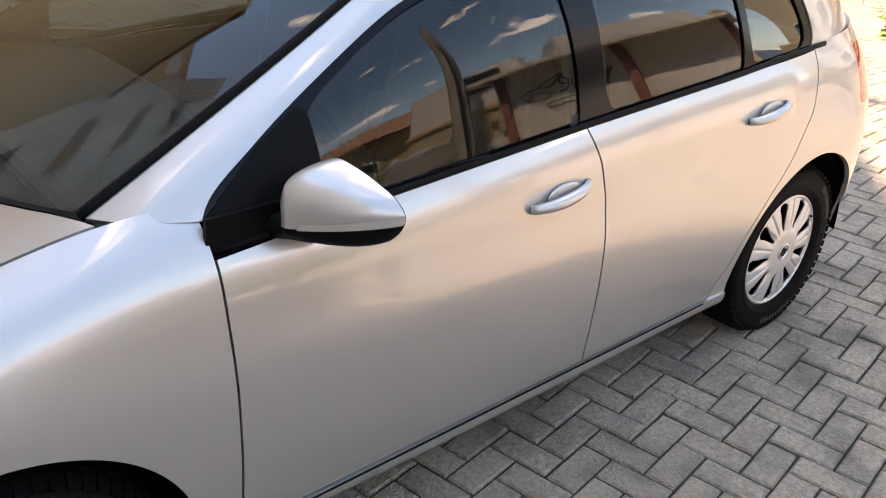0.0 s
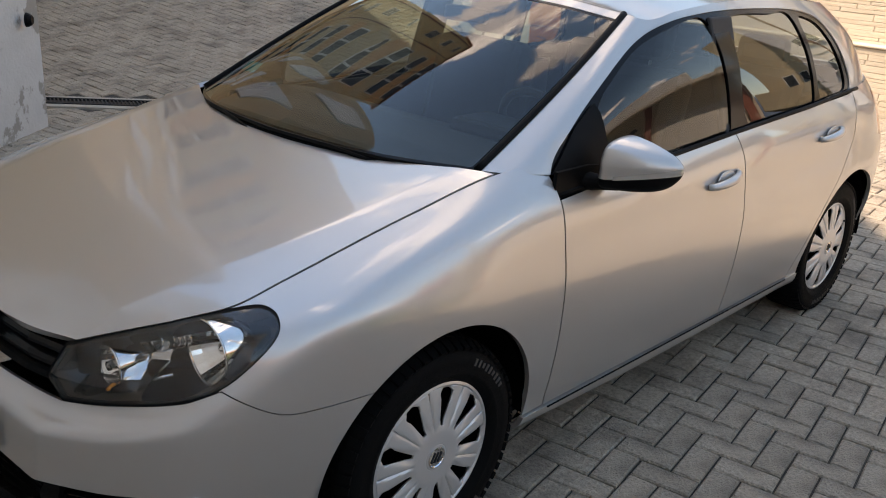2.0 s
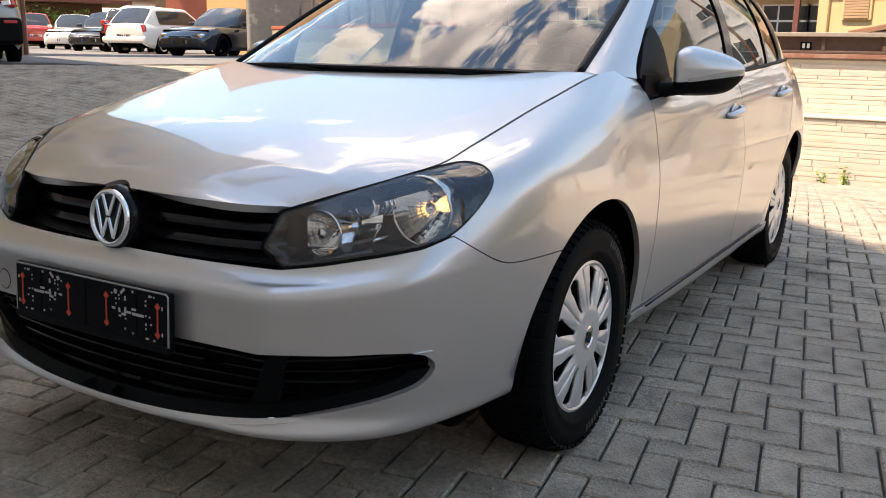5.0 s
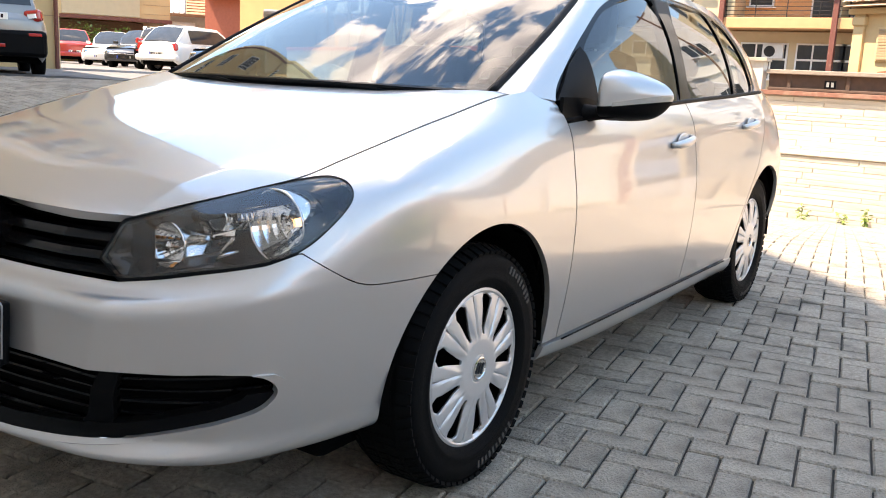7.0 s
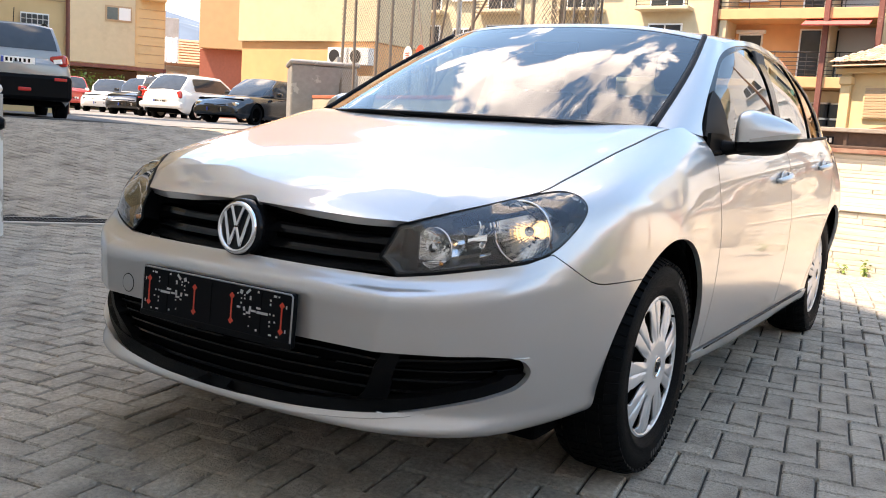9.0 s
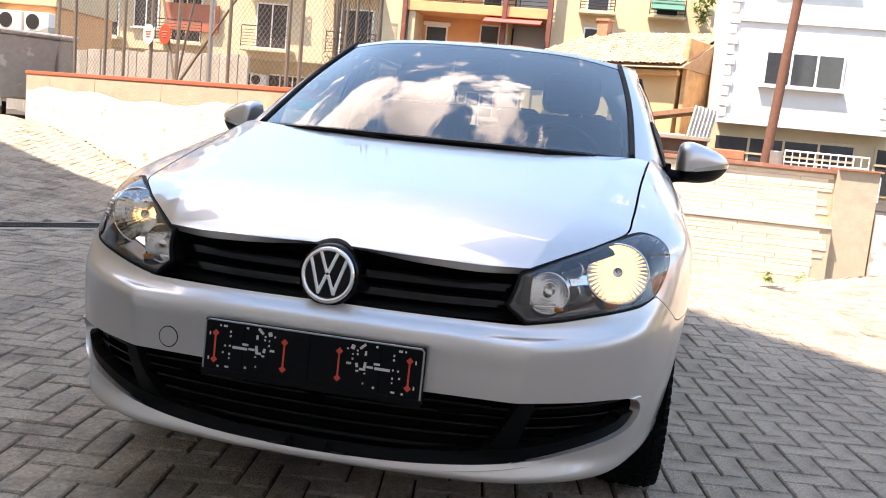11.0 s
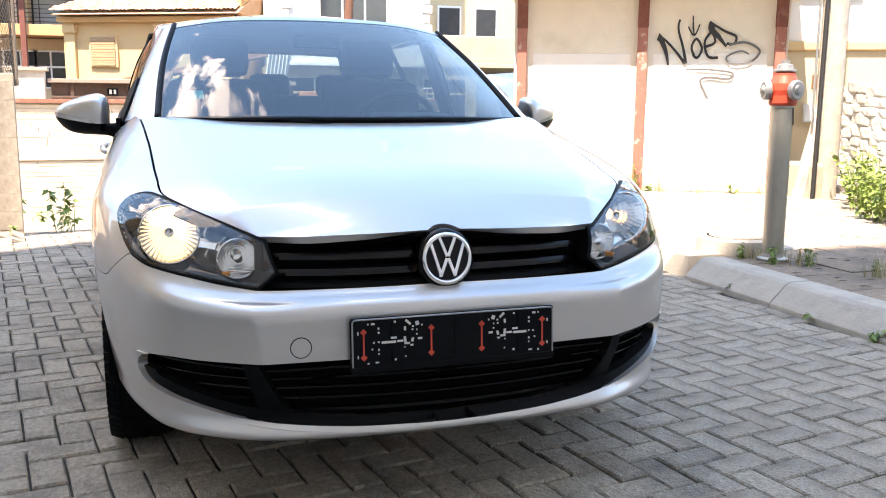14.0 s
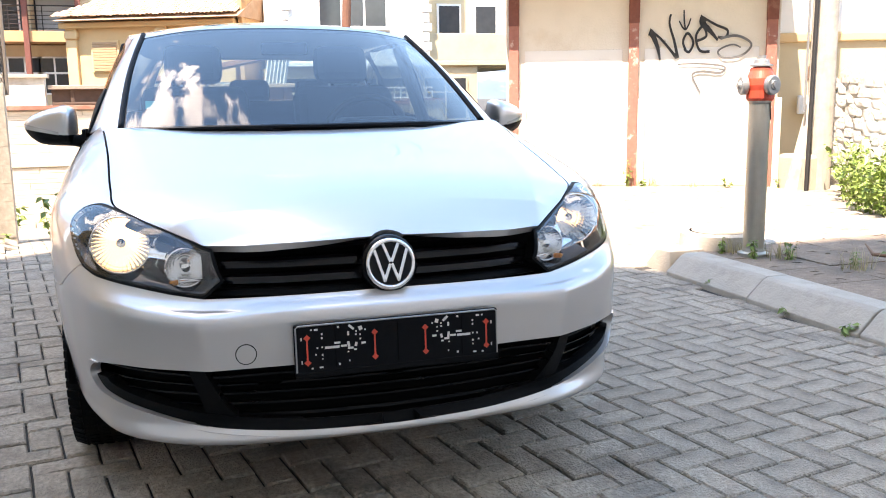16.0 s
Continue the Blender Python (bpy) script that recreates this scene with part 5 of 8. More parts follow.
lamp = thing("street_lamp", farther(1.55, -5.5) @ pose(16.9, 20.2, 0.7), "slim grey lamp post by the car park", "lamp post")
part("shaft", tube((0, 0, 0), (0, 0, 7), 0.09, 0.06, 12), STEEL, lamp)

# clay roof props, cast objects on the wall: flower pots by the railing
pot = thing("flower_pot", pose(15.75, -2.62, 1.06), "terracotta trough on the stone wall", "pot")
part("trough", box((0.30, 0.62, 0.19), (0, 0, 0.095), 0.02), TERRACOTTA, pot)
can = thing("paint_can", pose(15.75, -3.55, 1.06), "dented grey metal can on the wall", "can")
part("body", lathe([(0, 0), (0.12, 0), (0.124, 0.24), (0.116, 0.25), (0.0, 0.22)], 20), STEEL, can)
rail5 = thing("yard_railing", pose(0, 0, 0), "small white steel railing on the stone wall", "railing")
for zz in (1.12, 1.34):
    part("rail", tube((15.9, -5.3, zz), (15.9, -3.72, zz), 0.018, sides=6), FRAME_WHITE, rail5)
for k in range(12):
    part("bar", tube((15.9, -5.3 + 0.143 * k, 1.055), (15.9, -5.3 + 0.143 * k, 1.34), 0.012, sides=6), FRAME_WHITE, rail5)


# ---- plants ----
def shrub(name, spots, leaves, height, spread, size, label, seed, kind=""):
    """A clump: stems that lean out from each spot, with many small leaves along them."""
    r = random.Random(seed)
    v, f, sv, sf = [], [], bmesh.new(), 0
    for (cx, cy, cz) in spots:
        for _ in range(max(3, leaves // 14)):
            a, lean = r.uniform(0, 6.283), r.uniform(0.1, 1.0) * spread
            hh = height * r.uniform(0.45, 1.0)
            tip = Vector((cx + lean * math.cos(a), cy + lean * math.sin(a), cz + hh))
            root = Vector((cx + 0.25 * lean * math.cos(a), cy + 0.25 * lean * math.sin(a), cz - 0.01))
            tube(root, tip, 0.004, 0.002, 4, sv)
            for k in range(14):
                u_ = r.uniform(0.15, 1.05)
                p = root.lerp(tip, u_)
                m = Matrix.Translation(p) @ Euler((r.uniform(-0.9, 0.5), r.uniform(-0.6, 0.6), r.uniform(0, 6.283))).to_matrix().to_4x4()
                L2 = size * r.uniform(0.5, 1.2)
                n_ = len(v)
                v += [m @ Vector(q) for q in ((0, 0, 0), (L2 * 0.28, L2 * 0.42, 0.03 * L2), (0, L2 * 0.45, -0.05 * L2), (-L2 * 0.28, L2 * 0.42, 0.03 * L2), (0, L2, -0.15 * L2))]
                f += [(n_, n_ + 1, n_ + 2), (n_, n_ + 2, n_ + 3), (n_ + 1, n_ + 4, n_ + 2), (n_ + 2, n_ + 4, n_ + 3)]
    ob = thing(name, pose(0, 0, 0), label, "plant", kind=kind)
    part("stems", sv, LEAF, ob)
    mesh_object("leaves", v, f, LEAF, ob)
    return ob


shrub("bramble_bank", [(4.9 - 0.3 * k + 0.1 * (k % 3), -6.75 + 0.075 * k, 0) for k in range(12)] + [(4.3 - 0.28 * k, -6.2 + 0.06 * k, 0) for k in range(9)] + [(3.7 - 0.25 * k, -5.7 + 0.03 * k, 0) for k in range(7)], 150, 0.62, 0.34, 0.085, "dense sunlit weeds and brambles along the rubble wall", 3, "stuff")
shrub("ivy_clump", [(4.0 - 0.28 * k, -6.72 + 0.068 * k, 0.95 + 0.15 * (k % 2)) for k in range(9)] + [(3.4 - 0.28 * k, -6.5 + 0.068 * k, 0.55) for k in range(7)], 130, 0.5, 0.35, 0.10, "ivy hanging over the rubble wall", 4, "stuff")
for k, (px_, py_) in enumerate(((1.30, -3.00), (1.40, -2.84), (0.95, -3.15), (0.80, -3.3), (0.45, -3.2), (1.65, -2.78), (0.55, -2.42), (0.15, -2.40), (1.25, -2.42), (-0.6, -2.40))):
    shrub("weed_tuft", [(px_, py_, 0.1 if py_ < -2.6 else 0.0)], 20, 0.13 if py_ < -2.6 else 0.06, 0.06, 0.04, "small green weed tuft in the kerb joint", 20 + k)
for k, (px_, py_) in enumerate(((14.95, 1.35), (14.95, 0.3), (14.92, 0.65), (14.95, -4.2), (14.9, 2.6), (14.92, -3.6), (5.0, 2.0), (7.0, -4.0), (6.85, -4.35), (6.6, -4.9), (6.5, -5.05), (6.0, -5.9), (5.7, -6.4), (5.35, 3.15), (5.6, 3.5), (4.98, 1.75))):
    shrub("weed_tuft", [(px_, py_, ground_z(px_, py_))], 30, 0.30 if px_ > 9 else 0.12 if k != 9 else 0.4, 0.16 if px_ > 9 else 0.07, 0.10 if px_ > 9 else 0.05, "small green weed tuft at the foot of the wall", 40 + k)
STRAW = material("dry_straw", (0.42, 0.36, 0.20), 0.8, 0, 20, 0.3, per_island=0.3)


def grass_tuft(x, y, count, height, seed):
    """Thin dry blades that fan out from one spot."""
    r = random.Random(seed)
    v, f, z = [], [], ground_z(x, y) + (0.118 if y < -2.6 and x < 2.0 else 0.0)
    for _ in range(count):
        a, lean, h = r.uniform(0, 6.283), r.uniform(0.05, 0.5) * height, height * r.uniform(0.5, 1.0)
        bx, by = x + r.gauss(0, 0.04), y + r.gauss(0, 0.04)
        dx, dy = math.cos(a), math.sin(a)
        n_ = len(v)
        v += [(bx - 0.003 * dy, by + 0.003 * dx, z), (bx + 0.003 * dy, by - 0.003 * dx, z), (bx + 0.4 * lean * dx + 0.002 * dy, by + 0.4 * lean * dy, z + 0.6 * h), (bx + 0.4 * lean * dx - 0.002 * dy, by + 0.4 * lean * dy, z + 0.6 * h),
              (bx + lean * dx, by + lean * dy, z + h)]
        f += [(n_, n_ + 1, n_ + 2, n_ + 3), (n_ + 3, n_ + 2, n_ + 4)]
    return tagged(mesh_object("grass_tuft", v, f, STRAW), "dry straw-coloured grass tuft growing from the joint", "grass")


for k, (px_, py_, hh_) in enumerate(((7.12, -3.95, 0.35), (6.62, -5.02, 0.40), (6.50, -5.20, 0.30), (6.95, -4.35, 0.14), (6.80, -4.60, 0.16), (6.25, -5.60, 0.14), (5.95, -6.25, 0.18), (1.36, -2.98, 0.16), (0.92, -3.12, 0.14), (0.45, -3.05, 0.12), (1.62, -2.82, 0.12))):
    grass_tuft(px_, py_, 45, hh_, 200 + k)
shrub("wall_seedling", [(5.62, 1.50, ground_z(5.62, 1.50)), (5.75, 1.38, ground_z(5.75, 1.38))], 40, 0.46, 0.26, 0.09, "leafy dark green seedling at the concrete wall end", 74)
shrub("wall_shrub", [(11.4, 2.62, ground_z(11.4, 2.62))], 60, 0.85, 0.40, 0.16, "leafy dark green seedling tree in the lower yard", 71)
shrub("terrace_climber", [(AX - 0.3, -2.9, 6.2)], 200, 1.8, 0.5, 0.25, "green climber on the apartment balcony", 72)
shrub("far_hedge", [(31.0 + 0.40 * k, 47.9 - 0.28 * k, 0.7) for k in range(9)], 160, 2.4, 0.6, 0.30, "dark hedge behind the parked cars", 73, "stuff")
random.seed(2)
v_, f_ = [], []
for _ in range(260):      # dry litter on the footpath
    cx, cy, an, L2 = random.uniform(-1.5, 1.9), random.uniform(-5.0, -2.7), random.uniform(0, 6.28), random.uniform(0.01, 0.05)
    n_ = len(v_)
    c_, s_ = math.cos(an) * L2, math.sin(an) * L2
    v_ += [(cx - c_, cy - s_, 0.127), (cx + 0.2 * s_, cy - 0.2 * c_, 0.133), (cx + c_, cy + s_, 0.127), (cx - 0.2 * s_, cy + 0.2 * c_, 0.130)]
    f_.append((n_, n_ + 1, n_ + 2, n_ + 3))
tagged(mesh_object("dry_litter", v_, f_, SOIL), "dry leaves and twigs scattered on the footpath", "litter", kind="stuff")
twig = thing("dead_branch", pose(0.75, -3.3, 0.13), "dry brown branch lying on the footpath", "branch")
part("wood", sweep([(0, 0, 0.01), (0.15, -0.08, 0.05), (0.33, -0.10, 0.03), (0.5, -0.2, 0.06)], [0.02, 0.016, 0.012, 0.004], 6), WOOD, twig)


# ---- refuse container ----
binc = thing("refuse_container", pose(8.65, 7.83, 0.7, 0, 0, 45) @ Matrix.Diagonal((1, 1, 0.9, 1)), "dented grey four-wheeled refuse container", "container")
bm = prism([(-0.60, 0.25), (0.60, 0.25), (0.68, 1.20), (-0.68, 1.20)], 1.0, m=Matrix(((1, 0, 0, 0), (0, 0, 1, -0.5), (0, 1, 0, 0), (0, 0, 0, 1))), bevel=0.03)
part("tub", bm, BIN_GREY, binc)
part("lid", box((1.42, 1.06, 0.08), (0, 0, 1.24), 0.03), BIN_GREY, binc)
for dx in (-0.5, -0.17, 0.17, 0.5):
    part("rib", box((0.05, 0.03, 0.75), (dx, -0.52, 0.72), 0.01), BIN_GREY, binc)
for dx in (-0.5, 0.5):
    for dy in (-0.38, 0.38):
        part("wheel", lathe([(0, -0.025), (0.10, -0.025), (0.10, 0.025), (0, 0.025)], 20, m=pose(dx, dy, 0.10, 90, 0, 0)), RUBBER, binc)
        part("fork", box((0.05, 0.07, 0.15), (dx, dy, 0.20), 0.01), STEEL, binc)

# ---- the silver hatchback ----
# Car axes: x to the rear from the front axle, y to the car's right, z up. Built for the left half and mirrored.
class Sheet:
    """A surface of many small faces that can be trimmed along curves. p: two parameters for each vertex."""

    def __init__(self, v, p, f):
        self.v, self.p, self.f = v, p, f

    @staticmethod
    def grid(v, a, b):
        n, m = v.shape[:2]
        idx = np.arange(n * m).reshape(n, m)
        f = np.stack([idx[:-1, :-1], idx[1:, :-1], idx[1:, 1:], idx[:-1, 1:]], -1).reshape(-1, 4)
        aa, bb = np.meshgrid(a, b, indexing="ij")
        return Sheet(v.reshape(-1, 3), np.stack([aa.ravel(), bb.ravel()], -1), [tuple(q) for q in f])

    def where(self, mask):
        """The faces that have a vertex in the mask."""
        f = [q for q in self.f if any(mask[i] for i in q)]
        return Sheet(self.v, self.p, f).tidy()

    def tidy(self):
        used = sorted({i for q in self.f for i in q})
        at = {i: k for k, i in enumerate(used)}
        return Sheet(self.v[used], self.p[used], [tuple(at[i] for i in q) for q in self.f])

    def clip(self, value):
        """Keeps what has value >= 0 and cuts the faces along its zero line."""
        d = value(self.v, self.p) if callable(value) else value
        d = np.where(np.abs(d) < 1e-5, 1e-5, d)
        v, p, extra, f = list(self.v), list(self.p), {}, []
        for q in self.f:
            s = [d[i] > 0 for i in q]
            if all(s):
                f.append(q)
                continue
            if not any(s):
                continue
            out = []
            for i, j in zip(q, q[1:] + q[:1]):
                if d[i] > 0:
                    out.append(i)
                if (d[i] > 0) != (d[j] > 0):
                    key = (min(i, j), max(i, j))
                    if key not in extra:
                        k = d[key[0]] / (d[key[0]] - d[key[1]])
                        extra[key] = len(v)
                        v.append(self.v[key[0]] * (1 - k) + self.v[key[1]] * k)
                        p.append(self.p[key[0]] * (1 - k) + self.p[key[1]] * k)
                    out.append(extra[key])
            if len(out) > 2:
                f.append(tuple(out))
        return Sheet(np.array(v), np.array(p), f).tidy()

    def normals(self):
        n = np.zeros_like(self.v)
        for q in self.f:
            c = np.cross(self.v[q[1]] - self.v[q[0]], self.v[q[2]] - self.v[q[0]])
            if len(q) > 3:
                c = c + np.cross(self.v[q[2]] - self.v[q[0]], self.v[q[3]] - self.v[q[0]])
            for i in q:
                n[i] += c
        return n / np.maximum(np.linalg.norm(n, axis=1, keepdims=True), 1e-12)

    def shifted(self, by):
        return Sheet(self.v + self.normals() * by, self.p, self.f)

    def rim(self, depth):
        """Adds a lip that turns inward along the border, so that the panel has an edge."""
        n, border = self.normals(), {}
        for q in self.f:
            for e in zip(q, q[1:] + q[:1]):
                border[e] = border.get(e, 0) + 1
        rim = [(i, j) for i, j in border if (j, i) not in border]
        used = sorted({i for e in rim for i in e})
        at = {i: len(self.v) + k for k, i in enumerate(used)}
        v = np.vstack([self.v, self.v[used] - depth * n[used]]) if used else self.v
        p = np.vstack([self.p, self.p[used]]) if used else self.p
        return Sheet(v, p, self.f + [(j, i, at[i], at[j]) for i, j in rim])

    def mirrored(self):
        return Sheet(self.v * (1, -1, 1), self.p, [q[::-1] for q in self.f])

    def plus(self, other):
        k = len(self.v)
        return Sheet(np.vstack([self.v, other.v]), np.vstack([self.p, other.p]), self.f + [tuple(i + k for i in q) for q in other.f])

    def welded(self):
        key, at, keep = {}, [], []
        for i, c in enumerate(np.round(self.v, 4)):
            k = tuple(c)
            if k not in key:
                key[k] = len(keep)
                keep.append(i)
            at.append(key[k])
        f = [tuple(dict.fromkeys(at[i] for i in q)) for q in self.f]
        return Sheet(self.v[keep], self.p[keep], [q for q in f if len(q) > 2])


def sheet_part(name, s, mat, parent, label="", rim=0.0):
    if rim:
        s = s.rim(rim)
    ob = mesh_object(name, s.v, s.f, mat, parent, label, smooth=True)
    if rim:
        ob.data.set_sharp_from_angle(angle=radians(50))
    return ob


# Stations along the car, front centre to rear centre: plan of the widest body.
ST_X = [-0.885, -0.872, -0.822, -0.690, -0.530, -0.36, 0.0, 0.36, 0.8, 1.5, 2.1, 2.578, 2.95, 3.20, 3.29]
ST_W = [0.0, 0.27, 0.515, 0.715, 0.795, 0.842, 0.876, 0.868, 0.870, 0.878, 0.878, 0.884, 0.845, 0.66, 0.0]
FRONT = [1, 1, 1, 0.75, 0.35, 0.1] + [0] * 9
REAR = [0] * 12 + [0.3, 0.8, 1]
SIDE = [0, 0.05, 0.3, 0.7, 0.9] + [1] * 7 + [0.95, 0.6, 0]
# Lines from sill to shoulder: front x, side half-width, rear x, height at the nose, fender, doors and tail.
LINES = [
    (-0.868, 0.800, 3.22, 0.238, 0.246, 0.205, 0.28),
    (-0.898, 0.842, 3.28, 0.258, 0.272, 0.25, 0.32),
    (-0.878, 0.858, 3.30, 0.300, 0.33, 0.33, 0.40),
    (-0.886, 0.876, 3.31, 0.400, 0.45, 0.44, 0.50),
    (-0.886, 0.886, 3.31, 0.500, 0.57, 0.56, 0.60),
    (-0.880, 0.887, 3.30, 0.570, 0.68, 0.68, 0.70),
    (-0.835, 0.874, 3.27, 0.612, 0.78, 0.79, 0.82),
]
SHOULDER = [(-0.815, 0, 0.655), (-0.805, 0.27, 0.655), (-0.775, 0.48, 0.665), (-0.665, 0.66, 0.715), (-0.54, 0.745, 0.765),
            (-0.36, 0.793, 0.82), (0, 0.827, 0.878), (0.36, 0.832, 0.905), (0.8, 0.850, 0.878), (1.5, 0.858, 0.90), (2.1, 0.858, 0.915),
            (2.578, 0.850, 0.93), (2.95, 0.79, 0.93), (3.15, 0.62, 0.93), (3.22, 0, 0.93)]
CREST = [(-0.812, 0, 0.747), (-0.80, 0.27, 0.741), (-0.738, 0.46, 0.736), (-0.59, 0.60, 0.788), (-0.485, 0.672, 0.82),
         (-0.36, 0.685, 0.853), (0, 0.703, 0.940), (0.36, 0.735, 1.012), (0.8, 0.806, 0.958), (1.5, 0.816, 1.0), (2.1, 0.812, 1.02),
         (2.578, 0.795, 1.04), (2.92, 0.72, 1.05), (3.10, 0.58, 1.06), (3.17, 0, 1.06)]
net = []
for fx, sw, rx, zf, zm, zd, zr in LINES:
    zs = [zf, zf, zf, 0.75 * zf + 0.25 * zm, 0.4 * zf + 0.6 * zm, zm, zm, (zm + zd) / 2, zd, zd, zd, zd, (zd + zr) / 2, zr, zr]
    net.append([(x + (fx + 0.885) * a + (rx - 3.29) * r, -(w + (sw - 0.882) * s), z) for x, w, z, a, r, s in zip(ST_X, ST_W, zs, FRONT, REAR, SIDE)])
for line in (SHOULDER, CREST):
    net.append([(x, -w, z) for x, w, z in line])
net = np.array(net)
ST_T = np.r_[0, np.cumsum(np.linalg.norm(np.diff(net[4], axis=0), axis=1))]
LN_T = np.r_[0, np.cumsum([0.055, 0.065, 0.11, 0.12, 0.095, 0.10, 0.09, 0.13])]


def body_grid(t0, t1, step_t=0.013, step_l=0.013):
    ts = np.linspace(t0, t1, int((t1 - t0) / step_t) + 1)
    ls = np.linspace(0, LN_T[-1], int(LN_T[-1] / step_l) + 1)
    lines = np.array([cubic(ST_T, row, ts) for row in net])             # line, station, xyz
    lines[-1] = crest_at(ts)
    return Sheet.grid(cubic(LN_T, lines, ls).transpose(1, 0, 2), ts, ls)


def crest_at(ts):
    """The bonnet's edge: straight along the lamp, with a corner at the lamp's inner tip."""
    ts = np.asarray(ts, float)
    bent = np.stack([np.interp(ts, ST_T, net[-1][:, i]) for i in range(3)], -1)
    k = np.clip((ST_T[4] - ts) / (ST_T[4] - ST_T[3]), 0, 1)[:, None] * np.clip((ts - ST_T[1]) / (ST_T[2] - ST_T[1]), 0, 1)[:, None]
    return bent * k + cubic(ST_T, net[-1], ts) * (1 - k)


def across(v):
    """A coordinate that runs round the front corner of the car."""
    return v[:, 0] - v[:, 1]


def clear_of(name_value):
    return lambda v, p: -name_value(v, p)


ARCH_R = 0.368


def arch(cx):
    return lambda v, p: np.sqrt(((v[:, 0] - cx) / 1.0) ** 2 + (v[:, 2] - 0.325) ** 2) - ARCH_R + 0 * p[:, 0]


LIGHT = np.vstack([[(-0.312, 0.727), (-0.345, 0.688), (-0.374, 0.653), (-0.318, 0.613), (-0.20, 0.627)],
                   cubic(np.arange(9.0), np.array([(-0.09, 0.642), (0.09, 0.664), (0.19, 0.688), (0.27, 0.730), (0.335, 0.780), (0.330, 0.812), (0.28, 0.825), (0.20, 0.820), (0.06, 0.800)]), np.linspace(0, 8, 41)),
                   [(-0.12, 0.766)]])
LOWER_GRILLE = outline([(0.0, 0.446), (0.35, 0.446), (0.60, 0.447), (0.695, 0.449), (0.738, 0.440), (0.750, 0.410), (0.732, 0.372), (0.69, 0.350),
                        (0.645, 0.335), (0.507, 0.300), (0.33, 0.279), (0.0, 0.269), (-0.4, 0.27), (-0.4, 0.44)], 8)


def light_in(v, p):
    return inside(LIGHT, across(v), v[:, 2])


def grille_in(v, p):
    return inside(LOWER_GRILLE, -v[:, 1], v[:, 2])


def bumper_top(v, p):
    return np.interp(across(v), [-0.9, -0.345, -0.318, -0.2, -0.09, 0.09, 0.185, 0.23, 0.28, 0.32, 0.35, 0.38, 0.41, 0.45, 0.72, 0.76, 1.0],
                     [0.614, 0.610, 0.610, 0.623, 0.638, 0.660, 0.682, 0.663, 0.641, 0.624, 0.6135, 0.607, 0.604, 0.603, 0.602, -1.0, -1.0]) - v[:, 2]


def belt(x):
    return np.interp(x, [0.4, 0.45, 1.47, 2.6, 3.0], [0.92, 0.925, 0.985, 1.03, 1.04])


DOOR_F = 0.462
def gap_b(z):
    return np.interp(z, [0.2, 0.30, 0.45, 0.65, 0.80, 0.90, 1.0], [1.528, 1.522, 1.512, 1.512, 1.510, 1.490, 1.455])


def gap_c(z):
    return np.interp(z, [0.25, 0.30, 0.38, 0.50, 0.62, 0.72, 0.85, 1.05], [2.10, 2.12, 2.165, 2.225, 2.31, 2.40, 2.50, 2.55])


car = thing("parked_hatchback", pose(0, 0, 0), "silver five-door hatchback car parked on grey herringbone pavers", "car")
front = body_grid(0.0, float(np.interp(0.47, ST_X[5:], ST_T[5:])) + 0.03, 0.0085, 0.0085)
# pressed edges of the bumper skin: a ledge across the nose and an upright facet line below each lamp
fv = front.v
ledge = np.interp(-fv[:, 1], [0, 0.30, 0.49, 0.61, 0.735, 0.80], [0.576, 0.577, 0.579, 0.588, 0.612, 0.63])
facet = -fv[:, 1] - 0.487 + (0.578 - fv[:, 2]) * 0.19
in_front = np.clip((-0.45 - fv[:, 0]) / 0.12, 0, 1)
lift = 0.0045 * np.exp(-np.sqrt((fv[:, 2] - ledge) ** 2 + 0.0035**2) / 0.019) * np.clip((0.78 + fv[:, 1]) / 0.12, 0, 1)
lift += 0.023 * np.exp(-np.sqrt(facet**2 + 0.003**2) / 0.105) * np.clip((ledge + 0.006 - fv[:, 2]) / 0.02, 0, 1) * np.clip((fv[:, 2] - 0.30) / 0.1, 0, 1)
front = Sheet(fv + front.normals() * (lift * in_front)[:, None], front.p, front.f)
flank = body_grid(float(np.interp(0.44, ST_X[5:], ST_T[5:])), float(ST_T[-1]), 0.02, 0.013)
GAP = 0.0028

bumper = front.clip(bumper_top).clip(arch(0.0)).clip(lambda v, p: -0.1 - v[:, 0])
bumper_shell = bumper.clip(clear_of(grille_in)).clip(lambda v, p: np.where(v[:, 0] < -0.2, 1.0, -1.0))
sheet_part("front_bumper", bumper_shell.plus(bumper_shell.mirrored()).welded(), PAINT, car, rim=0.022)
fender = front.clip(lambda v, p: -bumper_top(v, p) - GAP).clip(clear_of(light_in)).clip(arch(0.0)).clip(lambda v, p: DOOR_F - GAP - v[:, 0])
fender = fender.clip(lambda v, p: np.minimum(v[:, 0] + 0.58, across(v) - 0.05)).clip(lambda v, p: LN_T[-1] - 0.0035 - p[:, 1]).clip(lambda v, p: np.maximum(v[:, 2] - 0.293, 0.36 - v[:, 0]))
doors = flank.clip(lambda v, p: belt(v[:, 0]) - v[:, 2]).clip(arch(2.578)).clip(lambda v, p: 2.75 - v[:, 0])
above_sill = doors.clip(lambda v, p: v[:, 2] - 0.289 - GAP)
door_front = above_sill.clip(lambda v, p: v[:, 0] - DOOR_F - GAP).clip(lambda v, p: gap_b(v[:, 2]) - GAP - v[:, 0])
door_rear = above_sill.clip(lambda v, p: v[:, 0] - gap_b(v[:, 2]) - GAP).clip(lambda v, p: gap_c(v[:, 2]) - GAP - v[:, 0])
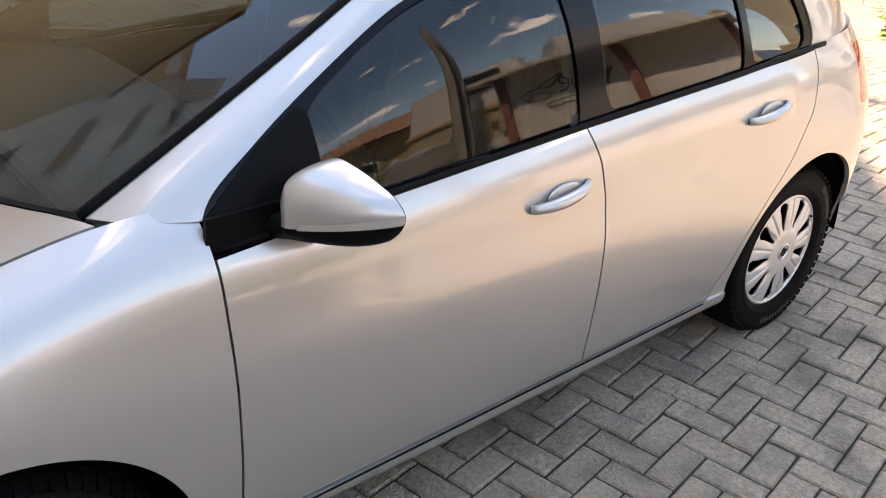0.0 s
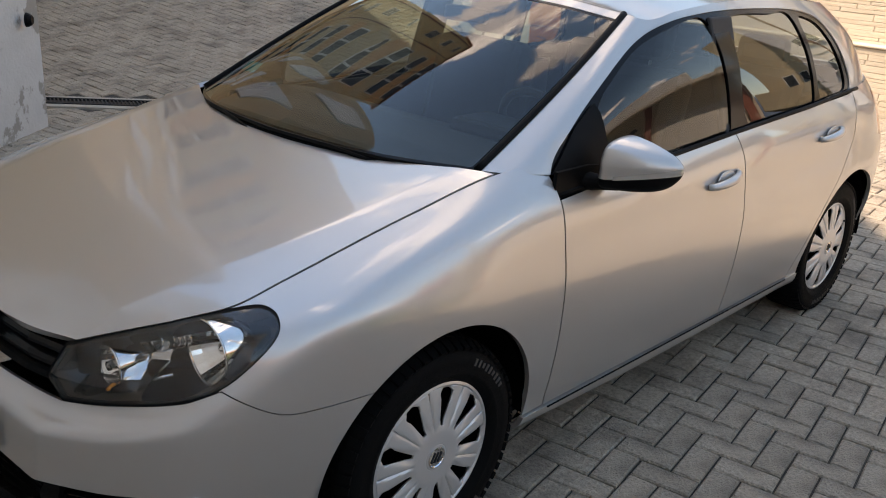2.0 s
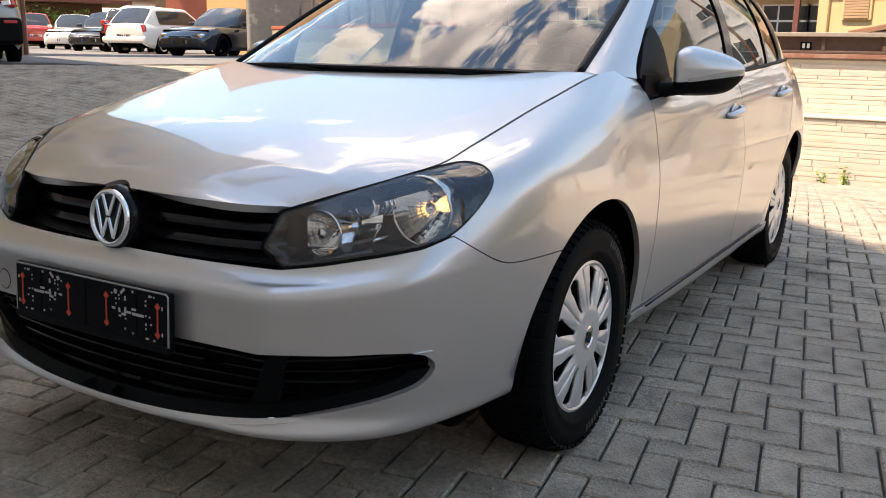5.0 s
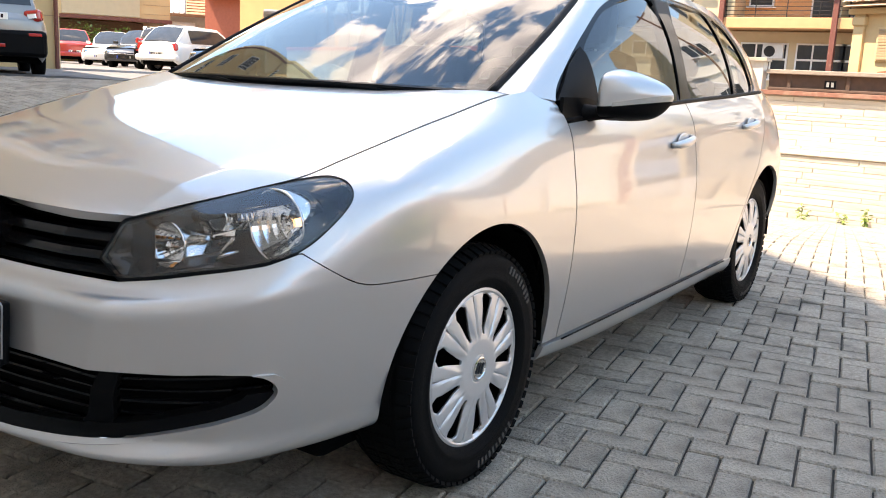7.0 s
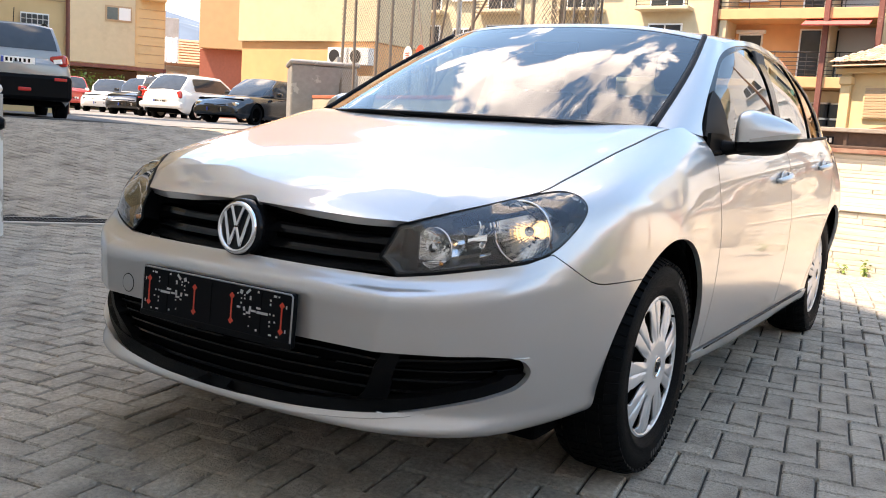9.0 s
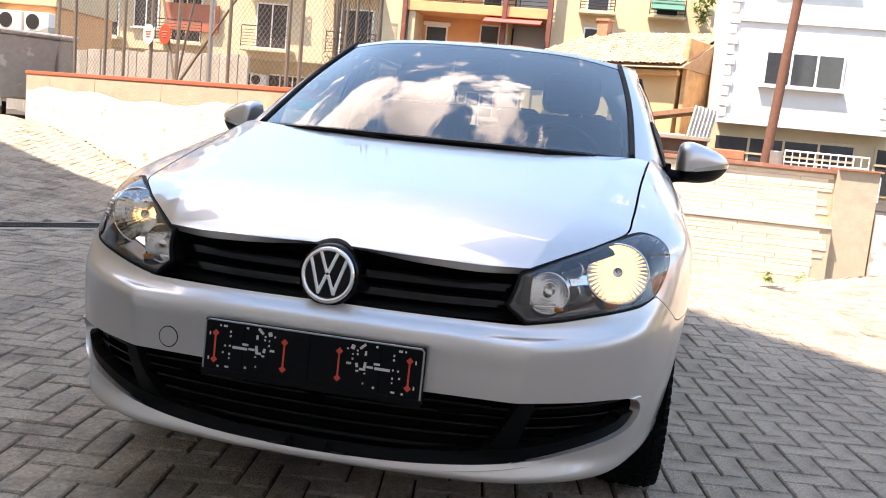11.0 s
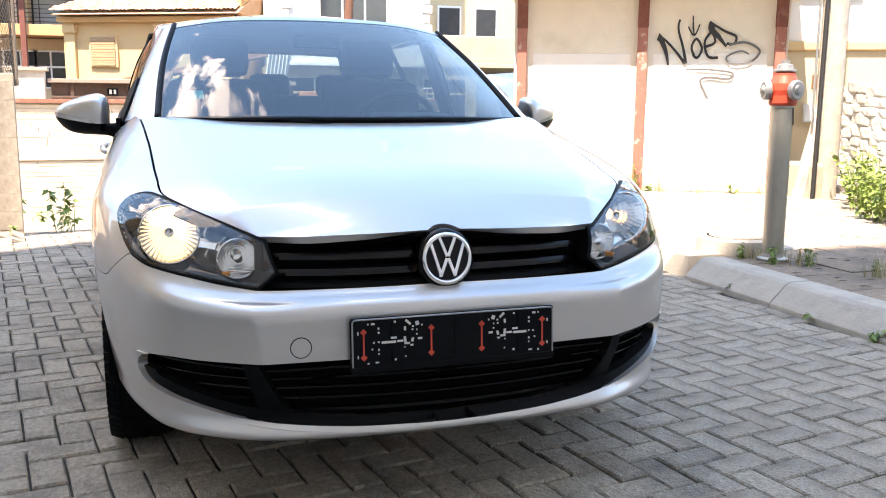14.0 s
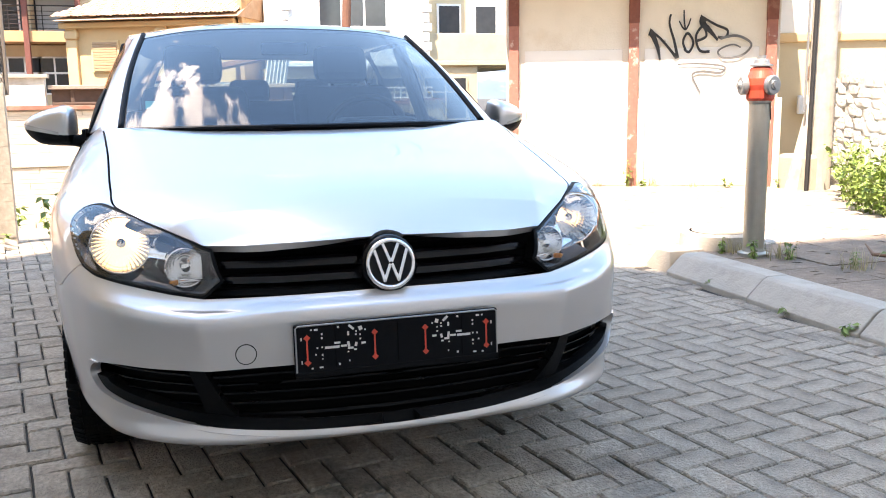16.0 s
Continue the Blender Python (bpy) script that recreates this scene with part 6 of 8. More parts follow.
sill = flank.clip(lambda v, p: 0.287 - GAP - v[:, 2]).clip(lambda v, p: 2.24 - v[:, 0]).clip(arch(2.578)).plus(
    front.clip(lambda v, p: 0.289 - GAP - v[:, 2]).clip(lambda v, p: v[:, 0] - 0.30).clip(arch(0.0)).clip(lambda v, p: 0.44 - v[:, 0]))
quarter = flank.clip(arch(2.578)).clip(lambda v, p: v[:, 0] - gap_c(v[:, 2]) - GAP)
tail_lamp_zone = lambda v, p: np.minimum(np.minimum(v[:, 0] - 2.84, v[:, 2] - 0.815), np.minimum(1.005 - v[:, 2], -0.42 - v[:, 1]))
tail_lamp = quarter.clip(tail_lamp_zone)
quarter = quarter.clip(clear_of(tail_lamp_zone))
for side, flip in (("left", False), ("right", True)):
    for name, s, mat, lab in (("front_fender", fender, PAINT, ""), ("front_door", door_front, PAINT, ""), ("rear_door", door_rear, PAINT, ""),
                              ("sill_panel", sill.shifted(0.007), PAINT, ""), ("rear_quarter", quarter, PAINT, ""), ("tail_lamp", tail_lamp, RED_LENS, "red tail lamp lens")):
        s2 = s.mirrored() if flip else s
        ob = sheet_part(name, s2, mat, car, lab, rim=0.016)
        if name == "front_door" or name == "rear_door":
            # pull handle with its recess
            hx, hz = (1.44, 0.853) if name == "front_door" else (2.335, 0.900)
            sgn = 1 if flip else -1
            pts = [(hx - 0.20 + 0.20 * k / 14, sgn * (0.866 + 0.030 * math.sin(math.pi * k / 14) ** 0.6), hz - 0.016 + 0.026 * k / 14) for k in range(15)]
            rr = [0.006 + 0.0095 * math.sin(math.pi * min(1, max(0, 0.12 + 0.82 * k / 14))) ** 0.7 for k in range(15)]
            handle = part("door_handle", sweep(pts, rr, 10), PAINT, ob, smooth=True)
            bm = bmesh.new()
            bmesh.ops.create_uvsphere(bm, u_segments=20, v_segments=12, radius=1.0,
                                      matrix=Matrix.Translation((hx - 0.085, sgn * 0.868, hz - 0.004)) @ Matrix.Diagonal((0.062, 0.006, 0.030, 1)))
            part("handle_recess", bm, PAINT, ob, smooth=True)
# fuel flap sits on the far side; dark inner body keeps the gaps black
inner = body_grid(0.0, float(ST_T[-1]), 0.05, 0.04).shifted(-0.020)
inner = inner.clip(arch(0.0)).clip(arch(2.578)).clip(lambda v, p: np.maximum(-0.30 - v[:, 1], v[:, 0] - 0.3)).clip(
    lambda v, p: np.maximum(v[:, 0] + 0.42, 0.60 - v[:, 2])).clip(lambda v, p: np.maximum(v[:, 0] + 0.3, 0.0)-0.001)
for flip in (False, True):
    sheet_part("inner_body", inner.mirrored() if flip else inner, DARK, car, "black inner body structure")

# wheel-arch liners, floor and underside
for cx in (0.0, 2.578):
    for sgn in (-1, 1):
        bm = bmesh.new()
        ring = []
        for k in range(33):
            a = math.pi * (-0.02 + 1.04 * k / 32)
            ring.append([bm.verts.new((cx + ARCH_R * 0.995 * math.cos(a), sgn * y, 0.325 + ARCH_R * 0.995 * math.sin(a))) for y in (0.835, 0.80, 0.55)])
        for a, b in zip(ring, ring[1:]):
            for j in range(2):
                bm.faces.new((a[j], b[j], b[j + 1], a[j + 1]))
        part("arch_liner", bm, DARK, car, "black wheel arch liner", smooth=True)
part("underbody", box((3.3, 1.34, 0.13), (1.25, 0, 0.215), 0.02), DARK, car, "black underbody")
part("front_undertray", box((0.40, 1.0, 0.03), (-0.52, 0, 0.225), 0.01), DARK, car, "black undertray")

# bonnet: patch between the nose, the two fender gaps and the cowl
tt = np.linspace(0, float(ST_T[7]), 600)
cr = crest_at(tt)
T_END = float(np.interp(0.275, cr[:, 0], tt))
NU, NW = 130, 84
tt = np.linspace(0, T_END, 1500)
cr = crest_at(tt)
COWL_X = 0.085
back = np.sqrt(np.array([-0.812, -0.806, -0.786, -0.742, -0.65, -0.5, -0.25, 0.0, 0.10, 0.30]) + 0.812)
hood_x = -0.812 + (0.29 + 0.812) * np.linspace(0, 1, NU + 1) ** 1.8
mid_z = cubic(back, np.array([0.747, 0.751, 0.762, 0.784, 0.821, 0.868, 0.921, 0.974, 0.994, 1.028])[:, None], np.sqrt(hood_x + 0.812))[:, 0]
edge_w, edge_z = np.interp(hood_x, cr[:, 0], -cr[:, 1]), np.interp(hood_x, cr[:, 0], cr[:, 2])
w = np.linspace(0, 1, NW + 1)[None, :]
# crowned middle between two ridges that run from the lamps' inner tips back to the screen corners
ridge_w = np.interp(hood_x, [-0.738, -0.67, -0.53, -0.29, 0.05, 0.29], [0.46, 0.483, 0.527, 0.579, 0.619, 0.64]) / edge_w
ridge_w = np.where(hood_x < -0.738, 1.0, np.minimum(ridge_w, 1.0))[:, None]
ridge_f = 0.46 + 0.54 * np.clip((ridge_w - 0.90) / 0.10, 0, 1)
outer = np.clip((w - ridge_w) / np.maximum(1 - ridge_w, 1e-4), 0, 1)
fall = np.where(w <= ridge_w, ridge_f * (w / ridge_w) ** 2.2, ridge_f + (1 - ridge_f) * (0.75 * outer + 0.25 * outer**2))
hood = np.stack([hood_x[:, None] + 0 * w, -edge_w[:, None] * w, mid_z[:, None] + (edge_z - mid_z)[:, None] * fall], -1)
hood_sheet = Sheet.grid(hood, np.linspace(0, 1, NU + 1), np.linspace(0, 1, NW + 1))
hood_sheet.f = [q[::-1] for q in hood_sheet.f]
hood_sheet = hood_sheet.clip(lambda v, p: COWL_X + 0.195 * (np.abs(v[:, 1]) / 0.705) ** 2.2 - v[:, 0])
hood_sheet = hood_sheet.clip(lambda v, p: 0.996 - p[:, 1]).clip(lambda v, p: np.sqrt(v[:, 1] ** 2 + ((v[:, 2] - 0.676) * 1.0) ** 2) - 0.083 + np.maximum(0, v[:, 0] + 0.74) * 3)
both = hood_sheet.plus(hood_sheet.mirrored()).welded()
if both.normals()[:, 2].mean() < 0:
    both.f = [q[::-1] for q in both.f]
sheet_part("bonnet", both, PAINT, car, rim=0.02)
part("engine_bay_floor", box((0.55, 0.90, 0.02), (-0.05, 0, 0.80), 0.005, turn=pose(0, 0, 0, 0, -9, 0)), DARK, car, "black engine bay cover")

# greenhouse: stations round the glass, from the screen centre to the hatch centre
G_LOW = [(0.090, 0, 1.008), (0.135, 0.40, 1.008), (0.285, 0.672, 1.002), (0.44, 0.775, 0.99), (0.8, 0.808, 0.945), (1.5, 0.818, 0.975), (2.2, 0.812, 1.005), (2.75, 0.765, 1.04),
         (3.03, 0.62, 1.05), (3.14, 0.3, 1.05), (3.15, 0, 1.05)]
G_MID = [(0.56, 0, 1.245), (0.585, 0.38, 1.237), (0.69, 0.638, 1.205), (0.80, 0.712, 1.190), (1.05, 0.742, 1.20), (1.55, 0.745, 1.225), (2.18, 0.735, 1.225), (2.68, 0.690, 1.225),
         (2.94, 0.57, 1.225), (3.03, 0.28, 1.225), (3.04, 0, 1.225)]
G_TOP = [(0.965, 0, 1.418), (0.98, 0.35, 1.408), (1.045, 0.578, 1.376), (1.12, 0.628, 1.362), (1.28, 0.640, 1.388), (1.62, 0.635, 1.410), (2.12, 0.618, 1.404), (2.52, 0.585, 1.382),
         (2.74, 0.49, 1.372), (2.82, 0.25, 1.385), (2.83, 0, 1.388)]
gnet = np.array([[(x, -w_, z) for x, w_, z in row] for row in (G_LOW, G_MID, G_TOP)])
G_ST = np.arange(11.0)
gs = np.concatenate([np.linspace(a, b, n, endpoint=False) for a, b, n in ((0, 1, 30), (1, 2, 26), (2, 3, 16), (3, 4, 34), (4, 5, 40), (5, 6, 40), (6, 7, 34), (7, 8, 22), (8, 10, 40))] + [[10.0]])
gv = np.linspace(0, 2, 61)
glines = np.array([cubic(G_ST, row, gs) for row in gnet])
green = Sheet.grid(cubic([0.0, 1.0, 2.0], glines, gv).transpose(1, 0, 2), gs, gv)
DLO = outline([(0.455, 0.93), (0.47, 1.0), (0.60, 1.095), (0.80, 1.208), (1.0, 1.302), (1.17, 1.352), (1.45, 1.380), (1.9, 1.380), (2.22, 1.360), (2.40, 1.318),
               (2.51, 1.21), (2.565, 1.07), (2.535, 1.028), (2.0, 0.99), (1.2, 0.955), (0.8, 0.935)], 8)
PANES = {"front": outline([(0.716, 0.99), (0.714, 1.02), (0.714, 1.06), (0.714, 1.10), (0.722, 1.132), (0.85, 1.215), (1.02, 1.294), (1.18, 1.336), (1.40, 1.358), (1.435, 1.30), (1.455, 1.05), (1.44, 0.990), (1.10, 0.975), (0.78, 0.963), (0.728, 0.965)], 8),
         "rear": outline([(1.565, 1.02), (1.55, 1.20), (1.555, 1.345), (1.62, 1.363), (1.9, 1.361), (2.10, 1.350), (2.145, 1.25), (2.165, 1.06), (2.145, 1.015), (1.9, 1.006), (1.62, 0.995)], 8),
         "small": outline([(2.21, 1.06), (2.19, 1.22), (2.18, 1.335), (2.26, 1.335), (2.37, 1.30), (2.465, 1.20), (2.515, 1.075), (2.49, 1.042), (2.36, 1.030), (2.22, 1.026)], 8)}


def on_flank(v, p):
    return np.minimum(p[:, 0] - 2.6, 8.3 - p[:, 0])


def dlo_in(v, p):
    return np.where((p[:, 0] > 2.55) & (p[:, 0] < 8.4), inside(DLO, v[:, 0], v[:, 2]), -0.2)


SCREEN_EDGE = 1.985
screen = green.clip(lambda v, p: SCREEN_EDGE - p[:, 0])
HEAD = 1.885
header = screen.clip(lambda v, p: p[:, 1] - HEAD - 0.012)
sheet_part("roof_header", header.plus(header.mirrored()).welded(), PAINT, car)
screen = screen.clip(lambda v, p: HEAD - p[:, 1])
frit = screen.clip(lambda v, p: np.maximum(np.maximum(p[:, 0] - SCREEN_EDGE + 0.075, 0.022 - p[:, 1]), p[:, 1] - HEAD + 0.03))
glass_zone = screen.clip(lambda v, p: SCREEN_EDGE - 0.075 - p[:, 0]).clip(lambda v, p: p[:, 1] - 0.022).clip(lambda v, p: HEAD - 0.03 - p[:, 1])
glass_zone = glass_zone.plus(glass_zone.mirrored()).welded()
windscreen = sheet_part("windscreen", glass_zone, SCREEN, car, "clear windscreen glass")
windscreen.visible_shadow = False
frit2 = frit.plus(frit.mirrored()).welded()
sheet_part("windscreen_surround", frit2, GLOSS_BLACK, car, "black windscreen border")
pillar = green.clip(lambda v, p: p[:, 0] - SCREEN_EDGE - 0.012).clip(lambda v, p: 7.9 - p[:, 0]).clip(clear_of(dlo_in)).clip(
    lambda v, p: np.maximum(v[:, 2] - belt(v[:, 0]) + 0.004, 0.5 - v[:, 0]))
hatch = green.clip(lambda v, p: p[:, 0] - 7.91)
hatch_glass = hatch.clip(lambda v, p: p[:, 0] - 8.15).clip(lambda v, p: p[:, 1] - 0.15).clip(lambda v, p: 1.82 - p[:, 1])
hatch_metal = hatch.clip(lambda v, p: np.maximum(np.maximum(8.14 - p[:, 0], 0.14 - p[:, 1]), p[:, 1] - 1.83))
hg = sheet_part("rear_window", hatch_glass.plus(hatch_glass.mirrored()).welded(), REAR_GLASS, car, "tinted rear window")
hg.visible_shadow = False
sheet_part("tailgate_frame", hatch_metal.plus(hatch_metal.mirrored()).welded(), PAINT, car, rim=0.01)
frame_zone = green.clip(dlo_in).shifted(-0.004)
for flip in (False, True):
    f_ = lambda s: s.mirrored() if flip else s
    sheet_part("roof_pillar", f_(pillar), PAINT, car, rim=0.014)
    rest = frame_zone
    for name, poly in PANES.items():
        rest = rest.clip(lambda v, p: -inside(poly, v[:, 0], v[:, 2]))
        pane = frame_zone.clip(lambda v, p: inside(poly, v[:, 0], v[:, 2])).shifted(-0.006)
        ob = sheet_part("side_window", f_(pane), TINTED, car, "tinted side window glass")
        ob.visible_shadow = False
    sheet_part("window_frame", f_(rest), GLOSS_BLACK, car, "black window frame", rim=0.012)
    # screen seal, belt moulding
    edge = np.array([cubic([0.0, 1.0, 2.0], np.array([cubic(G_ST, row, [SCREEN_EDGE])[0] for row in gnet]), [vv])[0] for vv in np.linspace(0.0, 2.0, 30)])
    if flip:
        edge = edge * (1, -1, 1)
    part("screen_seal", sweep([tuple(e) for e in edge], 0.011, 8), PLASTIC, car, "black rubber screen seal", smooth=True)
    bx = np.linspace(0.47, 2.62, 40)
    sg = 1 if flip else -1
    wy = np.interp(bx, [0.45, 0.8, 1.5, 2.1, 2.62], [0.800, 0.811, 0.818, 0.815, 0.792])
    part("belt_moulding", sweep([(x_, sg * (y_ + 0.003), float(belt(x_)) + 0.006) for x_, y_ in zip(bx, wy)], 0.0085, 8), PLASTIC, car, "black belt moulding", smooth=True)

# roof skin between the two rails
top_front = cubic(np.arange(3.0), gnet[2][:3], np.linspace(0, 2, 60))
top_rear = cubic(np.arange(3.0), gnet[2][8:11], np.linspace(0, 2, 60))[::-1]
rail_all = np.vstack([top_front, cubic(np.arange(7.0), gnet[2][2:9], np.linspace(0, 6, 160))[1:], top_rear[::-1][1:]])
cum = np.r_[0, np.cumsum(np.linalg.norm(np.diff(rail_all, axis=0), axis=1))]
rim_pts = np.stack([np.interp(np.linspace(0, cum[-1], 140), cum, rail_all[:, k]) for k in range(3)], -1)
centre_z = cubic([0.965, 1.2, 1.55, 2.0, 2.45, 2.83], np.array([[1.418], [1.447], [1.466], [1.462], [1.435], [1.388]]), rim_pts[:, 0].clip(0.965, 2.83))[:, 0]
centre = np.stack([rim_pts[:, 0], 0 * centre_z, centre_z], -1)
kk = np.linspace(0, 1, 26)[None, :, None]
roof = rim_pts[:, None] * (1 - kk) + centre[:, None] * kk
roof[..., 2] = rim_pts[:, None, 2] + (centre[:, None, 2] - rim_pts[:, None, 2]) * (1 - (1 - kk[..., 0]) ** 2.0)
roof_sheet = Sheet.grid(roof, np.linspace(0, 1, 140), np.linspace(0, 1, 26))
roof_both = roof_sheet.plus(roof_sheet.mirrored()).welded()
if roof_both.normals()[:, 2].mean() < 0:
    roof_both.f = [q[::-1] for q in roof_both.f]
sheet_part("roof_skin", roof_both, PAINT, car)
sheet_part("headliner", Sheet(roof_both.v - (0, 0, 0.03), roof_both.p, [q[::-1] for q in roof_both.f]), LINER, car, "light grey headliner")

# ---- wheels ----
def make_wheel():
    """A wheel at the origin whose outer face looks along -y."""
    wheel = thing("wheel", pose(0, 0, 0), "", "")
    R, half = 0.316, 0.098
    spin = pose(0, 0, 0, 90, 0, 0)                       # local z to -y
    tyre = part("tyre", lathe([(0.200, -0.07), (0.235, -0.092), (0.275, -0.098), (0.298, -0.088), (R - 0.006, -0.072), (R, -0.05), (R, 0.05), (R - 0.006, 0.072), (0.300, 0.086),
                               (0.292, 0.0895), (0.288, 0.0945), (0.262, 0.0985), (0.240, 0.0965), (0.236, 0.0985), (0.230, 0.0965), (0.214, 0.088), (0.203, 0.078), (0.198, 0.06)], 72, m=spin), RUBBER, wheel, "black winter tyre", smooth=True)
    bm = bmesh.new()
    for k in range(64):                                   # tread blocks over the shoulder
        a = 2 * math.pi * k / 64
        for y_, dy in ((-0.078, 0.036), (-0.036, 0.028), (0.0, 0.022), (0.036, 0.028), (0.078, 0.036)):
            m = Matrix.Rotation(a + (0.02 if abs(y_) < 0.05 else 0) * (k % 2), 4, "Y") @ Matrix.Translation((0, y_, R + (-0.0015 if abs(y_) < 0.07 else -0.010))) @ Matrix.Rotation(radians(-24 if y_ > 0.05 else 24 if y_ < -0.05 else 0), 4, "X")
            bmesh.ops.create_cube(bm, size=1.0, matrix=m @ Matrix.Diagonal((0.021, dy, 0.009, 1)))
    tread = part("tread", bm, RUBBER, tyre)
    # raised lettering on the wall as plain bars
    worn = material("worn_rubber", (0.075, 0.07, 0.065), 0.7, 0, 40, 0.2, spec=0.2)
    for k in list(range(4, 13)) + list(range(32, 42)):
        a = 2 * math.pi * k / 90
        part("raised_bar", box((0.009, 0.003, 0.020 if k % 3 else 0.014), (0, -0.0975, 0.268), 0, None, None), worn, tyre).matrix_basis = Matrix.Rotation(a, 4, "Y")
    # rim barrel and brake behind the cap
    part("rim", lathe([(0.198, -0.06), (0.180, -0.04), (0.178, 0.03), (0.198, 0.065), (0.204, 0.078)], 48, m=spin), DARK, wheel, "dark steel rim", smooth=True)
    part("disc", lathe([(0.0, 0.02), (0.185, 0.02), (0.185, 0.01), (0, 0.01)], 40, m=spin), DARK, wheel)
    # wheel cap: domed face with nine slots, a pair of spokes between each two
    NS = 9
    aa_, rr = np.linspace(-math.pi / NS, math.pi / NS, 37), np.r_[np.linspace(0.036, 0.1945, 46), 0.198, 0.2015, 0.206, 0.209]
    A_, R_ = np.meshgrid(aa_, rr, indexing="ij")
    base = np.where(R_ > 0.06, 0.086 - 0.016 * ((R_ - 0.06) / 0.15) ** 2, 0.086)
    base = np.where(R_ > 0.198, 0.072 + 0.006 * (1 - (R_ - 0.198) / 0.011), base)
    e_ = np.clip((R_ - 0.075) / 0.03, 0, 1) * np.clip((0.198 - R_) / 0.006, 0, 1)
    base -= 0.006 * e_ * np.clip(1 - ((math.pi / NS - np.abs(A_)) * R_ / 0.0075) ** 2, 0, 1)      # dished between the two spokes of a pair
    base -= 0.007 * e_ * np.clip(1 - (np.abs(A_) * R_ / 0.024) ** 2, 0, 1)                          # spokes fall away to the openings
    sector = Sheet.grid(np.stack([R_ * np.sin(A_), -base, R_ * np.cos(A_)], -1), aa_, rr)

    def opening(v, p):
        u_ = np.clip((p[:, 1] - 0.086) / 0.108, 0, 1)
        half_ = 0.0245 * np.minimum(np.sqrt(np.clip(9 * (1 - u_), 0, 1)), 0.22 + 0.95 * u_)
        return np.where((p[:, 1] > 0.086) & (p[:, 1] < 0.194), np.abs(p[:, 0]) * p[:, 1] - half_, np.minimum(np.abs(p[:, 1] - 0.086), np.abs(p[:, 1] - 0.194)) + 1e-4)

    def slit(v, p):
        d_ = (math.pi / NS - np.abs(p[:, 0])) * p[:, 1] - 0.0032
        return np.where((p[:, 1] > 0.105) & (p[:, 1] < 0.188), d_, 0.002)

    sector = sector.clip(opening).clip(slit)
    whole = None
    for q_ in range(NS):
        rot_ = np.array(Matrix.Rotation(2 * math.pi * q_ / NS, 3, "Y"))
        piece = Sheet(sector.v @ rot_.T, sector.p, sector.f)
        whole = piece if whole is None else whole.plus(piece)
    whole = whole.welded()
    cap_ob = mesh_object("wheel_cap", whole.v, whole.f, CAP, wheel, "silver wheel cap with slotted spokes", smooth=True)
    cap_ob.data.set_sharp_from_angle(angle=radians(30))
    sol = cap_ob.modifiers.new("thickness", "SOLIDIFY")
    sol.thickness, sol.offset = 0.008, 1.0
    part("cap_centre", lathe([(0.037, 0.084), (0.040, 0.090), (0.037, 0.094), (0.034, 0.0945), (0, 0.095)], 36, m=spin), CAP, cap_ob, smooth=True)
    badge = part("badge", lathe([(0.028, 0.0945), (0.030, 0.097), (0.027, 0.098), (0.025, 0.0955), (0.0, 0.0955)], 32, m=spin), CHROME, cap_ob, "round chrome badge")
    for dx, tilt in ((-0.012, 16), (0.0, 16), (0.012, 16)):
        part("badge_bar", box((0.004, 0.002, 0.030), (dx, -0.0968, 0), 0, None, Matrix.Rotation(radians(tilt), 4, "Y")), IRON, badge)
    part("valve", tube((0.10, -0.079, 0.155), (0.10, -0.092, 0.155), 0.004, sides=8), PLASTIC, wheel)
    return wheel


wheel = make_wheel()
wheel.parent = car
wheel.matrix_world = pose(0, -0.755, 0.316, 0, 12, 0)
for x_, y_, rz, spin_ in ((2.578, -0.745, 0, 27), (0, 0.755, 180, 40), (2.578, 0.745, 180, 5)):
    w2 = copy_thing(wheel, pose(x_, y_, 0.316, 0, spin_, rz))
    w2.parent = car
for o in (o for o in bpy.data.objects if o.name.split(".")[0] == "wheel" and o.parent == car):
    for key in ("label", "category"):
        if key in o:
            del o[key]

# ---- nose: upper grille, emblem, plate, lower grilles ----
def nose_x(y, z):
    """How far forward the nose is at a place, in front of the axle."""
    return float(np.interp(abs(y), [0, 0.27, 0.47], [-0.812, -0.80, -0.745])) - 0.03 * max(0, 0.66 - z) / 0.05


def nose_strip(name, z0, z1, depth, y0, y1, mat, parent, forward=0.0, label=""):
    """A strip across the nose that follows its curve."""
    bm = bmesh.new()
    rows = []
    for k in range(41):
        y = y0 + (y1 - y0) * k / 40
        xf = float(np.interp(abs(y), [0, 0.15, 0.27, 0.40, 0.47], [-0.815, -0.811, -0.802, -0.770, -0.742])) + forward
        rows.append([bm.verts.new((xf + d, y, z)) for d, z in ((depth, z0), (0.004, z0), (0, z0 + 0.003), (0.002, 0.6 * z0 + 0.4 * z1), (0.008, 0.25 * z0 + 0.75 * z1), (0.018, z1), (depth, z1))])
    for a, b in zip(rows, rows[1:]):
        for j in range(6):
            bm.faces.new((a[j], b[j], b[j + 1], a[j + 1]))
    bm.faces.new(rows[0])
    bm.faces.new(rows[-1][::-1])
    return part(name, bm, mat, parent, label)


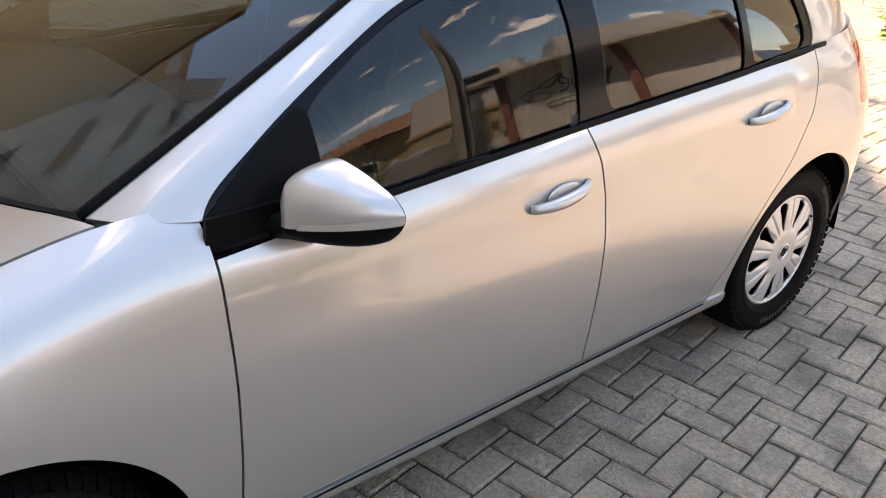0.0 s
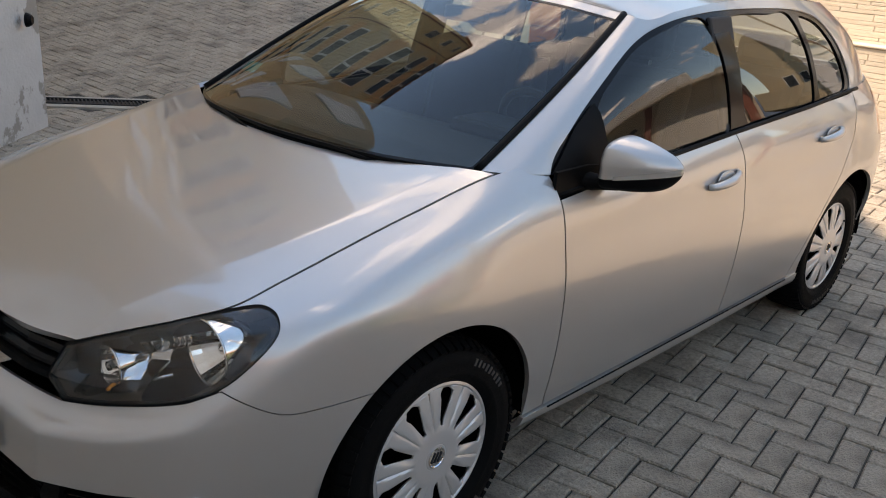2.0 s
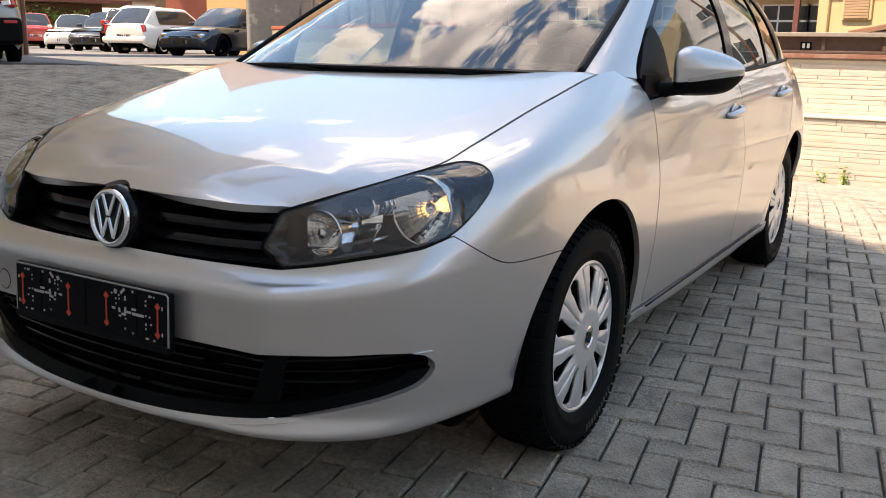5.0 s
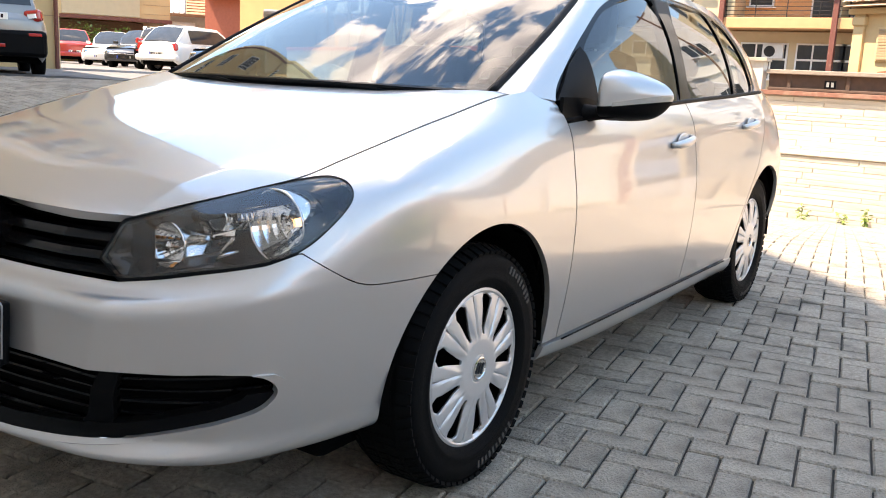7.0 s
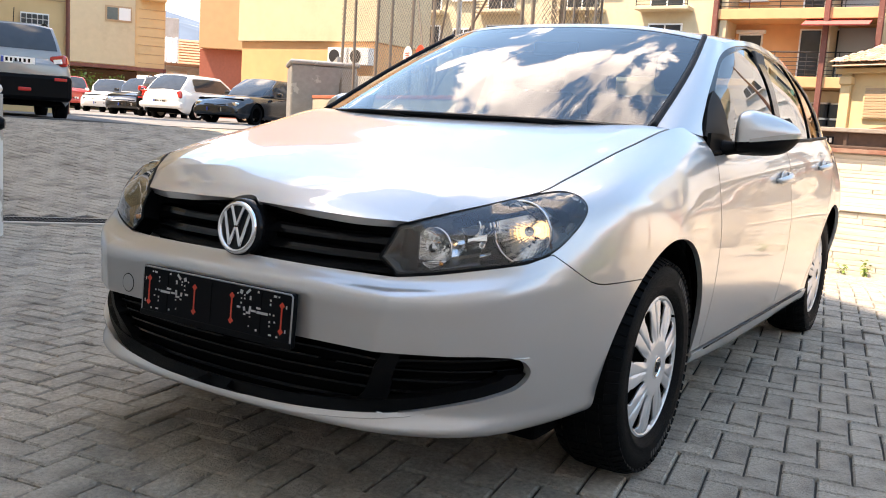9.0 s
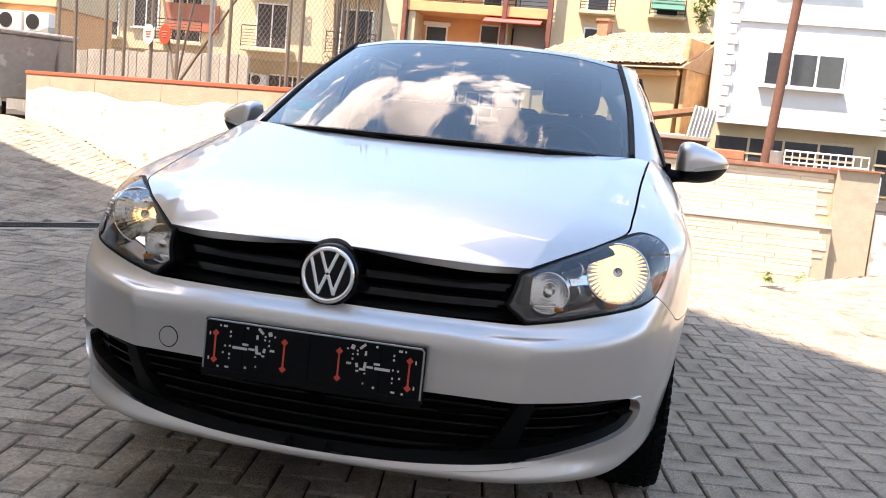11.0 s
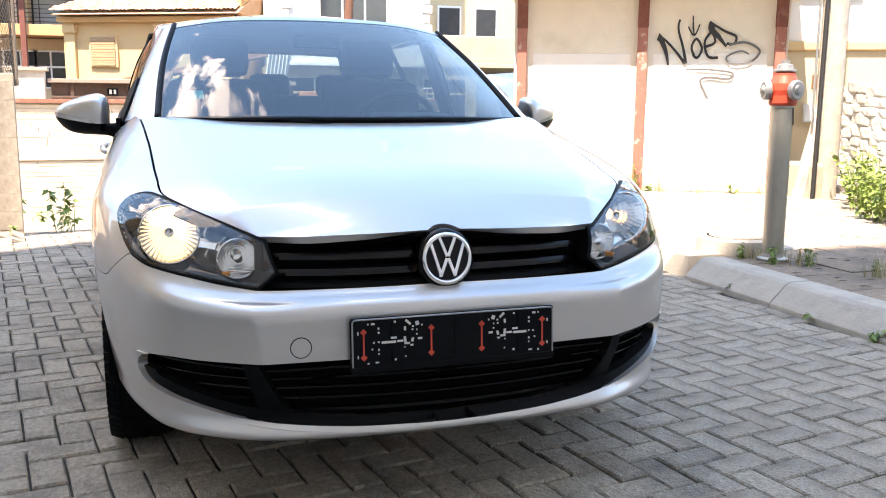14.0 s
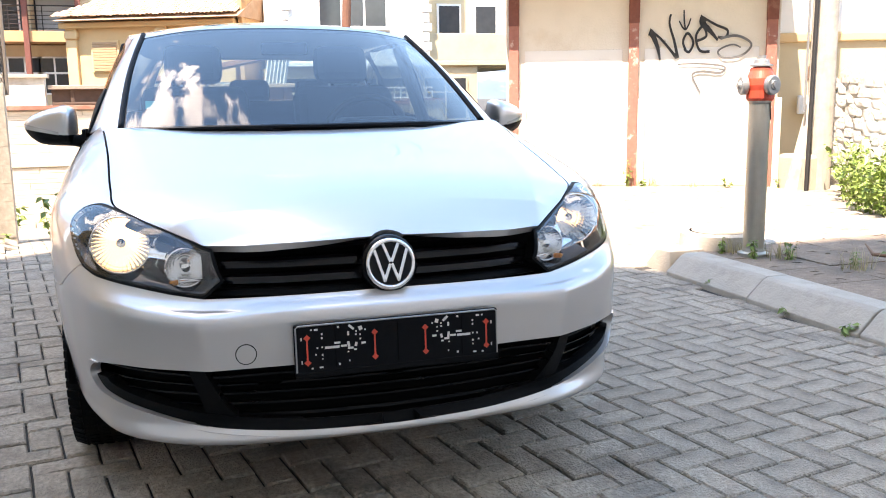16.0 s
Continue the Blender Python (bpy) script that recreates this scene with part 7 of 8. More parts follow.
grille = part("upper_grille", box((0.02, 0.86, 0.15), (-0.715, 0, 0.665), 0.005), DARK, car, "black grille backing")
for sg in (-1, 1):
    part("grille_wing", box((0.05, 0.07, 0.12), (-0.70, sg * 0.425, 0.665), 0.01, turn=pose(0, 0, 0, 0, 0, sg * 25)), DARK, grille)
GRILLE_BLACK = material("grille_gloss_black", (0.004, 0.004, 0.005), 0.16, 0, 200, 0.1, spec=0.22)
nose_strip("slat", 0.672, 0.698, 0.05, -0.452, 0.452, GRILLE_BLACK, grille, 0.030, "gloss black slat")
nose_strip("slat", 0.632, 0.657, 0.05, -0.435, 0.435, GRILLE_BLACK, grille, 0.028, "gloss black slat")
nose_strip("trim", 0.720, 0.731, 0.05, -0.455, 0.455, GLOSS_BLACK, grille, 0.022)
nose_strip("trim", 0.604, 0.622, 0.06, -0.46, 0.46, PLASTIC, grille, 0.016)

emb_m = pose(-0.832, 0, 0.676, 0, -84, 0)
emblem = part("emblem", lathe([(0.0, -0.03), (0.062, -0.03), (0.066, 0.0), (0.066, 0.006), (0.0, 0.006)], 48, m=emb_m), GLOSS_BLACK, car, "round badge with chrome ring", smooth=False)
part("ring", lathe([(0.054, 0.006), (0.056, 0.012), (0.060, 0.014), (0.065, 0.011), (0.067, 0.004), (0.067, -0.02)], 64, m=emb_m), CHROME, emblem, "chrome ring", smooth=True)
for sg in (-1, 1):
    for (u0, w0), (u1, w1) in (((0.053, 0.021), (0.007, 0.0025)), ((0.036, 0.043), (-0.043, 0.0185)), ((-0.043, 0.0185), (-0.002, 0.0025))):
        ln, tilt = math.hypot(u1 - u0, w1 - w0), math.degrees(math.atan2(sg * (w1 - w0), u1 - u0))
        part("bar", box((ln + 0.006, 0.0095, 0.008), (0, 0, 0), 0.002), CHROME, emblem, "chrome bar").matrix_world = emb_m @ pose((u0 + u1) / 2, sg * (w0 + w1) / 2, 0.0085, 0, 0, tilt)
collar = part("emblem_collar", lathe([(0.068, 0.004), (0.073, 0.0), (0.077, -0.02), (0.077, -0.06)], 48, m=emb_m), GLOSS_BLACK, car, "black collar round the badge", smooth=True)

plate_m = pose(-0.905, 0, 0.487, 90, 0, -90) @ pose(0, 0, 0, -3, 0, 0)
plate = part("plate_holder", box((0.532, 0.132, 0.016), (0, 0, 0), 0.005), PLASTIC, car, "black dealer plate holder with red and white marks")
plate.matrix_world = plate_m
inset = part("inset", box((0.518, 0.112, 0.002), (0, 0.004, 0.009)), material("matt_black", (0.005, 0.005, 0.006), 0.6, 0, 60, 0.3, spec=0.08), plate)
# two groups of small pale marks, the second a mirror image of the first: along, up, width, height, tilt in millimetres and degrees
MARKS = ((11, 48, 4, 4, 0), (23, 48, 9, 5, 0), (37, 36, 4, 5, 0), (37, 26, 4, 5, 0), (78, 50, 5, 5, 0), (75, 11, 15, 5, 0), (62, 1, 36, 6, 0), (91, 2, 15, 5, 0), (25, 2, 4, 4, 0), (37, 3, 4, 4, 0),
         (21, -14, 4, 4, 0), (37, -16, 4, 5, 0), (37, -26, 3, 4, 0), (103, 32, 5, 10, 0), (111, 47, 17, 6, -42), (134, 43, 9, 10, 18), (146, 38, 4, 4, 0), (123, 36, 4, 4, 0), (122, 28, 4, 4, 0), (133, 27, 3, 4, 0),
         (103, 5, 6, 14, 8))
MARKS += ((108, -5, 14, 5, 0), (122, 3, 6, 10, -14), (120, -10, 7, 4, 0), (141, 5, 11, 5, 0), (133, 16, 4, 4, 0), (102, -14, 4, 3, 0), (79, -43, 5, 5, 0), (104, -37, 3, 4, 0), (33, -47, 9, 4, 0), (11, -48, 5, 4, 0),
          (-14, 27, 3, 8, 0), (-14, -31, 3, 8, 0))
for start, way_ in ((-0.235, 1), (0.232, -1)):
    for mx, my, a_, b_, tl in MARKS:
        part("white_mark", box((a_ / 1000, b_ / 1000, 0.0012), (0, 0, 0)), WHITE_MARK, inset).matrix_basis = pose(start + way_ * mx / 1000, 0.004 + my / 1000, 0.0108, 0, 0, way_ * tl)
for x_ in (-0.165, -0.005, 0.165):
    part("groove", box((0.002, 0.100, 0.0012), (x_, 0.004, 0.0104)), DARK, inset)
rim_ = [(-0.262, -0.060), (-0.262, 0.058), (-0.256, 0.063), (0.256, 0.063), (0.262, 0.058), (0.262, -0.060)]
part("rim_line", sweep([(x_, y_, 0.0085) for x_, y_ in rim_], 0.0022, 6), STEEL, plate, "thin bright rim")
for cx in (-0.235, -0.065, 0.067, 0.232):
    bm = box((0.004, 0.062, 0.0014), (cx, 0.002, 0.0112))
    for yy in (-0.029, 0.033):
        box((0.012, 0.012, 0.0014), (cx, yy, 0.0112), 0, bm, pose(0, 0, 0, 0, 0, 45))
    part("red_mark", bm, RED_MARK, inset, "red bar with diamond ends")
part("clip", box((0.53, 0.016, 0.006), (0, -0.06, 0.009), 0.002), PLASTIC, plate)
for r_, off, mt, nm in ((0.0262, 0.0006, DARK, "tow_gap"), (0.0238, 0.0014, PAINT, "tow_cover")):
    disc = bumper.clip(lambda v, p: r_ - np.hypot(-v[:, 1] - 0.378, v[:, 2] - 0.482)).shifted(off)
    sheet_part(nm, disc.mirrored(), mt, car, "round tow-eye cover" if mt == PAINT else "")

# lower grille: black pan set back, bars, corner blanks and a dark lip
low = bumper.clip(lambda v, p: grille_in(v, p) + 0.012)
pan = low.plus(low.mirrored()).welded()
pan_n = pan.normals()
lower = mesh_object("lower_grille", pan.v - pan_n * 0.055, pan.f, DARK, car, "black lower grille", smooth=True)
for band, z0 in enumerate((0.414, 0.386, 0.358, 0.330, 0.304)):
    bar = bumper.clip(grille_in).clip(lambda v, p: v[:, 2] - z0 - np.interp(-v[:, 1], [0, 0.5, 0.74], [0, 0.004, 0.016])).clip(lambda v, p: z0 + 0.0055 + np.interp(-v[:, 1], [0, 0.5, 0.74], [0, 0.004, 0.016]) - v[:, 2])
    if len(bar.f):
        bb_ = bar.plus(bar.mirrored()).welded()
        nn = bb_.normals()
        sheet_part("bar", Sheet(bb_.v - nn * 0.030, bb_.p, bb_.f), GLOSS_BLACK, lower, rim=0.012)
lip = bumper.clip(lambda v, p: grille_in(v, p)).clip(lambda v, p: 0.026 - grille_in(v, p)).clip(lambda v, p: 0.40 - v[:, 2])
lp = lip.plus(lip.mirrored()).welded()
sheet_part("grille_lip", Sheet(lp.v - lp.normals() * 0.010, lp.p, lp.f), PLASTIC, lower, rim=0.03)
for sg in (False, True):
    blank = bumper.clip(grille_in).clip(lambda v, p: -v[:, 1] - np.interp(v[:, 2], [0.28, 0.30, 0.33, 0.38, 0.44], [0.36, 0.39, 0.425, 0.455, 0.485])).clip(lambda v, p: np.interp(v[:, 2], [0.30, 0.33, 0.44], [0.47, 0.486, 0.522]) + v[:, 1])
    blank = Sheet(blank.v - blank.normals() * 0.014, blank.p, blank.f)
    sheet_part("corner_blank", blank.mirrored() if sg else blank, PLASTIC, lower, rim=0.03)
    strip = bumper.clip(lambda v, p: -grille_in(v, p)).clip(lambda v, p: 0.012 + grille_in(v, p)).clip(lambda v, p: 0.445 - v[:, 2])
    strip = Sheet(strip.v + strip.normals() * 0.005, strip.p, strip.f)
    sheet_part("grille_edge", strip.mirrored() if sg else strip, PAINT, lower, "silver edge of the lower grille", rim=0.01)

# ---- headlamps ----
LAMP_CHROME = material("lamp_chrome", (0.86, 0.85, 0.83), 0.10, 1.0, 60, 0.02)
LAMP_BLACK = material("lamp_dark_chrome", (0.040, 0.034, 0.029), 0.12, 0.85, 60, 0.05)
LAMP_CLEAR = material("lamp_clear_tube", (0.55, 0.55, 0.54), 0.14, 0.75, 40, 0.05)
BOWLS = (("main_reflector", -0.545, 0.662, 0.722, 0.076, 0.085), ("high_beam_reflector", -0.690, 0.503, 0.676, 0.050, 0.055), ("indicator_bowl", -0.600, 0.550, 0.728, 0.026, 0.03))


def bowl_sheet(cx, cy, cz, rad, deep):
    """A faceted reflector bowl whose flat rim looks ahead."""
    ths, rs = np.linspace(0, 2 * math.pi, 41), np.linspace(1.0, 0.0, 8)
    grid = [[(cx + deep * (1 - r_**2), -cy + rad * r_ * math.cos(a), cz + rad * r_ * math.sin(a)) for r_ in rs] for a in ths]
    return Sheet.grid(np.array(grid), ths, rs)


for sg in (False, True):
    light = front.clip(light_in)
    lens_s = light.shifted(0.001).clip(lambda v, p: light_in(v, p) - 0.004)
    seal = front.clip(lambda v, p: light_in(v, p) + 0.003).clip(lambda v, p: 0.009 - light_in(v, p)).shifted(-0.001)
    bowl = Sheet(np.stack([light.v[:, 0] + 0.19, light.v[:, 1] + 0.05, light.v[:, 2]], -1), light.p, light.f)
    flip = (lambda s: s.mirrored()) if sg else (lambda s: s)
    k = 1 if sg else -1
    lamp_ob = sheet_part("headlamp", flip(bowl), GLOSS_BLACK, car, "clear headlamp with chrome reflectors, lit")
    side_wall = light.rim(0.055)
    side_wall = Sheet(side_wall.v, side_wall.p, side_wall.f[len(light.f):]).tidy()
    sheet_part("housing", flip(side_wall), DARK, lamp_ob)
    sheet_part("seal", flip(seal), PLASTIC, lamp_ob, "black lamp seal")
    lens_ob = sheet_part("lens", flip(lens_s), LENS, lamp_ob, "clear lamp lens")
    lens_ob.visible_shadow = False
    panel = Sheet(light.v + np.array((0.115, 0.02, 0.0)) * np.clip(light_in(light.v, light.p) / 0.05, 0.12, 1)[:, None], light.p, light.f)
    for name, cx, cy, cz, rad, deep in BOWLS:
        panel = panel.clip(lambda v, p: np.hypot(v[:, 1] + cy, v[:, 2] - cz) - rad)
    sheet_part("bezel_panel", flip(panel), LAMP_BLACK, lamp_ob, "dark chrome bezel panel")
    # bright bridge between the two bowls, below the indicator tube
    bridge = panel.clip(lambda v, p: np.minimum(np.minimum(-v[:, 1] - 0.515, 0.64 + v[:, 1]), np.minimum(v[:, 2] - 0.668 + 0.25 * (0.60 + v[:, 1]), 0.712 - v[:, 2]))).shifted(0.004)
    if len(bridge.f):
        sheet_part("bridge", flip(bridge), LAMP_CHROME, lamp_ob, "bright bridge between the reflectors", rim=0.006)
    for name, cx, cy, cz, rad, deep in BOWLS:
        clear = name == "indicator_bowl"
        sh = flip(bowl_sheet(cx, cy, cz, rad, deep))
        refl = mesh_object(name, sh.v, sh.f, LAMP_CLEAR if clear else LAMP_CHROME, lamp_ob, "clear indicator bowl" if clear else "faceted chrome reflector bowl", smooth=clear)
        ring_ = [(cx - 0.001, k * cy + rad * math.cos(a), cz + rad * math.sin(a)) for a in np.linspace(0, 2 * math.pi, 49)]
        part("rim_ring", sweep(ring_, 0.0028, 8), LAMP_CHROME, refl, "bright rim", smooth=True)
        part("barrel", lathe([(rad + 0.001, 0.0), (rad + 0.002, -0.05), (rad * 0.9, -0.08)], 40, m=look((cx, k * cy, cz), (cx - 1, k * cy, cz)) @ Matrix.Rotation(math.pi, 4, "X")), LAMP_CLEAR if clear else LAMP_CHROME, refl, smooth=True)
        back = cx + deep
        aim = look((back - deep * 0.62, k * cy, cz), (back - deep - 1.0, k * cy, cz))
        if name == "main_reflector":
            focus = back - rad * rad / (4 * deep)
            part("bulb", tube((focus + 0.012, k * cy, cz), (focus - 0.020, k * cy, cz), 0.010, 0.008, 14), BULB, refl, "lit bulb", smooth=True)
            part("bulb_shield", lathe([(0.0, 0.0), (0.012, 0.0), (0.0125, 0.012), (0.0, 0.018)], 18, m=look((focus - 0.023, k * cy, cz), (focus - 1, k * cy, cz)) @ Matrix.Rotation(math.pi, 4, "X")), LAMP_CHROME, refl, "chrome bulb shield", smooth=True)
        elif clear:
            for j in range(5):
                rr_ = rad * 1.02
                part("rib", lathe([(rr_, 0.003), (rr_ + 0.003, 0.0015), (rr_ + 0.003, -0.0015), (rr_, -0.003)], 28, m=look((cx + 0.012 + 0.011 * j, k * (cy + 0.004 * j), cz), (cx - 1, k * cy, cz))), LAMP_CHROME, refl, smooth=True)
        else:
            part("bulb_cap", lathe([(0, 0.0), (0.011, 0.0), (0.011, 0.026), (0, 0.030)], 14, m=aim @ Matrix.Rotation(math.pi, 4, "X")), LAMP_CHROME, refl)
    part("bezel", sweep([(-0.70, k * 0.455, 0.640), (-0.665, k * 0.52, 0.640), (-0.635, k * 0.575, 0.655), (-0.60, k * 0.61, 0.668)], [0.004, 0.006, 0.006, 0.003], 8), LAMP_CHROME, lamp_ob, "chrome bezel", smooth=True)
    part("amber_marker", box((0.03, 0.010, 0.014), (-0.705, k * 0.535, 0.640), 0.004, turn=pose(0, 0, 0, 0, 0, -k * 35)), AMBER, lamp_ob, "amber side reflector")

# ---- door mirrors ----
MIRROR = outline([(0.836, 0.985), (0.837, 1.045), (0.846, 1.076), (0.872, 1.088), (0.915, 1.082), (0.970, 1.064), (1.010, 1.044), (1.030, 1.020), (1.028, 0.997),
                  (1.004, 0.964), (0.976, 0.946), (0.935, 0.937), (0.880, 0.934), (0.845, 0.936), (0.836, 0.950)], 6)
MIRROR_C = np.array((0.915, 1.008))


def mirror_plane(y):
    """Where the glass end of the housing lies: further back at its outer end."""
    return 0.690 + 0.24 * (y - 0.84)


def mirror_dome(grow=0.0, rows=20):
    """The housing: a full, soft-cornered shell that thins towards its outer end."""
    ring = np.vstack([MIRROR, MIRROR[:1]])
    grid = []
    for y_, z_ in ring:
        row = []
        for j in range(rows + 1):
            r_ = math.sin(math.pi / 2 * j / rows)
            yy, zz = MIRROR_C + (np.array((y_, z_)) - MIRROR_C) * r_
            d_ = 0.128 * min(1.0, max(0.0, (1.045 - yy) / 0.185)) ** 0.55 * (1 - r_**4.5) ** 0.5 * (1 - 0.9 * max(0.0, zz - 1.02))
            row.append((mirror_plane(yy) - d_ - grow, -yy - grow * 0.5, zz))
        grid.append(row)
    return Sheet.grid(np.array(grid), np.arange(len(ring)), np.arange(rows + 1.0))


TRIANGLE = np.array([(0.455, 0.915), (0.462, 0.985), (0.600, 1.090), (0.708, 1.150), (0.717, 1.128), (0.719, 0.930)])
for sg, k in ((False, -1), (True, 1)):
    flip = (lambda s: s.mirrored()) if sg else (lambda s: s)
    part_line = lambda v: 0.978 + np.clip(-v[:, 1] - 0.88, 0, 1) * 0.17
    dome = mirror_dome()
    mir = sheet_part("door_mirror", flip(dome.clip(lambda v, p: part_line(v) - 0.002 - v[:, 2])), PLASTIC, car, "silver door mirror with black lower shell")
    sheet_part("shell", flip(dome.clip(lambda v, p: v[:, 2] - part_line(v))), PAINT, mir, "silver mirror shell")
    strip = mirror_dome(0.0015).clip(lambda v, p: v[:, 2] - part_line(v) + 0.003).clip(lambda v, p: part_line(v) + 0.008 + np.clip(-v[:, 1] - 0.89, 0, 0.13) * 0.06 - v[:, 2]).clip(lambda v, p: -v[:, 1] - 0.898)
    sheet_part("repeater", flip(strip), material("clear_repeater", (0.55, 0.52, 0.48), 0.1, 0.4, 60, 0.1, coat=1.0), mir, "clear indicator strip")
    bm = bmesh.new()
    inset_ = [bm.verts.new((mirror_plane(y_) + 0.002, k * y_, z_)) for y_, z_ in (MIRROR_C + (MIRROR - MIRROR_C) * 0.995)]
    bm.faces.new(inset_)
    bm2 = bmesh.new()
    bm2.faces.new([bm2.verts.new((mirror_plane(y_) + 0.005, k * y_, z_)) for y_, z_ in (MIRROR_C + (MIRROR - MIRROR_C) * 0.90)])
    part("back_frame", bm, PLASTIC, mir, "black rear frame")
    part("mirror_glass", bm2, CHROME, mir, "mirror glass")
    part("foot", sweep([(0.600, k * 0.775, 0.948), (0.604, k * 0.80, 0.952), (0.612, k * 0.84, 0.956), (0.625, k * 0.90, 0.956)], [0.040, 0.030, 0.0225, 0.012], 14), PLASTIC, mir, "black mirror foot", smooth=True)
    tri = green.clip(lambda v, p: np.minimum(on_flank(v, p), inside(TRIANGLE, v[:, 0], v[:, 2]))).shifted(0.006)
    part("base_plate", prism([(0.450, 0.921), (0.458, 1.00), (0.60, 1.00), (0.719, 0.985), (0.719, 0.936)], 0.012, m=Matrix(((1, 0, 0, 0), (0, 0, k, k * 0.796), (0, 1, 0, 0), (0, 0, 0, 1)))), PLASTIC, mir, "black lower corner of the mirror base")
    sheet_part("triangle", flip(tri), PLASTIC, mir, "black triangular mirror base", rim=0.012)

# thin black strip that draws the shade in the gap between doors and sill
for k in (-1, 1):
    part("sill_seal", sweep([(x_, k * (0.8525 + 0.010 * (x_ - 0.5) / 1.6), 0.2885) for x_ in np.linspace(0.47, 2.08, 24)], 0.0028, 8), PLASTIC, car, "thin black strip drawn for the shaded gap along the sill", smooth=True)

# ---- wipers, washer jets, aerial ----
for y0, y1 in ((-0.62, 0.02), (-0.02, 0.55)):
    pts = []
    for j in range(12):
        u_ = j / 11
        y_ = y0 + (y1 - y0) * u_
        base = cubic(G_ST[:3], gnet[0][:3], [float(np.interp(abs(y_), [0, 0.40, 0.672], [0, 1, 2]))])[0]
        pts.append((base[0] + 0.004, y_, base[2] - 0.006))
    wp = part("wiper", sweep(pts, 0.009, 6), PLASTIC, car, "black wiper blade")
    part("arm", sweep([(pts[0][0] - 0.03, pts[0][1], pts[0][2] - 0.035), (pts[4][0] - 0.012, pts[4][1], pts[4][2] - 0.006), (pts[6][0] - 0.004, pts[6][1], pts[6][2] + 0.002)], 0.006, 6), PLASTIC, wp)
part("cowl_panel", sweep([tuple(cubic(G_ST[:3], gnet[0][:3], [abs(s_)])[0] * (1, 1 if s_ > 0 else -1, 1) + np.array((0.010, 0, -0.026))) for s_ in np.linspace(-2, 2, 41)], 0.016, 8), PLASTIC, car, "black scuttle panel")
part("aerial", tube((2.62, 0, 1.415), (2.80, 0, 1.52), 0.006, 0.003, 8), PLASTIC, car)

# ---- cabin ----
cabin_floor = part("cabin_floor", box((2.3, 1.35, 0.04), (1.45, 0, 0.36), 0.01), DARK, car, "dark cabin floor")
dash_pts = [(0.35, 0.60), (0.30, 0.94), (0.42, 0.975), (0.62, 0.985), (0.80, 0.955), (0.86, 0.88), (0.84, 0.70), (0.70, 0.58)]
part("dashboard", prism(dash_pts, 1.36, m=Matrix(((1, 0, 0, 0), (0, 0, 1, -0.68), (0, 1, 0, 0), (0, 0, 0, 1))), bevel=0.025), TRIM_GREY, car, "dark grey dashboard")
part("instrument_hood", box((0.20, 0.34, 0.07), (0.76, -0.36, 0.985), 0.03), TRIM_GREY, car)
wheel_m = look((0.98, -0.36, 0.94), (0.4, -0.36, 0.62))
bm = bmesh.new()
pts = [wheel_m @ Vector((0.185 * math.cos(2 * math.pi * j / 32), 0.185 * math.sin(2 * math.pi * j / 32), 0)) for j in range(33)]
sw = part("steering_wheel", sweep(pts, 0.016, 8), TRIM_GREY, car, "black steering wheel", smooth=True)
for a in (200, 340, 270):
    part("spoke", tube(wheel_m @ Vector((0, 0, 0)), wheel_m @ Vector((0.18 * math.cos(radians(a)), 0.18 * math.sin(radians(a)), 0)), 0.02, 0.014, 8), TRIM_GREY, sw)
part("hub", lathe([(0, 0.03), (0.06, 0.02), (0.075, 0), (0, -0.01)], 24, m=wheel_m), TRIM_GREY, sw)


def cabin_seat(x, y, w, parent):
    seat = part("seat", box((0.50, w, 0.16), (x, y, 0.58), 0.05), CLOTH, parent, "dark cloth seat", smooth=False)
    part("backrest", box((0.15, w, 0.62), (x + 0.33, y, 0.86), 0.055, turn=pose(0, 0, 0, 0, 14, 0)), CLOTH, seat)
    part("headrest", box((0.10, 0.27, 0.19), (x + 0.44, y, 1.27), 0.045, turn=pose(0, 0, 0, 0, 10, 0)), CLOTH, seat)
    for dy in (-0.06, 0.06):
        part("post", tube((x + 0.41, y + dy, 1.10), (x + 0.44, y + dy, 1.24), 0.006, sides=6), STEEL, seat)


cabin_seat(1.08, -0.36, 0.50, car)
cabin_seat(1.08, 0.36, 0.50, car)
bench = part("rear_bench", box((0.50, 1.24, 0.16), (2.05, 0, 0.58), 0.05), CLOTH, car, "dark cloth rear bench")
part("backrest", box((0.14, 1.24, 0.56), (2.40, 0, 0.82), 0.05, turn=pose(0, 0, 0, 0, 16, 0)), CLOTH, bench)
for y_ in (-0.40, 0.0, 0.40):
    part("headrest", box((0.09, 0.24, 0.14), (2.50, y_, 1.15), 0.04), CLOTH, bench)
part("parcel_shelf", box((0.45, 1.2, 0.02), (2.75, 0, 0.98), 0.005), TRIM_GREY, car)
part("inner_mirror", box((0.03, 0.20, 0.055), (0.93, 0, 1.315), 0.012), PLASTIC, car, "black rear-view mirror")
part("permit_sticker", box((0.002, 0.075, 0.05), (0.40, 0.545, 1.085), 0, turn=pose(0, 0, 0, 0, 57, 0)), material("green_sticker", (0.05, 0.38, 0.30), 0.5), car, "small green sticker on the screen")
for k in (-1, 1):
    part("door_trim", box((2.0, 0.02, 0.55), (1.45, k * 0.77, 0.68), 0.01), TRIM_GREY, car, "dark inner door trim")
    part("b_post", box((0.16, 0.03, 0.45), (1.50, k * 0.735, 1.15), 0.01, turn=pose(0, 0, 0, k * 19, 0, 0)), TRIM_GREY, car)
part("firewall", box((0.02, 1.34, 0.6), (0.40, 0, 0.65), 0.004), DARK, car)

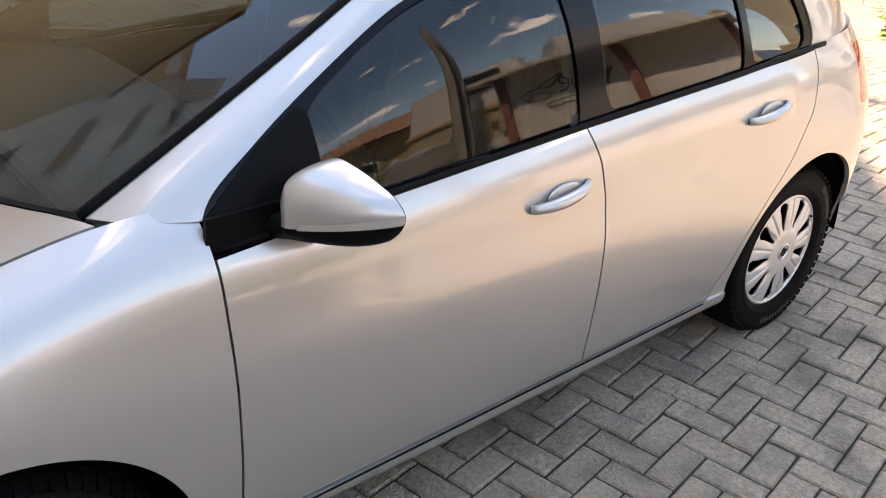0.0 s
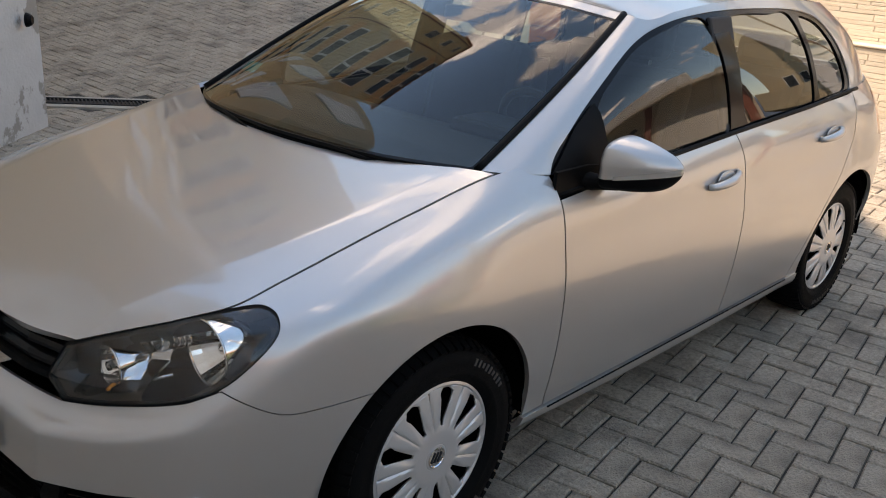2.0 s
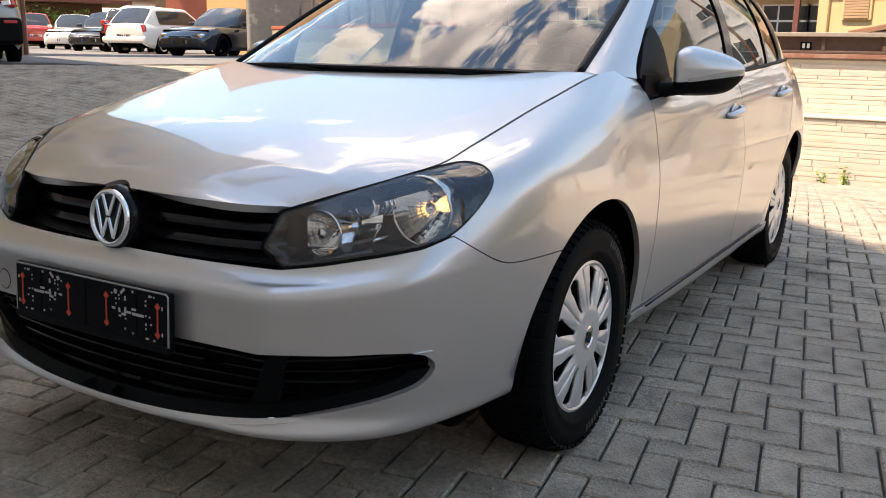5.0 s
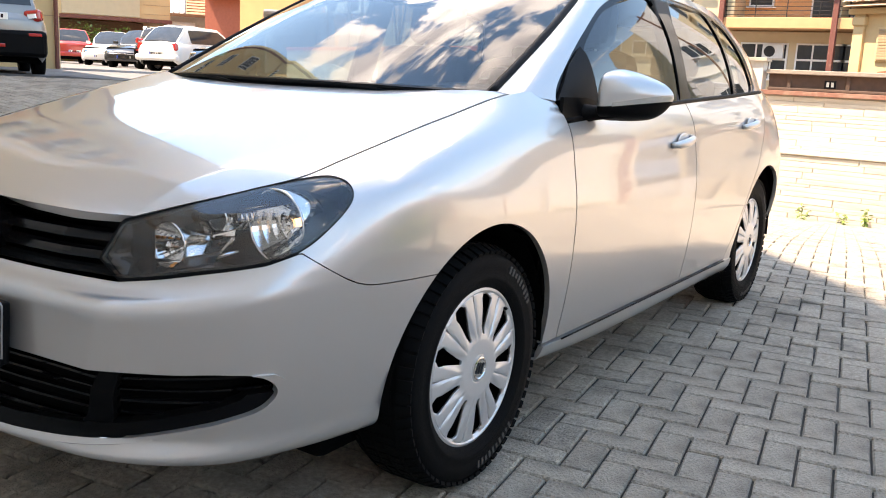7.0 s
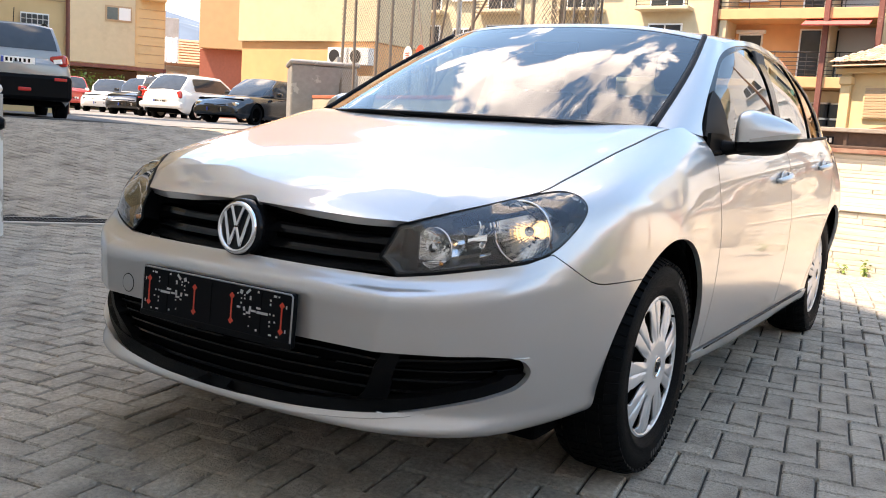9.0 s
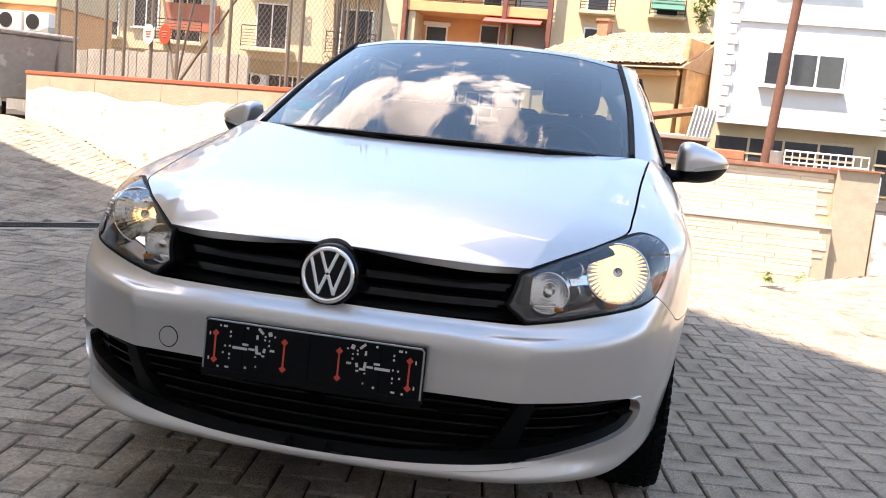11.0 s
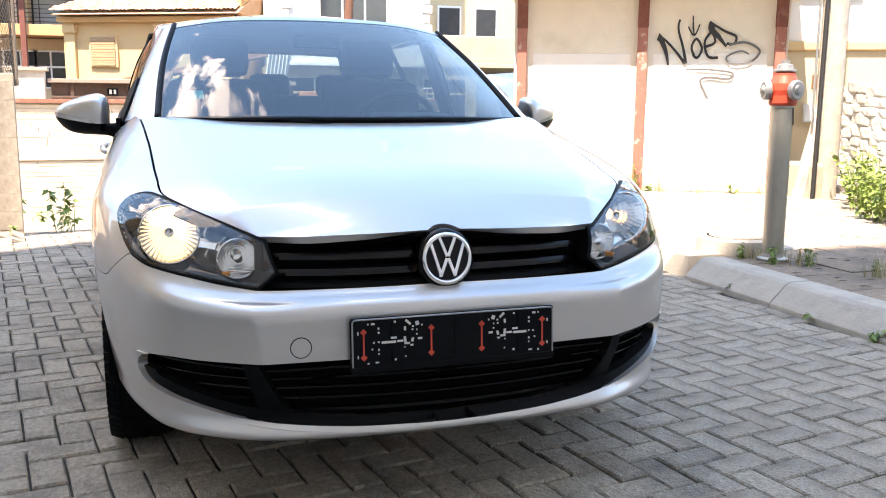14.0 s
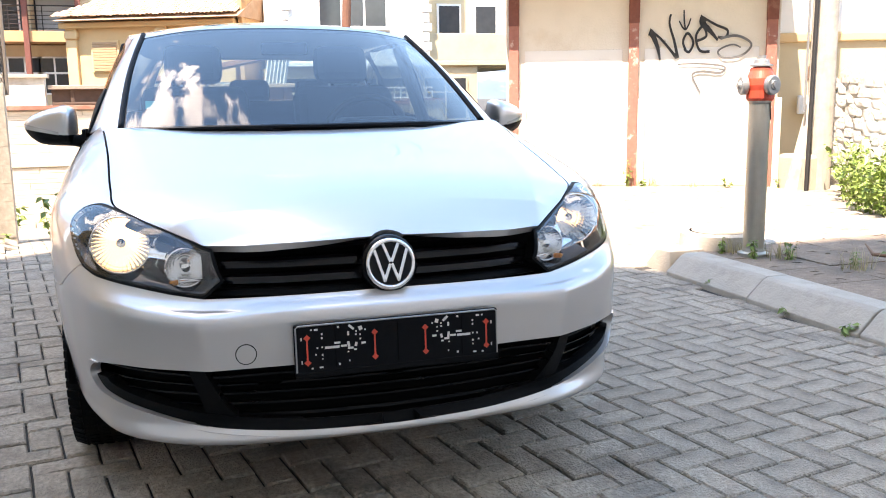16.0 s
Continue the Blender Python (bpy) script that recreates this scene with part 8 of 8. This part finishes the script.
# ---- cars in the upper car park ----
def parked_car(m, paint, label, length=4.2, width=1.74, height=1.45, kind="hatch", roof_mat=None):
    """A plainer car for the distance: its nose looks along -x, the origin lies on the ground in its middle."""
    ob = thing("parked_car", m, label, "car", "cars in the upper car park")
    L_, W_, H_ = length, width / 2, height
    wb = 0.31 * L_
    R_ = 0.31 if kind != "suv" else 0.36
    belt_z = 0.62 * H_
    nose = 0.60 * belt_z + 0.10
    stations = [(-L_ / 2, 0.30, nose - 0.10, 0.78), (-L_ / 2 + 0.10, 0.22, nose, 0.90), (-L_ / 2 + 0.45, 0.20, nose + 0.16, 0.98), (-L_ / 2 + 1.15, 0.19, belt_z - 0.04, 1.0), (0.0, 0.19, belt_z, 1.0),
                (L_ / 2 - 0.9, 0.19, belt_z + 0.03, 1.0), (L_ / 2 - 0.35, 0.22, belt_z + 0.04, 0.97), (L_ / 2 - 0.06, 0.30, belt_z + 0.0, 0.90), (L_ / 2, 0.36, belt_z - 0.06, 0.82)]
    xs = np.linspace(stations[0][0], stations[-1][0], 70)
    prof = cubic([s_[0] for s_ in stations], np.array([s_[1:] for s_ in stations]), xs)
    ang = np.linspace(0, 1, 15)
    rows_ = []
    for x_, (z0, z1, ws) in zip(xs, prof):
        row = []
        for a in ang:
            zz = z0 + (z1 - z0) * a
            yy = W_ * ws * (1 - 0.10 * (1 - min(1, a / 0.25)) ** 2 - 0.14 * max(0, (a - 0.6) / 0.4) ** 2)
            row.append((x_, -yy, zz))
        row.append((x_, 0, z1 + 0.03))
        rows_.append(row)
    rows_.insert(0, [(x_ - 0.03, y_ * 0.9, z_) for x_, y_, z_ in rows_[0]])       # closed, slightly domed ends
    rows_.insert(0, [(x_ - 0.02, 0.0, z_) for x_, y_, z_ in rows_[0]])
    rows_.append([(x_ + 0.03, y_ * 0.9, z_) for x_, y_, z_ in rows_[-1]])
    rows_.append([(x_ + 0.02, 0.0, z_) for x_, y_, z_ in rows_[-1]])
    s_ = Sheet.grid(np.array(rows_), np.arange(74.0), np.arange(16.0))
    for cx in (-wb, wb):
        s_ = s_.clip(lambda v, p: np.sqrt((v[:, 0] - cx) ** 2 + (v[:, 2] - R_) ** 2) - R_ - 0.05)
    both_ = s_.plus(s_.mirrored()).welded()
    body = sheet_part("body", both_, paint, ob)
    part("inner", box((L_ * 0.9, W_ * 1.75, belt_z * 0.62), (0, 0, 0.22 + belt_z * 0.31), 0.05), DARK, ob)
    # glass house
    fx0, fx1, rx1, rx0 = {"hatch": (-0.95, -0.15, 1.45, 1.98), "suv": (-1.05, -0.35, 1.70, 2.02), "saloon": (-0.75, 0.0, 1.05, 1.75)}[kind]
    k_ = L_ / 4.2
    rear_x, rear_lean = (rx0 + rx1) / 2 * k_ + 0.035, -math.degrees(math.atan2((rx0 - rx1) * k_, H_ - 0.06 - belt_z))
    ends = [fx0 * k_, fx1 * k_, rx1 * k_, rx0 * k_]

    def top_z(x_):
        u0 = np.clip((x_ - ends[0]) / (ends[1] - ends[0]), 0, 1)
        u1 = np.clip((ends[3] - x_) / (ends[3] - ends[2]), 0, 1)
        roof_ = H_ - 0.05 * ((x_ - 0.35) / 1.4) ** 2
        return belt_z + (roof_ - belt_z) * np.minimum(u0 ** 0.85, u1 ** (0.62 if kind == "suv" else 0.8))

    cx_ = np.r_[np.linspace(ends[0], ends[1], 13)[:-1], np.linspace(ends[1], ends[2], 15)[:-1], ends[3] - (ends[3] - ends[2]) * np.linspace(1, 0, 19) ** 1.7]
    cabin_rows = []
    for x_ in cx_:
        z_ = float(top_z(x_))
        base_w = W_ * float(np.interp(x_, [ends[0], ends[0] + 0.35, 0.3, ends[3] - 0.35, ends[3]], [0.70, 0.88, 0.92, 0.88, 0.80]))
        lean_w = lambda zz: base_w - W_ * 0.24 * max(0.0, (zz - belt_z) / (H_ - belt_z)) ** 1.3
        row = [(x_, -lean_w(belt_z - 0.02 + (z_ - belt_z + 0.02) * q), belt_z - 0.02 + (z_ - belt_z + 0.02) * q) for q in np.linspace(0, 1, 11)]
        edge_y = lean_w(z_)
        row += [(x_, -edge_y * c_, z_ + 0.045 * (1 - c_**2.5) * min(1, (z_ - belt_z) * 4)) for c_ in (0.97, 0.92, 0.84, 0.6, 0.3, 0.0)]
        cabin_rows.append(row)
    shell = Sheet.grid(np.array(cabin_rows), cx_, np.arange(17.0))
    if shell.normals()[:, 2].mean() < 0:
        shell.f = [q[::-1] for q in shell.f]
    sheet_part("cabin", shell.plus(shell.mirrored()).welded(), paint, ob)
    proud = shell.shifted(0.006)
    tail_low = 1.17 if kind == "suv" else belt_z + 0.05
    panes_ = (("side_glass", lambda v, p: np.minimum(np.minimum(10.0 - p[:, 1], v[:, 2] - belt_z - 0.04), np.minimum(top_z(v[:, 0]) - 0.085 - v[:, 2], np.minimum(v[:, 0] - ends[0] - 0.22, ends[2] - 0.06 - v[:, 0])))),
              ("windscreen", lambda v, p: np.minimum(p[:, 1] - 11.2, np.minimum(v[:, 2] - belt_z - 0.03, ends[1] - 0.03 - v[:, 0]))),
              ("rear_glass", lambda v, p: np.minimum(p[:, 1] - 11.6, np.minimum(v[:, 2] - tail_low, v[:, 0] - ends[2] - 0.035))))
    for pane_name, zone_ in panes_:
        zone_s = proud.clip(zone_)
        if pane_name == "side_glass":
            for half_s in (zone_s, zone_s.mirrored()):
                sheet_part(pane_name, half_s, WINDOW_DARK, ob, "dark side glass")
        else:
            sheet_part(pane_name, zone_s.plus(zone_s.mirrored()).welded(), WINDOW_DARK, ob, "dark car glass")
    for sgn in (-1, 1):
        part("mirror", box((0.12, 0.18, 0.12), (fx0 * k_ + 0.42, sgn * (W_ + 0.07), belt_z + 0.08), 0.04), paint, ob)
        part("headlamp", box((0.20, 0.34, 0.15), (-L_ / 2 + 0.17, sgn * W_ * 0.66, nose - 0.05), 0.05, turn=pose(0, 0, 0, 0, 0, sgn * 22)), CHROME, ob, "clear headlamp")
        tail = part("tail_lamp", box((0.20, 0.28, 0.20) if kind == "suv" else (0.12, 0.24, 0.24), (L_ / 2 - (0.10 if kind == "suv" else 0.06), sgn * W_ * (0.74 if kind == "suv" else 0.76), 1.0 if kind == "suv" else belt_z - 0.10), 0.05, turn=pose(0, 0, 0, sgn * 9, 0, -sgn * 18)), RED_LENS, ob, "red tail lamp")
        if kind == "suv":
            part("clear_insert", box((0.03, 0.14, 0.09), (L_ / 2 + 0.012, sgn * W_ * 0.70, 0.99), 0.012, turn=pose(0, 0, 0, sgn * 9, 0, -sgn * 18)), CHROME, tail, "clear insert")
        for cx in (-wb, wb):
            wh = part("wheel", lathe([(0.20, -0.09), (R_ - 0.03, -0.10), (R_, -0.07), (R_, 0.07), (R_ - 0.03, 0.10), (0.21, 0.09), (0.20, 0.07)], 32, m=pose(cx, sgn * (W_ - 0.12), R_, 90, 0, 0)), RUBBER, ob, "black tyre", smooth=True)
            rim_ = part("rim", lathe([(0.0, 0.075), (0.05, 0.08), (0.06, 0.07), (0.19, 0.075), (0.205, 0.09)], 32, m=pose(cx, sgn * (W_ - 0.12), R_, 90 * -sgn * -1 if sgn < 0 else -90, 0, 0)), CAP, wh, "silver rim", smooth=True)
            for q in range(5):
                an = 2 * math.pi * q / 5
                part("gap", box((0.075, 0.01, 0.055), (cx + 0.125 * math.cos(an), sgn * (W_ - 0.12 + 0.078), R_ + 0.125 * math.sin(an)), 0.01, turn=Matrix.Rotation(-an, 4, "Y")), DARK, rim_)
    part("front_bumper", box((0.16, W_ * 1.72, 0.20), (-L_ / 2 + 0.05, 0, 0.36), 0.06), paint if kind != "suv" else PLASTIC, ob)
    part("front_grille", box((0.06, W_ * 0.85, 0.11), (-L_ / 2 + 0.015, 0, nose - 0.10), 0.02), GLOSS_BLACK, ob, "dark grille")
    part("rear_bumper", box((0.22, W_ * 1.90, 0.44 if kind == "suv" else 0.20), (L_ / 2 - 0.02, 0, 0.54 if kind == "suv" else 0.46), 0.07), PLASTIC if kind == "suv" else paint, ob)
    if kind == "suv":
        for sgn in (-1, 1):
            part("reflector", box((0.02, 0.20, 0.05), (L_ / 2 + 0.09, sgn * W_ * 0.74, 0.69), 0.008), RED_LENS, ob, "red bumper reflector")
        part("fog_lamp", box((0.03, 0.20, 0.06), (L_ / 2 + 0.085, 0.10, 0.50), 0.01), RED_LENS, ob, "red fog lamp")
        part("rear_wiper", tube((rear_x + 0.06, 0.0, H_ - 0.53), (rear_x + 0.05, 0.36, H_ - 0.49), 0.012, sides=6), PLASTIC, ob)
    for xx, zz in ((-L_ / 2 - 0.035, 0.42), (L_ / 2 + 0.04, 0.97 if kind == "suv" else 0.58)):
        pl_ = part("number_plate", box((0.015, 0.52, 0.11), (xx, 0, zz), 0.004), WHITE_MARK, ob, "plain white number plate")
        for q in range(6):
            part("bar", box((0.004, 0.035, 0.06), (xx + (0.009 if xx > 0 else -0.009), -0.17 + 0.068 * q, zz)), GLOSS_BLACK, pl_)
        part("end_band", box((0.004, 0.04, 0.10), (xx + (0.009 if xx > 0 else -0.009), -0.235 if xx > 0 else 0.235, zz)), material("blue_band", (0.02, 0.06, 0.35), 0.4), pl_)
    if kind == "suv":
        for sgn in (-1, 1):
            part("roof_rail", sweep([(-0.9, sgn * W_ * 0.60, H_ - 0.02), (-0.7, sgn * W_ * 0.60, H_ + 0.05), (1.2, sgn * W_ * 0.60, H_ + 0.05), (1.5, sgn * W_ * 0.60, H_ - 0.02)], 0.02, 8), PLASTIC, ob)
        part("aerial", tube((1.4, 0, H_), (1.55, 0, H_ + 0.25), 0.008, sides=6), PLASTIC, ob)
    if kind == "hatch":
        part("wiper", tube((L_ / 2 - 0.30, 0, belt_z + 0.1), (L_ / 2 - 0.34, 0.35, belt_z + 0.16), 0.012, sides=6), PLASTIC, ob)
    return ob


def heading(dx, dy):
    return math.degrees(math.atan2(dy, dx))


# a car with its tail to the yard has its +x axis towards it
def stand(x, y, turn, tail=True):
    """On the car park's ground: tail or nose towards the yard, then turned."""
    return pose(x, y, 0.66, 0, 0, heading(-2.1 - x, -1.7 - y) + (0 if tail else 180) + turn)


parked_car(stand(7.35, 14.4, 4), CAR_GREY, "grey compact off-roader seen from behind", 4.2, 1.78, 1.62, "suv")
parked_car(stand(23.73, 36.33, 8), CAR_RED, "bright red hatchback parked tail first", 4.2, 1.76, 1.55, "hatch")
parked_car(stand(23.03, 31.92, -14, False), CAR_WHITE, "white hatchback facing the yard", 4.2, 1.74, 1.44, "hatch")
parked_car(stand(20.94, 27.22, -20, False), CAR_BLACK, "black hatchback facing the yard", 4.1, 1.70, 1.42, "hatch")
parked_car(stand(20.60, 25.45, -8), CAR_BLACK, "black estate car seen from behind", 4.3, 1.72, 1.46, "suv")
parked_car(stand(18.75, 21.60, -38), CAR_WHITE, "white hatchback with dark windows seen from behind", 4.15, 1.73, 1.44, "hatch")
parked_car(stand(17.90, 18.10, -35, False), CAR_BLACK, "dark saloon with round headlamps facing the yard", 4.5, 1.75, 1.40, "saloon")

# ---- herringbone pavers ----
PA = radians(9.0)
ca_, sa_ = math.cos(PA), math.sin(PA)
paving = tagged(new("paving"), "grey concrete block paving laid in herringbone", "paving", kind="structure")


def paved(x, y):
    """Whether block paving lies here."""
    if x > 5.35 + max(-0.27, (y - 2.22) * 0.532) and -3.55 - 0.52 * (x - 7.3) < y < 6.5:     # the lower yard
        return x < 15.1
    d = 0.627 * x + 0.779 * y - 5.06
    if abs(d) < 0.22 and 1.0 < x < 5.2:
        return False
    if y < -2.40 and x < 2.05:
        return False
    if d > 0:                                                   # the ramp, between the two walls
        wall_x = 5.02 + (y - 2.22) * 0.532
        return x < wall_x and d < 7.3 and x > -3.5 and y < 16 and x - (y - 4.4) * 0.6 > 0.2
    if y > -2.5:
        return x < (15.1 if y < 1.72 else 4.98) and not (x < 1.3 and y > 2.6 + 0.85 * (x + 0.9) + 0.25)
    return x < (7.28 if y < -3.55 - 0.52 * (x - 7.3) else 15.1) and y > -9.0


def near_patch(x, y):
    """The stretch that the camera passes nearest."""
    return (-1.55 < x < 1.75 and -2.05 < y < -0.92) or (-1.5 < x < -1.02 and -0.92 <= y < 0.9)


brick_me = []
rb = random.Random(12)
for n in range(4):
    a, b, c = 0.0964, 0.0464, 0.0055
    vs = [(sx * (a - c), sy * (b - c), rb.uniform(-0.0006, 0.0006)) for sx, sy in ((-1, -1), (1, -1), (1, 1), (-1, 1))]
    vs += [(sx * a, sy * b, -0.006) for sx, sy in ((-1, -1), (1, -1), (1, 1), (-1, 1))] + [(sx * a, sy * b, -0.03) for sx, sy in ((-1, -1), (1, -1), (1, 1), (-1, 1))]
    fs = [(0, 1, 2, 3)] + [(i + o, i + o + 4, (i + 1) % 4 + o + 4, (i + 1) % 4 + o) for o in (0, 4) for i in range(4)]
    me = bpy.data.meshes.new("paver")
    me.from_pydata(vs, [], fs)
    me.materials.append(PAVER)
    brick_me.append((me, np.array(vs), fs))
far_v, far_f, singles = [], [], 0
rb = random.Random(13)
for i in range(-90, 165):
    for j in range(-110, 190):
        kk_ = (i - j) % 4
        if kk_ not in (0, 3):
            continue
        if kk_ == 0:
            u0, v0, turn_ = (i + 1.0) * 0.1, (j + 0.5) * 0.1, 0.0
        else:
            u0, v0, turn_ = (i + 0.5) * 0.1, (j + 1.0) * 0.1, math.pi / 2
        x, y = u0 * ca_ - v0 * sa_, u0 * sa_ + v0 * ca_
        if not (-5.0 < x < 15.2 and -9.0 < y < 15.0) or not paved(x, y):
            continue
        if x * x + y * y > 60 and (i * 7 + j * 3) % 1 != 0:
            continue
        zz = ground_z(x, y) + rb.gauss(0, 0.0016) + 0.004 * math.sin(x * 1.3) * math.sin(y * 1.1)
        gxz = (ground_z(x + 0.05, y) - ground_z(x - 0.05, y)) / 0.1
        gyz = (ground_z(x, y + 0.05) - ground_z(x, y - 0.05)) / 0.1
        rot = Matrix.Rotation(turn_ + PA + rb.gauss(0, 0.008), 3, "Z")
        tilt = Matrix(((1, 0, 0), (0, 1, 0), (gxz + rb.gauss(0, 0.012), gyz + rb.gauss(0, 0.012), 1)))
        m3 = tilt @ rot
        me, bv, bf = brick_me[rb.randrange(4)]
        if near_patch(x, y) and singles < 290:
            ob = new("paver", me)
            ob.parent = paving
            ob.matrix_world = Matrix.Translation((x, y, zz)) @ rot.to_4x4()
            singles += 1
        else:
            n_ = len(far_v) * 12
            far_v.append(bv @ np.array(m3).T + (x, y, zz))
            far_f += [tuple(q + n_ for q in f) for f in bf]
ob = mesh_object("pavers", np.concatenate(far_v), far_f, PAVER, paving, "joined grey pavers")
ob["kind"] = "stuff"
